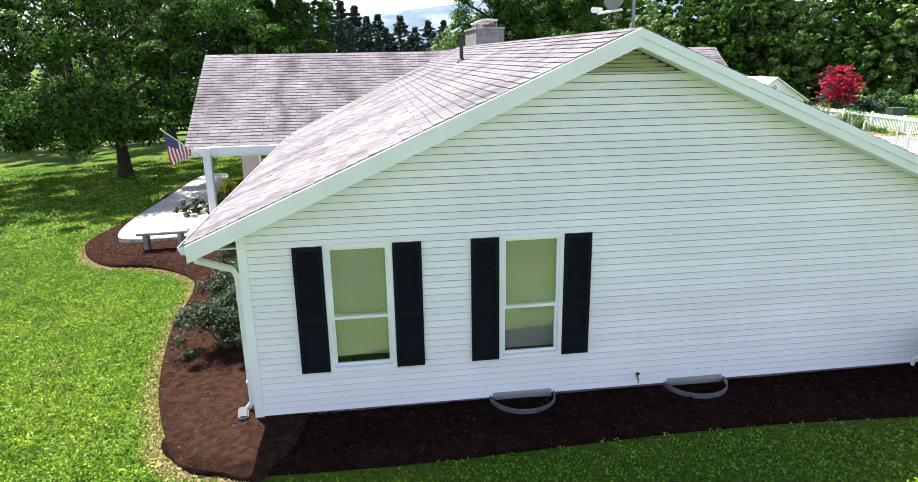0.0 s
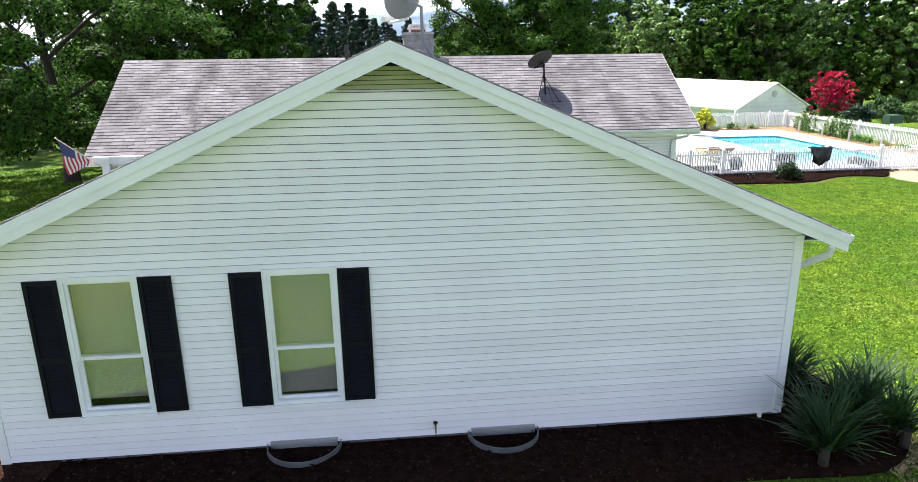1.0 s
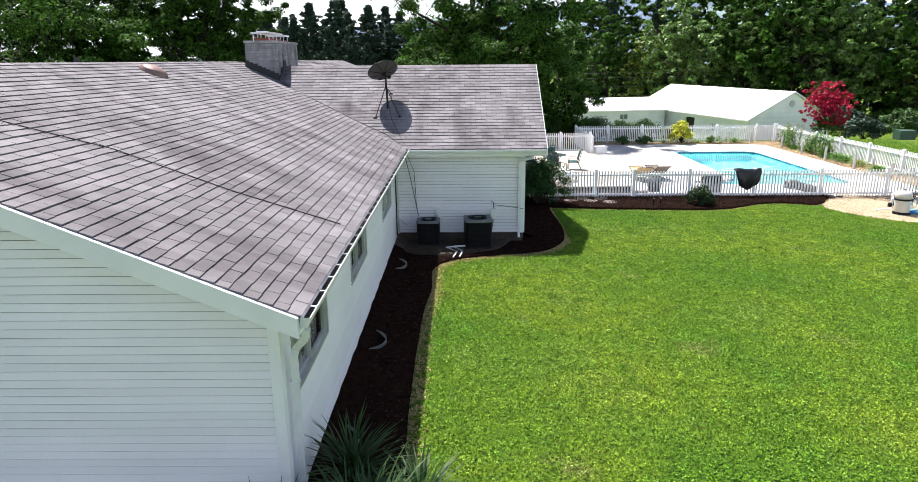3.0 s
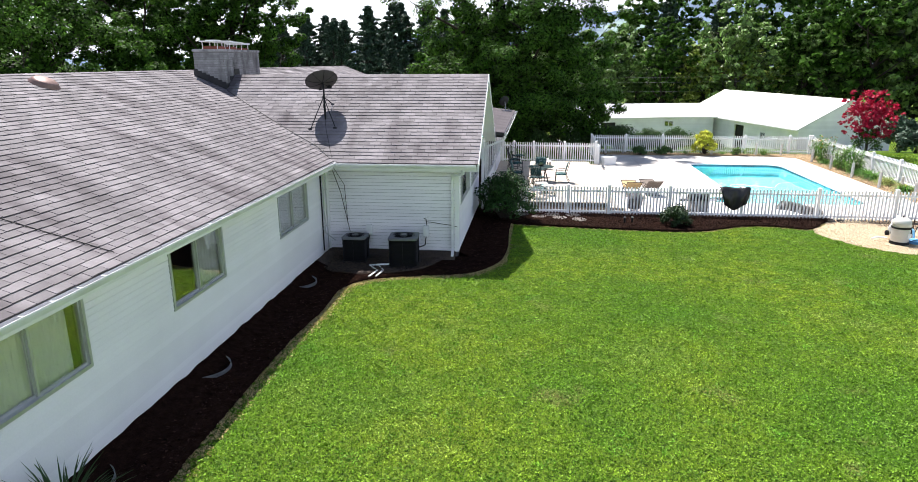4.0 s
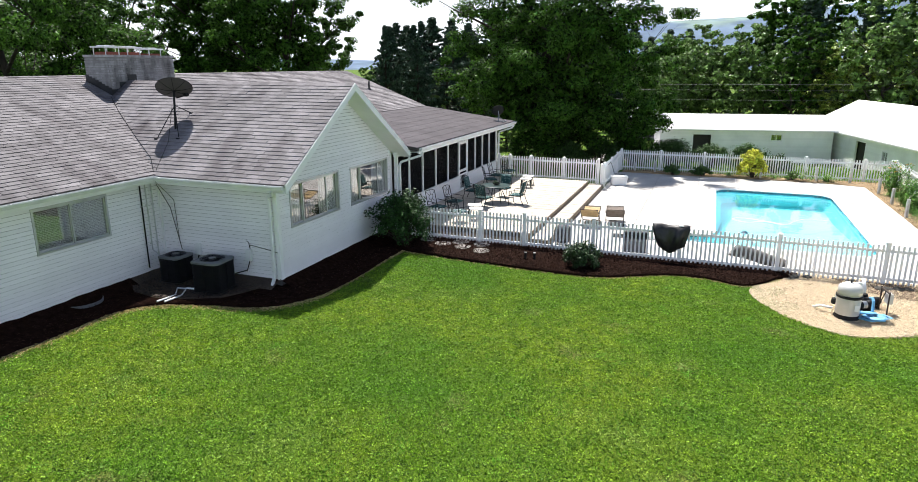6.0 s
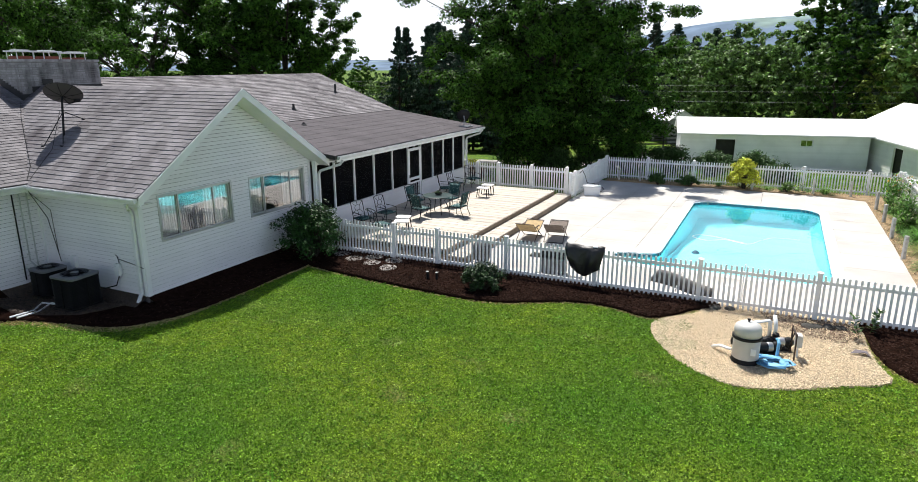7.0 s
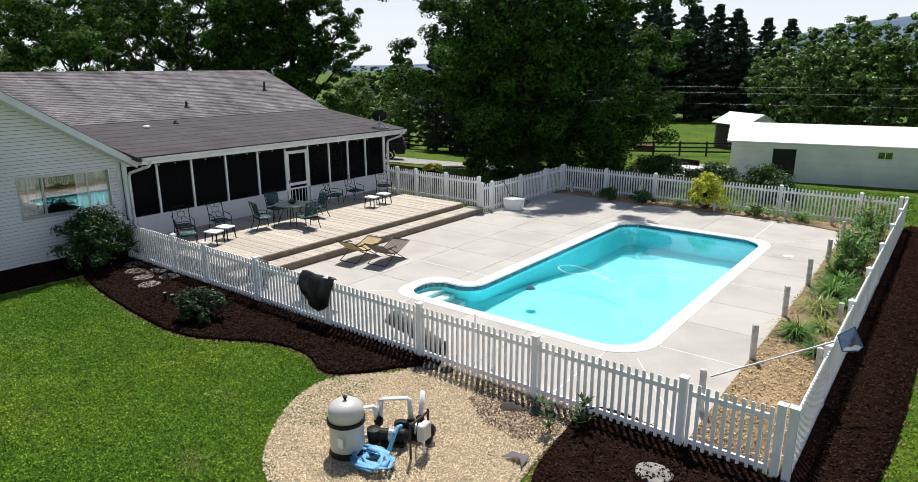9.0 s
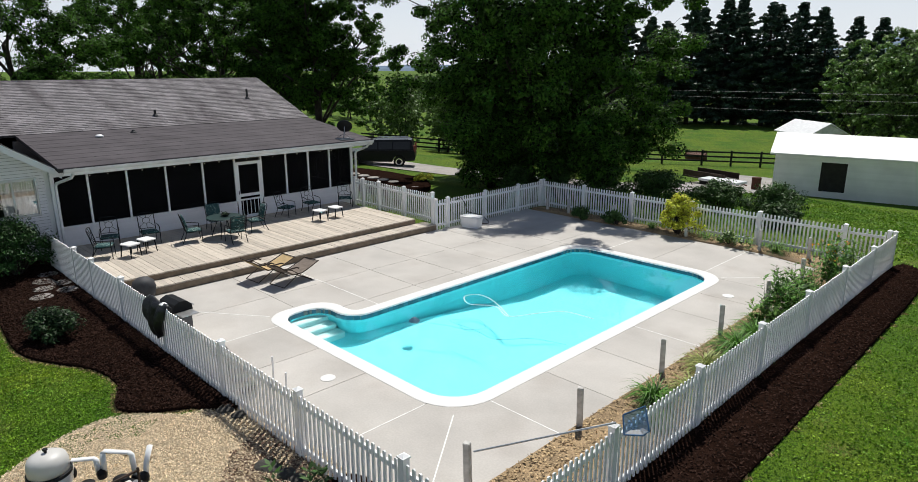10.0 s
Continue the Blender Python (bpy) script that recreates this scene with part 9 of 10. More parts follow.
def perennial(x, y, n, h, label, seed, mat, flower=None):
    """Upright leafy stems."""
    s = thing("perennial", label, "plant", at=(x, y, 0.03))
    rr = random.Random(seed)
    bm = bmesh.new()
    V, F = [], []
    fl = []
    for i in range(n):
        ox, oy = rr.uniform(-0.3, 0.3), rr.uniform(-0.35, 0.35)
        hh, lx, ly = h * rr.uniform(0.6, 1.05), rr.uniform(-0.2, 0.2), rr.uniform(-0.2, 0.2)
        tube(bm, [(ox, oy, 0), (ox + lx * 0.4, oy + ly * 0.4, hh * 0.5), (ox + lx, oy + ly, hh)], [0.007, 0.006, 0.003], 4, False)
        for k in range(22):
            f = rr.uniform(0.12, 1.0)
            a = k * 2.4
            p = Vector((ox + lx * f, oy + ly * f, hh * f))
            d = Vector((math.cos(a), math.sin(a), rr.uniform(0.1, 0.8))).normalized() * rr.uniform(0.12, 0.20)
            w = Vector((-d.y, d.x, 0)).normalized() * 0.030
            q = len(V)
            V += [tuple(p), tuple(p + d * 0.5 + w), tuple(p + d), tuple(p + d * 0.5 - w)]
            F.append((q, q + 1, q + 2, q + 3))
        fl.append((ox + lx, oy + ly, hh))
    part("stalk", bm, mat, s)["kind"] = "stuff"
    mesh_part("foliage", V, F, mat, s)
    if flower:
        V, F = leaf_cloud(fl, [0.05] * len(fl), 8, 0.02, np.random.default_rng(seed))
        o = new("blossom", array_mesh("blossom", V, F, flower))
        o.parent = s


PALEFL = leaf_material("pale_blossom", (0.55, 0.45, 0.38), glow=0.1)
ORANGE = leaf_material("orange_blossom", (0.75, 0.35, 0.03), glow=0.1)
perennial(28.95, 36.1, 30, 1.2, "tall leafy perennial with upright stems", 1, LILY)
perennial(28.9, 37.1, 28, 1.15, "tall leafy perennial with pale flower heads", 2, LEAF_BED, PALEFL)
perennial(29.0, 39.4, 26, 1.3, "tall leafy perennial with orange flowers", 3, LILY, ORANGE)
perennial(29.05, 40.4, 24, 1.1, "leafy perennial near the corner post", 4, LEAF_BED)
perennial(28.85, 35.6, 22, 0.7, "low leafy perennial with cream blossoms", 5, LEAF_BED, PALEFL)
perennial(25.75, 41.95, 4, 0.45, "sparse yellow-flowered perennial in gravel", 6, LEAF_LIGHT, LEAF_YELLOW)
perennial(26.75, 25.35, 3, 0.55, "thin weed growing by the fence", 7, LEAF_BUSH)
# shrubs beyond the far fence
for i, (x, y, rx, h) in enumerate(((15.6, 45.6, 1.2, 1.5), (17.3, 47.0, 1.3, 1.7), (19.4, 48.3, 1.35, 1.75), (21.6, 49.6, 1.1, 1.5), (23.6, 50.6, 1.15, 1.55), (13.9, 45.0, 0.9, 1.3), (25.0, 47.2, 0.9, 1.0))):
    shrub(x, y, rx * 1.12, rx * 1.12, h * 1.06, 7500, 0.06, LEAF_BUSH, "dark green rounded shrub beyond the picket fence", 110 + i, lumps=90, grp="shrubs beyond the fence")
shrub(12.2, 45.0, 2.1, 1.6, 2.2, 9000, 0.085, LEAF, "large dark leafy bush under the maple", 120, lumps=70)
# crape myrtle
cm = broadleaf("crape_myrtle", "small tree full of crimson blossom", 31, 3.6, 1.35, 1.0, 0.06, 5200, 0.075, LEAF_RED, on_ground(32.3, 42.2), "tree", 0.3)
V, F = leaf_cloud([(0.5 * math.cos(a), 0.5 * math.sin(a), 0.6 + 0.25 * (i % 4)) for i, a in enumerate([k * 0.7 for k in range(16)])], [0.35] * 16, 90, 0.06, np.random.default_rng(8))
o = new("lower_foliage", array_mesh("lower_foliage", V, F, LEAF))
o.parent = cm
for i, (x, y, rx, h, m) in enumerate(((37, 46, 1.5, 1.5, LEAF_PINE), (41, 48, 1.8, 2.2, LEAF_BUSH), (44.5, 50, 1.6, 1.6, LEAF_LIGHT), (47, 51, 2.0, 2.4, LEAF_LIGHT), (51, 52, 2.2, 2.6, LEAF_BUSH), (55, 54, 2.2, 3.0, LEAF_LIGHT), (39, 52, 1.6, 2.6, LEAF_PINE))):
    shrub(x, y, rx, rx, h, 3200, 0.12, m, "bushy undergrowth at the edge of the woods", 140 + i, lumps=40, grp="undergrowth")


# ---------------------------------------------------------------- lawn blades, straw edges, mulch chips
def inside_many(P, poly):
    x, y = P[:, 0], P[:, 1]
    c = np.zeros(len(P), bool)
    for i in range(len(poly)):
        (x0, y0), (x1, y1) = poly[i], poly[i - 1]
        if y0 == y1:
            continue
        c ^= ((y0 > y) != (y1 > y)) & (x < (x1 - x0) * (y - y0) / (y1 - y0) + x0)
    return c


BEDS = [smooth_loop(b, 6) for b in (BED_SOUTH, BED_FRONT, BED_POOL, BED_CORNER, CHIPS)]
BLADE_DRY = leaf_material("dry_blade", (0.46, 0.36, 0.17), amount=0.45, glow=0.10)


def value_noise(P, freq, seed):
    """Smooth random bumps, 0 to 1, with freq bumps a metre."""
    r = np.random.default_rng(seed)
    T = r.random((256, 256))
    q = P * freq
    i = np.floor(q).astype(int)
    f = q - i
    f = f * f * (3 - 2 * f)
    a, b = i[:, 0] % 256, i[:, 1] % 256
    c, d = (a + 1) % 256, (b + 1) % 256
    return (T[a, b] * (1 - f[:, 0]) + T[c, b] * f[:, 0]) * (1 - f[:, 1]) + (T[a, d] * (1 - f[:, 0]) + T[c, d] * f[:, 0]) * f[:, 1]


GROUND_GRID = np.array([[ground_z(x, y) for y in range(0, 101)] for x in range(-20, 61)])


def lawn_heights(P):
    """Heights of the ground sheet under many points."""
    q = np.column_stack([np.clip(P[:, 0] + 20, 0, 79.99), np.clip(P[:, 1], 0, 99.99)])
    i = np.floor(q).astype(int)
    f = q - i
    G = GROUND_GRID
    return (G[i[:, 0], i[:, 1]] * (1 - f[:, 0]) + G[i[:, 0] + 1, i[:, 1]] * f[:, 0]) * (1 - f[:, 1]) + (G[i[:, 0], i[:, 1] + 1] * (1 - f[:, 0]) + G[i[:, 0] + 1, i[:, 1] + 1] * f[:, 0]) * f[:, 1]


def sward(name, label, n, region, size, mat, seed, near=None, tall=0.062, freq=8.5, fade=0.0):
    """Small grass and clover leaves over an uneven sward with hollows between the tufts."""
    r = np.random.default_rng(seed)
    P = np.stack([r.uniform(region[0], region[1], n), r.uniform(region[2], region[3], n)], axis=1)
    keep = np.ones(n, bool)
    for b in BEDS:
        keep &= ~inside_many(P, b)
    keep &= ~((P[:, 0] > 12.6) & (P[:, 0] < 29.7) & (P[:, 1] > 25.9) & (P[:, 1] < 42.8))
    keep &= ~((P[:, 0] > AX0 - 0.4) & (P[:, 0] < 13) & (P[:, 1] > 8.0) & (P[:, 1] < 37.2) & ((P[:, 0] < 8.9) | (P[:, 1] > 19.9)))
    # thin out towards the region's rim
    rim = np.minimum(np.minimum(P[:, 0] - region[0], region[1] - P[:, 0]), np.minimum(P[:, 1] - region[2], region[3] - P[:, 1]))
    keep &= rim > fade * r.random(n)
    if near is not None:
        P = P[keep]
        P = P[near(P, r)]
    else:
        P = P[keep]
    m = len(P)
    h = value_noise(P, freq, seed) * 0.6 + value_noise(P, freq * 2.3, seed + 50) * 0.4
    ok = r.random(m) < 0.45 + 0.75 * h
    P, h = P[ok], h[ok]
    m = len(P)
    z = lawn_heights(P)
    B = np.column_stack([P, z + 0.004 + tall * h * (0.5 + 0.5 * r.random(m))])
    N = np.column_stack([r.normal(size=(m, 2)) * 1.25, np.ones(m)])
    u = np.cross(N, r.normal(size=(m, 3)))
    u /= np.linalg.norm(u, axis=1)[:, None]
    v = np.cross(N, u)
    v /= np.linalg.norm(v, axis=1)[:, None]
    s = (size * r.uniform(0.55, 1.35, m))[:, None]
    V = np.stack([B - u * s, B + u * s * 0.75 + v * s * 0.6, B + u * s * 0.55 - v * s * 0.65], axis=1).reshape(-1, 3)
    o = new(name, array_mesh(name, V, np.arange(m * 3).reshape(-1, 3), mat))
    return tagged(o, label, "grass", kind="stuff")


EDGE = np.array([p for q in BEDS[:4] for p in q])
NEAR_EDGE = np.zeros((120, 120), bool)
for _x, _y in EDGE:
    _i, _j = int((_x + 20) * 2), int(_y * 2)
    NEAR_EDGE[max(0, _i - 1):_i + 2, max(0, _j - 1):_j + 2] = True


def edge_distance(P):
    """Distance to the nearest bed edge, or 9 where none is near."""
    d = np.full(len(P), 9.0)
    i, j = np.clip(((P[:, 0] + 20) * 2).astype(int), 0, 119), np.clip((P[:, 1] * 2).astype(int), 0, 119)
    w = np.nonzero(NEAR_EDGE[i, j])[0]
    e = np.full(len(w), 9.0)
    for k in range(0, len(EDGE), 30):
        q = EDGE[k:k + 30]
        e = np.minimum(e, np.sqrt(((P[w][:, None, :] - q[None]) ** 2).sum(-1)).min(1))
    d[w] = e
    return d


def green(P, r):
    return (P[:, 1] > 0.2 * P[:, 0] - 1 - 1.5 * r.random(len(P))) & (P[:, 1] < 25.9) & (edge_distance(P) > np.where((P[:, 1] > 18.4) & (P[:, 0] > 13.3), 0.5, 1.0) * (0.10 + 0.26 * r.random(len(P))))


def straw(P, r):
    wide = np.where((P[:, 1] > 18.4) & (P[:, 0] > 13.3), 0.12, 0.30)
    return edge_distance(P) < wide * (0.35 + 0.75 * r.random(len(P)))


sward("lawn_grass", "short green lawn with clover tufts", 1250000, (8.0, 33, 2.5, 27), 0.0195, BLADE, 1, green, fade=1.3)
sward("lawn_grass", "green lawn along the front of the house", 130000, (-9.5, 10, 2.5, 9), 0.020, BLADE, 11, green, fade=0.8)
sward("lawn_grass", "green lawn beside the mulch strip", 130000, (30.2, 37, 23, 47), 0.026, BLADE, 2, fade=1.5)
sward("lawn_grass", "green lawn beyond the picket fence", 60000, (14, 34, 43, 66), 0.05, BLADE, 3, tall=0.07, freq=4, fade=3)
sward("lawn_grass", "green front lawn with dry spots", 90000, (-24, -3, 16, 36), 0.04, BLADE, 4, tall=0.06, freq=5, fade=2.5)
sward("lawn_grass", "green front lawn with clover beside the bed", 260000, (-11, -2.3, 5, 20), 0.022, BLADE, 14, green, fade=1.2)
sward("dry_grass", "dry straw-coloured grass along the cut bed edge", 1500000, (9.0, 31.5, 6.0, 25.4), 0.020, BLADE_DRY, 5, straw, tall=0.035)
sward("dry_grass", "dry grass along the mulch strip edge", 120000, (29.6, 31.6, 24.5, 44), 0.022, BLADE_DRY, 7, straw, tall=0.035)
sward("dry_grass", "dry grass along the front bed edge", 420000, (-9, -1.5, 6.0, 20), 0.019, BLADE_DRY, 8, straw, tall=0.035)


def chips(name, label, poly, n, size, mat, seed, dz=0.05):
    """Loose flakes lying on a bed."""
    r = np.random.default_rng(seed)
    A = np.array(poly)
    P = np.stack([r.uniform(A[:, 0].min(), A[:, 0].max(), n), r.uniform(A[:, 1].min(), A[:, 1].max(), n)], axis=1)
    P = P[inside_many(P, poly)]
    for other in BEDS[:4] if "gravel" in name else ():
        P = P[~inside_many(P, other)] if other is not BEDS[0] else P
    P = P[~((P[:, 0] > AX0) & (P[:, 0] < AX1) & (P[:, 1] > AY) & (P[:, 1] < 26)) & ~((P[:, 0] > AX1 - 0.1) & (P[:, 0] < BX1) & (P[:, 1] > BY0))]
    m = len(P)
    B = np.column_stack([P, np.full(m, dz) + r.uniform(-0.012, 0.02, m)])
    a = r.random(m) * 6.283
    t = r.normal(size=(m, 2)) * 0.35
    u = np.stack([np.cos(a), np.sin(a), t[:, 0]], axis=1) * (size * r.uniform(0.5, 1.3, m))[:, None]
    v = np.stack([-np.sin(a), np.cos(a), t[:, 1]], axis=1) * (size * 0.45 * r.uniform(0.5, 1.3, m))[:, None]
    V = np.stack([B - u - v, B + u - v * 0.7, B + u * 0.8 + v, B - u * 0.9 + v], axis=1).reshape(-1, 3)
    o = new(name, array_mesh(name, V, np.arange(m * 4).reshape(-1, 4), mat))
    return tagged(o, label, "mulch" if "mulch" in name else "gravel", kind="stuff")


CHIPM = material("mulch_flake", (0.026, 0.014, 0.0104), 0.9, spec=0.03, island=0.95)
CHIPRED = material("red_mulch_flake", (0.050, 0.027, 0.018), 0.9, spec=0.03, island=0.9)
CHIPR = material("river_pebble", (0.055, 0.037, 0.026), 0.8, island=0.8)
CHIPG = material("gravel_flake", (0.66, 0.54, 0.37), 0.85, island=0.55)
CHIPW = material("wood_flake", (0.40, 0.29, 0.16), 0.9, island=0.7)
for i, b in enumerate(BEDS[:4]):
    chips("mulch_chips", "loose shredded bark on the mulch", b, 42000 if i != 1 else 26000, 0.024, CHIPM if i != 1 else CHIPRED, 20 + i, 0.062)
chips("gravel_chips", "loose tan pea gravel", BEDS[4], 85000, 0.0145, CHIPG, 30, 0.010)
BARKBIT = material("bark_flake", (0.105, 0.055, 0.036), 0.9, island=0.8)
chips("bark_chips", "red-brown bark scraps strewn over the gravel by the fence", [(24.75, 25.95), (25.1, 25.2), (25.7, 24.75), (26.4, 24.7), (26.7, 25.2), (26.7, 26.0)], 5200, 0.017, BARKBIT, 33, 0.016)
chips("gravel_chips", "loose tan gravel in the planting strip", [(28.3, 26.2), (29.55, 26.2), (29.55, 42.4), (18, 42.5), (17.4, 41.75), (28.2, 41.7)], 90000, 0.024, CHIPW, 31, 0.066)
chips("gravel_chips", "loose brown pebbles round the air conditioners", AC_PATCH, 9000, 0.022, CHIPR, 32, 0.085)


# ---------------------------------------------------------------- beyond the pool
def strip(name, pts, width, mat, label, cat, dz=0.02):
    """A ribbon of road laid on the ground."""
    V, F = [], []
    loop = []
    for i in range(len(pts) - 1):
        for k in range(8):
            loop.append(Vector(pts[i]).lerp(Vector(pts[i + 1]), k / 8))
    loop.append(Vector(pts[-1]))
    sm = [loop[0]] + [(loop[i - 1] + loop[i] * 2 + loop[i + 1]) / 4 for i in range(1, len(loop) - 1)] + [loop[-1]]
    for i, p in enumerate(sm):
        d = (sm[min(i + 1, len(sm) - 1)] - sm[max(i - 1, 0)]).normalized()
        n = Vector((-d.y, d.x))
        for k in range(5):
            q = p + n * width * (k / 4 - 0.5)
            V.append((q.x, q.y, terrain(q.x, q.y) + dz + 0.05 * (1 - (k / 2 - 1) ** 2)))
    for i in range(len(sm) - 1):
        for k in range(4):
            a = i * 5 + k
            F.append((a, a + 1, a + 6, a + 5))
    return tagged(mesh_part(name, V, F, mat, smooth=True), label, cat, kind="structure")


strip("driveway", [(-30, 47), (-16, 47.5), (-6, 47.6), (3, 48.5), (9, 51.0), (14, 57), (15, 64), (14, 74)], 5.4, GRAVELROAD, "pale gravel driveway curving past the house", "driveway")
bed("mulch_bed", [(4.0, 38.5), (7, 39.2), (11.0, 39.4), (11.5, 41.5), (8.5, 43.6), (4.5, 43.5), (2.5, 41)], MULCH, "dark mulch bed beyond the side gate", "mulch", dz=0.02)
for i in range(7):
    x = 5.2 + i * 0.85
    stone_disc(x, 41.9 - 0.03 * i, 0.30, i * 33, "flat pale stepping stone in a row", "stepping stones beyond the gate")
shrub(12.9, 38.6, 0.5, 0.5, 0.8, 1500, 0.06, LILY, "bright green plant beside the porch post", 160)
shrub(9.6, 42.9, 0.6, 0.5, 0.45, 1500, 0.06, LEAF_YELLOW, "low yellow-green shrub in mulch", 161)

# dark sport utility vehicle on the drive
CARPAINT = material("navy_car_paint", (0.004, 0.005, 0.008), 0.3, 0.0, spec=0.25)
CARGLASS = material("car_glass", (0.006, 0.007, 0.008), 0.08, spec=0.4)
RUBBER = material("tyre_rubber", (0.012, 0.012, 0.012), 0.85)
CHROME = material("chrome", (0.6, 0.6, 0.6), 0.15, 1.0)
car = thing("suv", "dark navy sport utility vehicle parked on gravel", "car", at=(1.0, 46.8, terrain(1.0, 46.8) - 0.05), rz=226)
car.scale = (0.9, 0.9, 0.88)


def side_profile(bm, prof, w0, w1, taper=None):
    """Extrude a side outline (x, z) across the car, narrower towards the top."""
    L, R = [], []
    for x, z in prof:
        w = w0 if z < 1.0 else w0 + (w1 - w0) * (z - 1.0) / 0.9
        L.append(bm.verts.new((x, -w, z)))
        R.append(bm.verts.new((x, w, z)))
    k = len(prof)
    bm.faces.new(L)
    bm.faces.new(R[::-1])
    for i in range(k):
        bm.faces.new((L[i], R[i], R[(i + 1) % k], L[(i + 1) % k]))


def arch(cx, r, z0, n=8):
    return [(cx + r * math.cos(math.pi * (1 - i / n)), z0 + r * math.sin(math.pi * (1 - i / n)) * 0.95) for i in range(n + 1)]


bm = bmesh.new()
prof = [(-2.55, 0.45)] + [(-2.05, 0.42)] + arch(-1.5, 0.44, 0.42) + arch(1.55, 0.44, 0.42) + [(2.1, 0.42), (2.58, 0.48), (2.62, 0.80), (2.52, 1.02), (1.35, 1.14), (1.2, 1.16), (-2.5, 1.18), (-2.6, 1.0), (-2.6, 0.6)]
side_profile(bm, prof, 0.98, 0.95)
part("body", bm, CARPAINT, car)
bm = bmesh.new()
side_profile(bm, [(1.2, 1.16), (0.45, 1.82), (0.2, 1.88), (-2.1, 1.90), (-2.35, 1.84), (-2.52, 1.18)], 0.94, 0.74)
part("cabin", bm, CARPAINT, car)
for s in (-1, 1):
    for a, b in (((0.98, 1.22, 0.42), (-0.02, 1.22, 1.76)), ((-0.12, 1.22, 0), (-1.02, 1.22, 1.76)), ((-1.12, 1.22, 0), (-2.25, 1.22, 1.74))):
        x0, x1 = a[0], b[0]
        bm = bmesh.new()
        top0 = x0 - 0.58 if x0 > 0.5 else x0
        w = lambda z: 0.94 + (0.74 - 0.94) * (z - 1.0) / 0.9 + 0.012
        vs = [bm.verts.new((x, s * w(z), z)) for x, z in ((x0, 1.24), (top0, 1.76), (x1, 1.76), (x1, 1.24))]
        vi = [bm.verts.new(v.co - Vector((0, s * 0.02, 0))) for v in vs]
        bm.faces.new(vs)
        bm.faces.new(vi[::-1])
        for i in range(4):
            bm.faces.new((vs[i], vi[i], vi[(i + 1) % 4], vs[(i + 1) % 4]))
        part("window", bm, CARGLASS, car)
    for x in (-1.5, 1.55):
        bm = bmesh.new()
        lathe(bm, [(0.22, -0.12), (0.37, -0.12), (0.385, -0.09), (0.385, 0.09), (0.37, 0.12), (0.22, 0.12)], 26, pose(x, s * 0.86, 0.385, 90, 0, 0))
        wh = part("wheel", bm, RUBBER, car)
        bm = bmesh.new()
        lathe(bm, [(0.24, -0.10), (0.25, -0.125), (0.20, -0.125), (0.05, -0.10), (0.0, -0.10)], 20, pose(x, s * 0.86, 0.385, 90 if s > 0 else -90, 0, 0))
        part("rim", bm, CHROME, wh)
    bm = bmesh.new()
    box(bm, 2.45, 2.60, min(s * 0.62, s * 0.93), max(s * 0.62, s * 0.93), 0.80, 0.98, bevel=0.02)
    part("headlight", bm, CHROME, car)
    bm = bmesh.new()
    box(bm, -2.62, -2.50, min(s * 0.72, s * 0.93), max(s * 0.72, s * 0.93), 0.95, 1.5, bevel=0.02)
    part("tail_light", bm, CLAY, car)
    bm = bmesh.new()
    box(bm, 0.85, 1.02, min(s * 0.98, s * 1.18), max(s * 0.98, s * 1.18), 1.15, 1.34, bevel=0.02)
    part("mirror", bm, CARPAINT, car)
    bm = bmesh.new()
    tube(bm, [(0.1, s * 0.66, 1.90), (0.0, s * 0.66, 1.96), (-2.0, s * 0.66, 1.97), (-2.1, s * 0.66, 1.91)], 0.02, 6)
    part("roof_rail", bm, CHROME, car)
    bm = bmesh.new()
    box(bm, -1.05, 1.1, min(s * 0.98, s * 1.08), max(s * 0.98, s * 1.08), 0.40, 0.46)
    part("running_board", bm, RUBBER, car)
bm = bmesh.new()
vs = [bm.verts.new(c) for c in ((1.16, -0.84, 1.20), (1.16, 0.84, 1.20), (0.50, 0.72, 1.80), (0.50, -0.72, 1.80))]
vi = [bm.verts.new(v.co + Vector((0.02, 0, 0.012))) for v in vs]
bm.faces.new(vs[::-1])
bm.faces.new(vi)
for i in range(4):
    bm.faces.new((vs[i], vi[i], vi[(i + 1) % 4], vs[(i + 1) % 4]))
part("windscreen", bm, CARGLASS, car)
bm = bmesh.new()
box(bm, 2.50, 2.64, -0.55, 0.55, 0.62, 0.98, bevel=0.02)
part("grille", bm, CHROME, car)

# black board fence round the pasture
BFENCE = material("black_board_fence", (0.014, 0.013, 0.012), 0.8, noise_amt=0.2)


def board_fence(label, pts):
    f = thing("board_fence", label, "fence")
    for a, b in zip(pts, pts[1:]):
        a, b = Vector(a), Vector(b)
        n = max(1, int((b - a).length / 2.4))
        for i in range(n):
            p, q = a.lerp(b, i / n), a.lerp(b, (i + 1) / n)
            bm = bmesh.new()
            box(bm, p.x - 0.07, p.x + 0.07, p.y - 0.07, p.y + 0.07, terrain(p.x, p.y) - 0.2, terrain(p.x, p.y) + 1.35)
            part("post", bm, BFENCE, f)
            for h in (0.45, 0.85, 1.25):
                bm = bmesh.new()
                bar(bm, (p.x, p.y, terrain(p.x, p.y) + h), (q.x, q.y, terrain(q.x, q.y) + h), 0.04, 0.14)
                part("rail", bm, BFENCE, f)


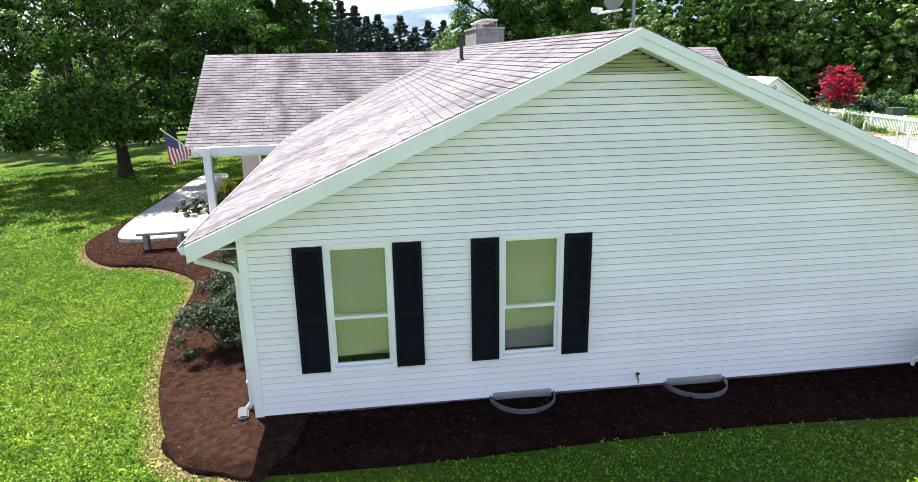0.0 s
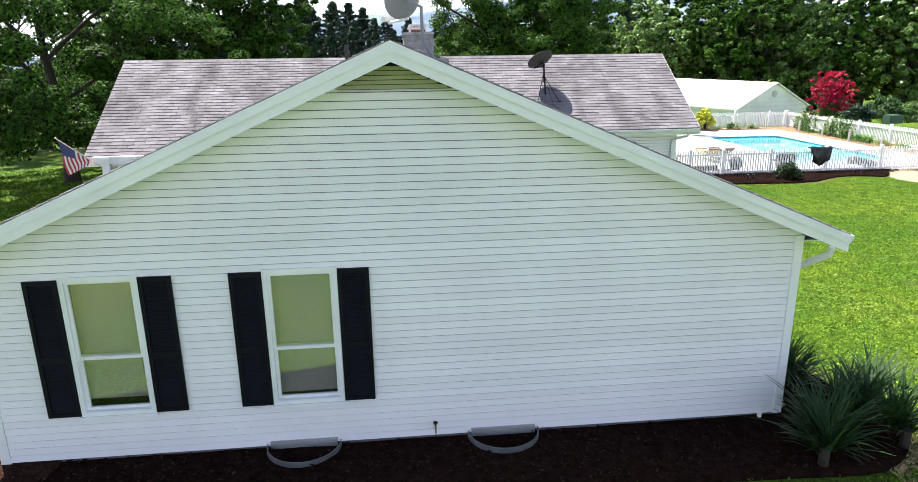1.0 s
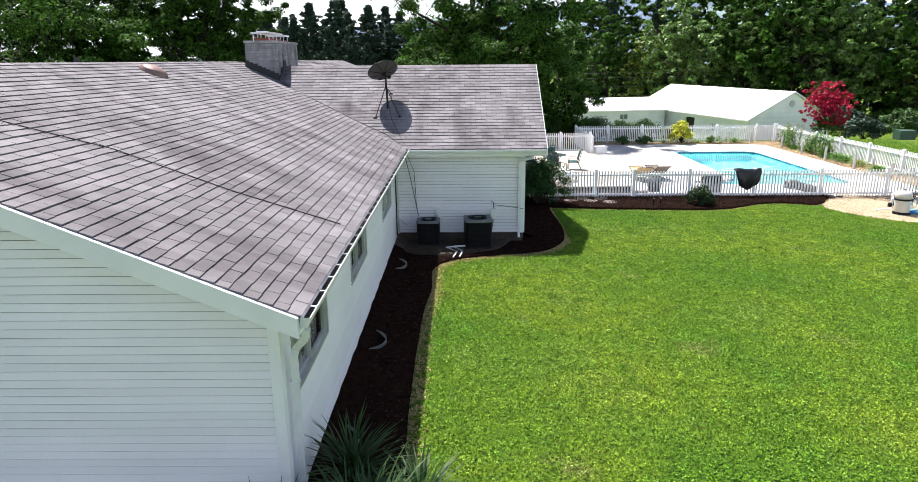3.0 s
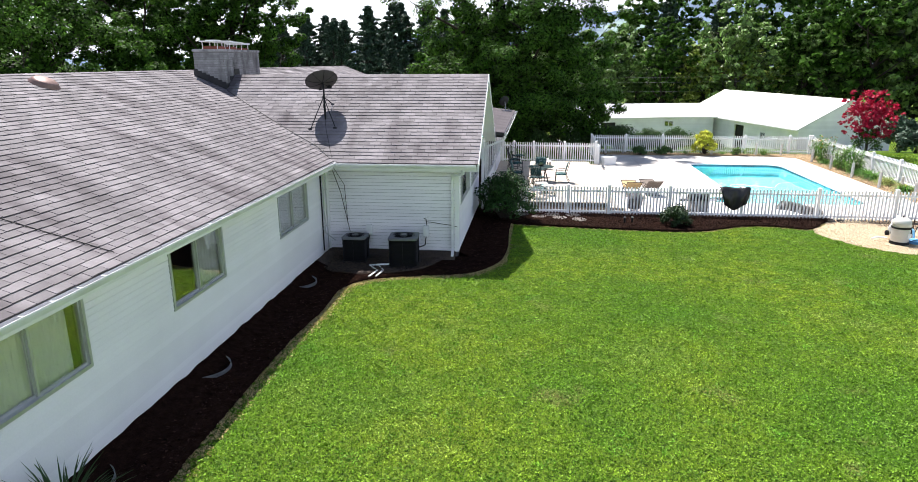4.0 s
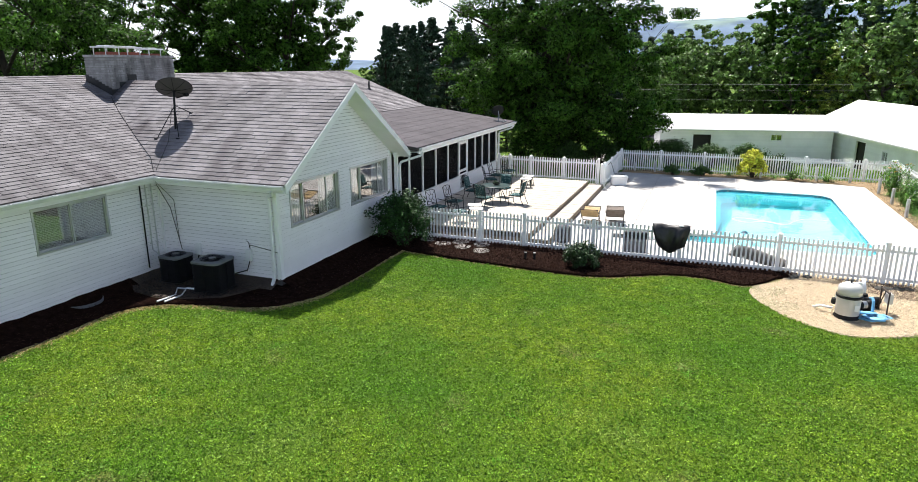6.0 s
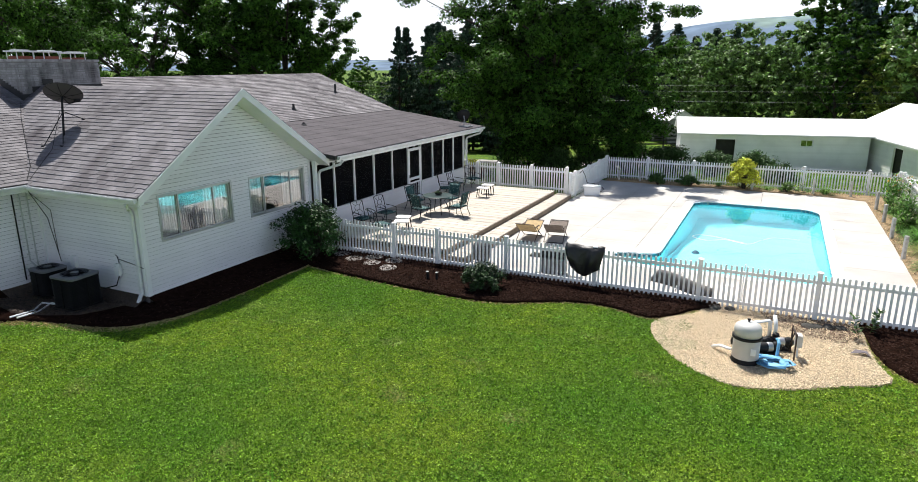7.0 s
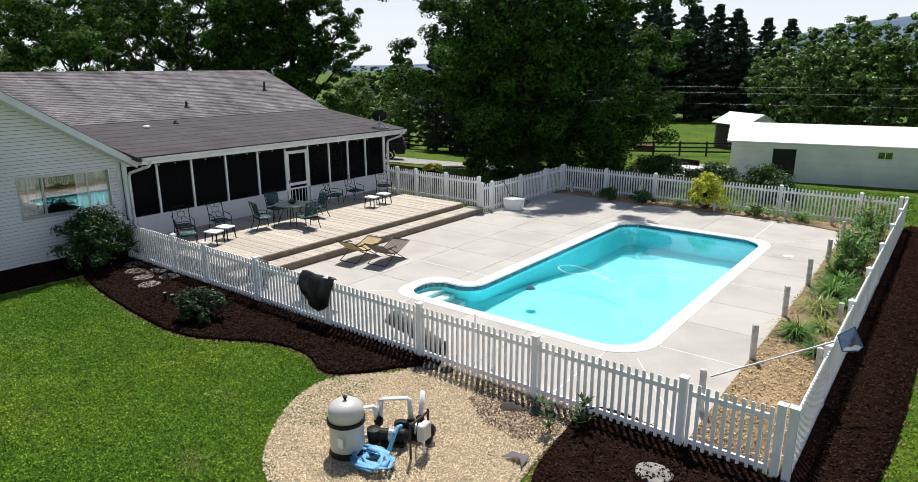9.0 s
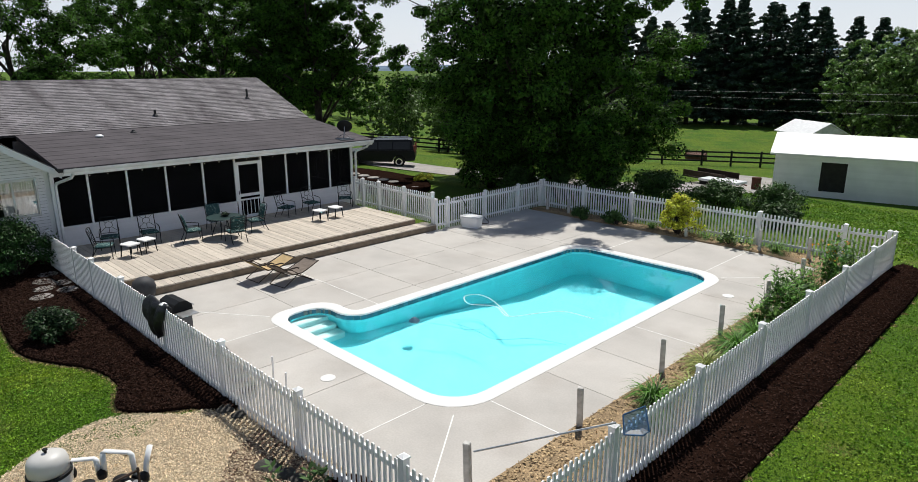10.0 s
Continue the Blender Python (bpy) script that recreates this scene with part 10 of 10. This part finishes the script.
board_fence("black three-board pasture fence beyond the drive", [(18, 84.2), (7.7, 77.7), (2, 74), (-8, 67.5), (-20, 61)])
board_fence("black three-board fence along the far lane", [(-9, 56.5), (-20, 55), (-34, 52)])
board_fence("black three-board fence on the front lawn side", [(-34, 30), (-30, 38), (-28, 46)])
feeder = thing("hay_feeder", "rusty ring hay feeder in the pasture", "hay feeder", at=(5.3, 81.6, terrain(5.3, 81.6)))
feeder.scale = (0.82, 0.82, 0.82)
RUST = material("rusty_steel", (0.10, 0.035, 0.02), 0.8, noise_amt=0.3)
bm = bmesh.new()
lathe(bm, [(1.2, 0.0), (1.22, 0.0), (1.22, 0.6), (1.2, 0.6)], 20)
part("ring", bm, RUST, feeder)
for i in range(14):
    a = i * 2 * math.pi / 14
    bm = bmesh.new()
    tube(bm, [(1.2 * math.cos(a), 1.2 * math.sin(a), 0.6), (1.1 * math.cos(a + 0.15), 1.1 * math.sin(a + 0.15), 1.0), (1.2 * math.cos(a + 0.3), 1.2 * math.sin(a + 0.3), 0.6)], 0.03, 5)
    part("hoop", bm, RUST, feeder)

# small pole shed behind: local x along the ridge, y back from its open long side
M_S = pose(9.7, 89.5, -3.1, 0, 0, -38.6)
S_LEN, S_DEEP, S_EAVE, S_TOP = 5.0, 3.6, 2.70, 3.65
sh = thing("shed", "small open pole shed with pale grey metal roof", "shed")
GREYB = material("grey_boards", (0.25, 0.24, 0.22), 0.9, noise_amt=0.2)
PALEMETAL = material("grey_metal_roof", (0.66, 0.67, 0.68), 0.5, 0.1, noise_amt=0.1)
for x in (0.1, S_LEN / 2, S_LEN - 0.1):
    bm = bmesh.new()
    box(bm, x - 0.09, x + 0.09, 0.05, 0.23, -0.4, S_EAVE - 0.05, M_S)
    part("pole", bm, GREYB, sh)
for c in ((0.0, 0.06, 0.25, S_DEEP), (S_LEN - 0.06, S_LEN, 0.25, S_DEEP), (0.07, S_LEN - 0.07, S_DEEP - 0.06, S_DEEP)):
    bm = bmesh.new()
    box(bm, *c, -0.4, S_EAVE - 0.03, M_S)
    part("side_wall", bm, GREYB, sh)
for y0, y1 in ((-0.25, S_DEEP / 2), (S_DEEP + 0.25, S_DEEP / 2)):
    bm = bmesh.new()
    ze = S_EAVE - 0.25 * (S_TOP - S_EAVE) / (S_DEEP / 2)
    pts = [(-0.25, y0, ze), (S_LEN + 0.25, y0, ze), (S_LEN + 0.25, y1, S_TOP), (-0.25, y1, S_TOP)]
    a = [bm.verts.new(M_S @ Vector(p)) for p in pts]
    b = [bm.verts.new(M_S @ (Vector(p) - Vector((0, 0, 0.07)))) for p in pts]
    bm.faces.new(a)
    bm.faces.new(b[::-1])
    for i in range(4):
        bm.faces.new((a[i], b[i], b[(i + 1) % 4], a[(i + 1) % 4]))
    part("roof", bm, PALEMETAL, sh)
for x in (0.02, S_LEN - 0.02):
    bm = bmesh.new()
    prism(bm, [(0.0, S_EAVE - 0.03), (S_DEEP, S_EAVE - 0.03), (S_DEEP / 2, S_TOP - 0.1)], x - 0.02, x + 0.02, M_S @ Matrix(((0, 0, 1, 0), (1, 0, 0, 0), (0, 1, 0, 0), (0, 0, 0, 1))))
    part("gable_panel", bm, PALEMETAL, sh)

# trailer and barrel by the long shed
tr = thing("utility_trailer", "old flat utility trailer with wooden sides", "trailer", at=(13.6, 66.5, terrain(13.6, 66.5)), rz=-12)
bm = bmesh.new()
box(bm, -1.7, 1.7, -0.8, 0.8, 0.5, 0.58)
part("bed", bm, DARKW, tr)
for s in (-1, 1):
    bm = bmesh.new()
    box(bm, -1.7, 1.7, s * 0.8 - 0.03, s * 0.8 + 0.03, 0.6, 1.0)
    part("side_board", bm, DARKW, tr)
    bm = bmesh.new()
    lathe(bm, [(0.18, -0.09), (0.32, -0.09), (0.32, 0.09), (0.18, 0.09)], 18, pose(0.2, s * 0.95, 0.32, 90, 0, 0))
    part("wheel", bm, RUBBER, tr)
bm = bmesh.new()
tube(bm, [(1.7, 0, 0.5), (2.9, 0, 0.4)], 0.05, 6)
part("tongue", bm, RUST, tr)
ft = thing("flatbed_trailer", "white flatbed trailer beside the shed", "trailer", at=(15.2, 64.8, terrain(15.2, 64.8)), rz=-8)
bm = bmesh.new()
box(bm, -1.4, 1.4, -0.7, 0.7, 0.45, 0.6, bevel=0.02)
part("bed", bm, GUTTER, ft)
for s in (-1, 1):
    bm = bmesh.new()
    lathe(bm, [(0.15, -0.08), (0.28, -0.08), (0.28, 0.08), (0.15, 0.08)], 18, pose(-0.2, s * 0.78, 0.28, 90, 0, 0))
    part("wheel", bm, RUBBER, ft)
br = thing("barrel", "rusty steel barrel at the shed corner", "barrel", at=(16.5, 67.3, terrain(16.5, 67.3)))
bm = bmesh.new()
lathe(bm, [(0.30, 0), (0.31, 0.02), (0.30, 0.3), (0.315, 0.31), (0.30, 0.32), (0.30, 0.6), (0.315, 0.61), (0.30, 0.62), (0.31, 0.88), (0.28, 0.88), (0.27, 0.84), (0.0, 0.84)], 20)
part("drum", bm, RUST, br)
ub = thing("utility_box", "green utility box on the far lawn", "utility box", at=(38.5, 44.2, terrain(38.5, 44.2)))
bm = bmesh.new()
box(bm, -0.5, 0.5, -0.4, 0.4, 0, 0.6, bevel=0.03)
part("body", bm, material("utility_green", (0.04, 0.09, 0.06), 0.6), ub)
# power lines
for i, z in enumerate((4.9, 4.3, 3.2)):
    pwl = thing("power_line", "thin overhead power line against the trees", "power line", "power lines")
    bm = bmesh.new()
    tube(bm, [(-60 + k * 6, 88 + 0.02 * k, z - 1.2 - 0.6 * math.sin(math.pi * k / 20)) for k in range(21)], 0.009, 5)
    part("wire", bm, material("pale_wire", (0.20, 0.20, 0.21), 0.5) if i == 0 else bpy.data.materials["pale_wire"], pwl)
# barn windows and doors
for m, u0, u1, z0, z1, nm, lab in ((MB @ frame_of((-4.1, 0, 0), (0, 1, 0), (-1, 0, 0)), 4.5, 5.3, 1.2, 1.9, "window_9", "small dark barn window with white frame"), (ML @ frame_of((-1.9, 0, 0), (0, 1, 0), (-1, 0, 0)), 4.1, 5.0, 1.48, 2.0, "window_10", "small white-framed shed window")):
    w_ = thing(nm, lab, "window", kind="structure")
    bm = bmesh.new()
    frame_bars(bm, m, u0 - 0.03, u1 + 0.03, z0 - 0.03, z1 + 0.03, 0.07, -0.08, 0.03)
    box(bm, (u0 + u1) / 2 - 0.02, (u0 + u1) / 2 + 0.02, -0.05, 0.0, z0, z1, m)
    part("window_frame", bm, TRIM, w_)
    pane(m, u0 + 0.03, u1 - 0.03, z0 + 0.03, z1 - 0.03, -0.03, w_)
bv = thing("gable_vent_barn", "round grey louvred vent on the barn gable", "vent")
bm = bmesh.new()
lathe(bm, [(0.28, 0.0), (0.30, 0.02), (0.27, 0.04), (0.0, 0.04)], 18, MB @ pose(0, -0.02, 3.9, 90, 0, 0))
part("disc", bm, ALU, bv)
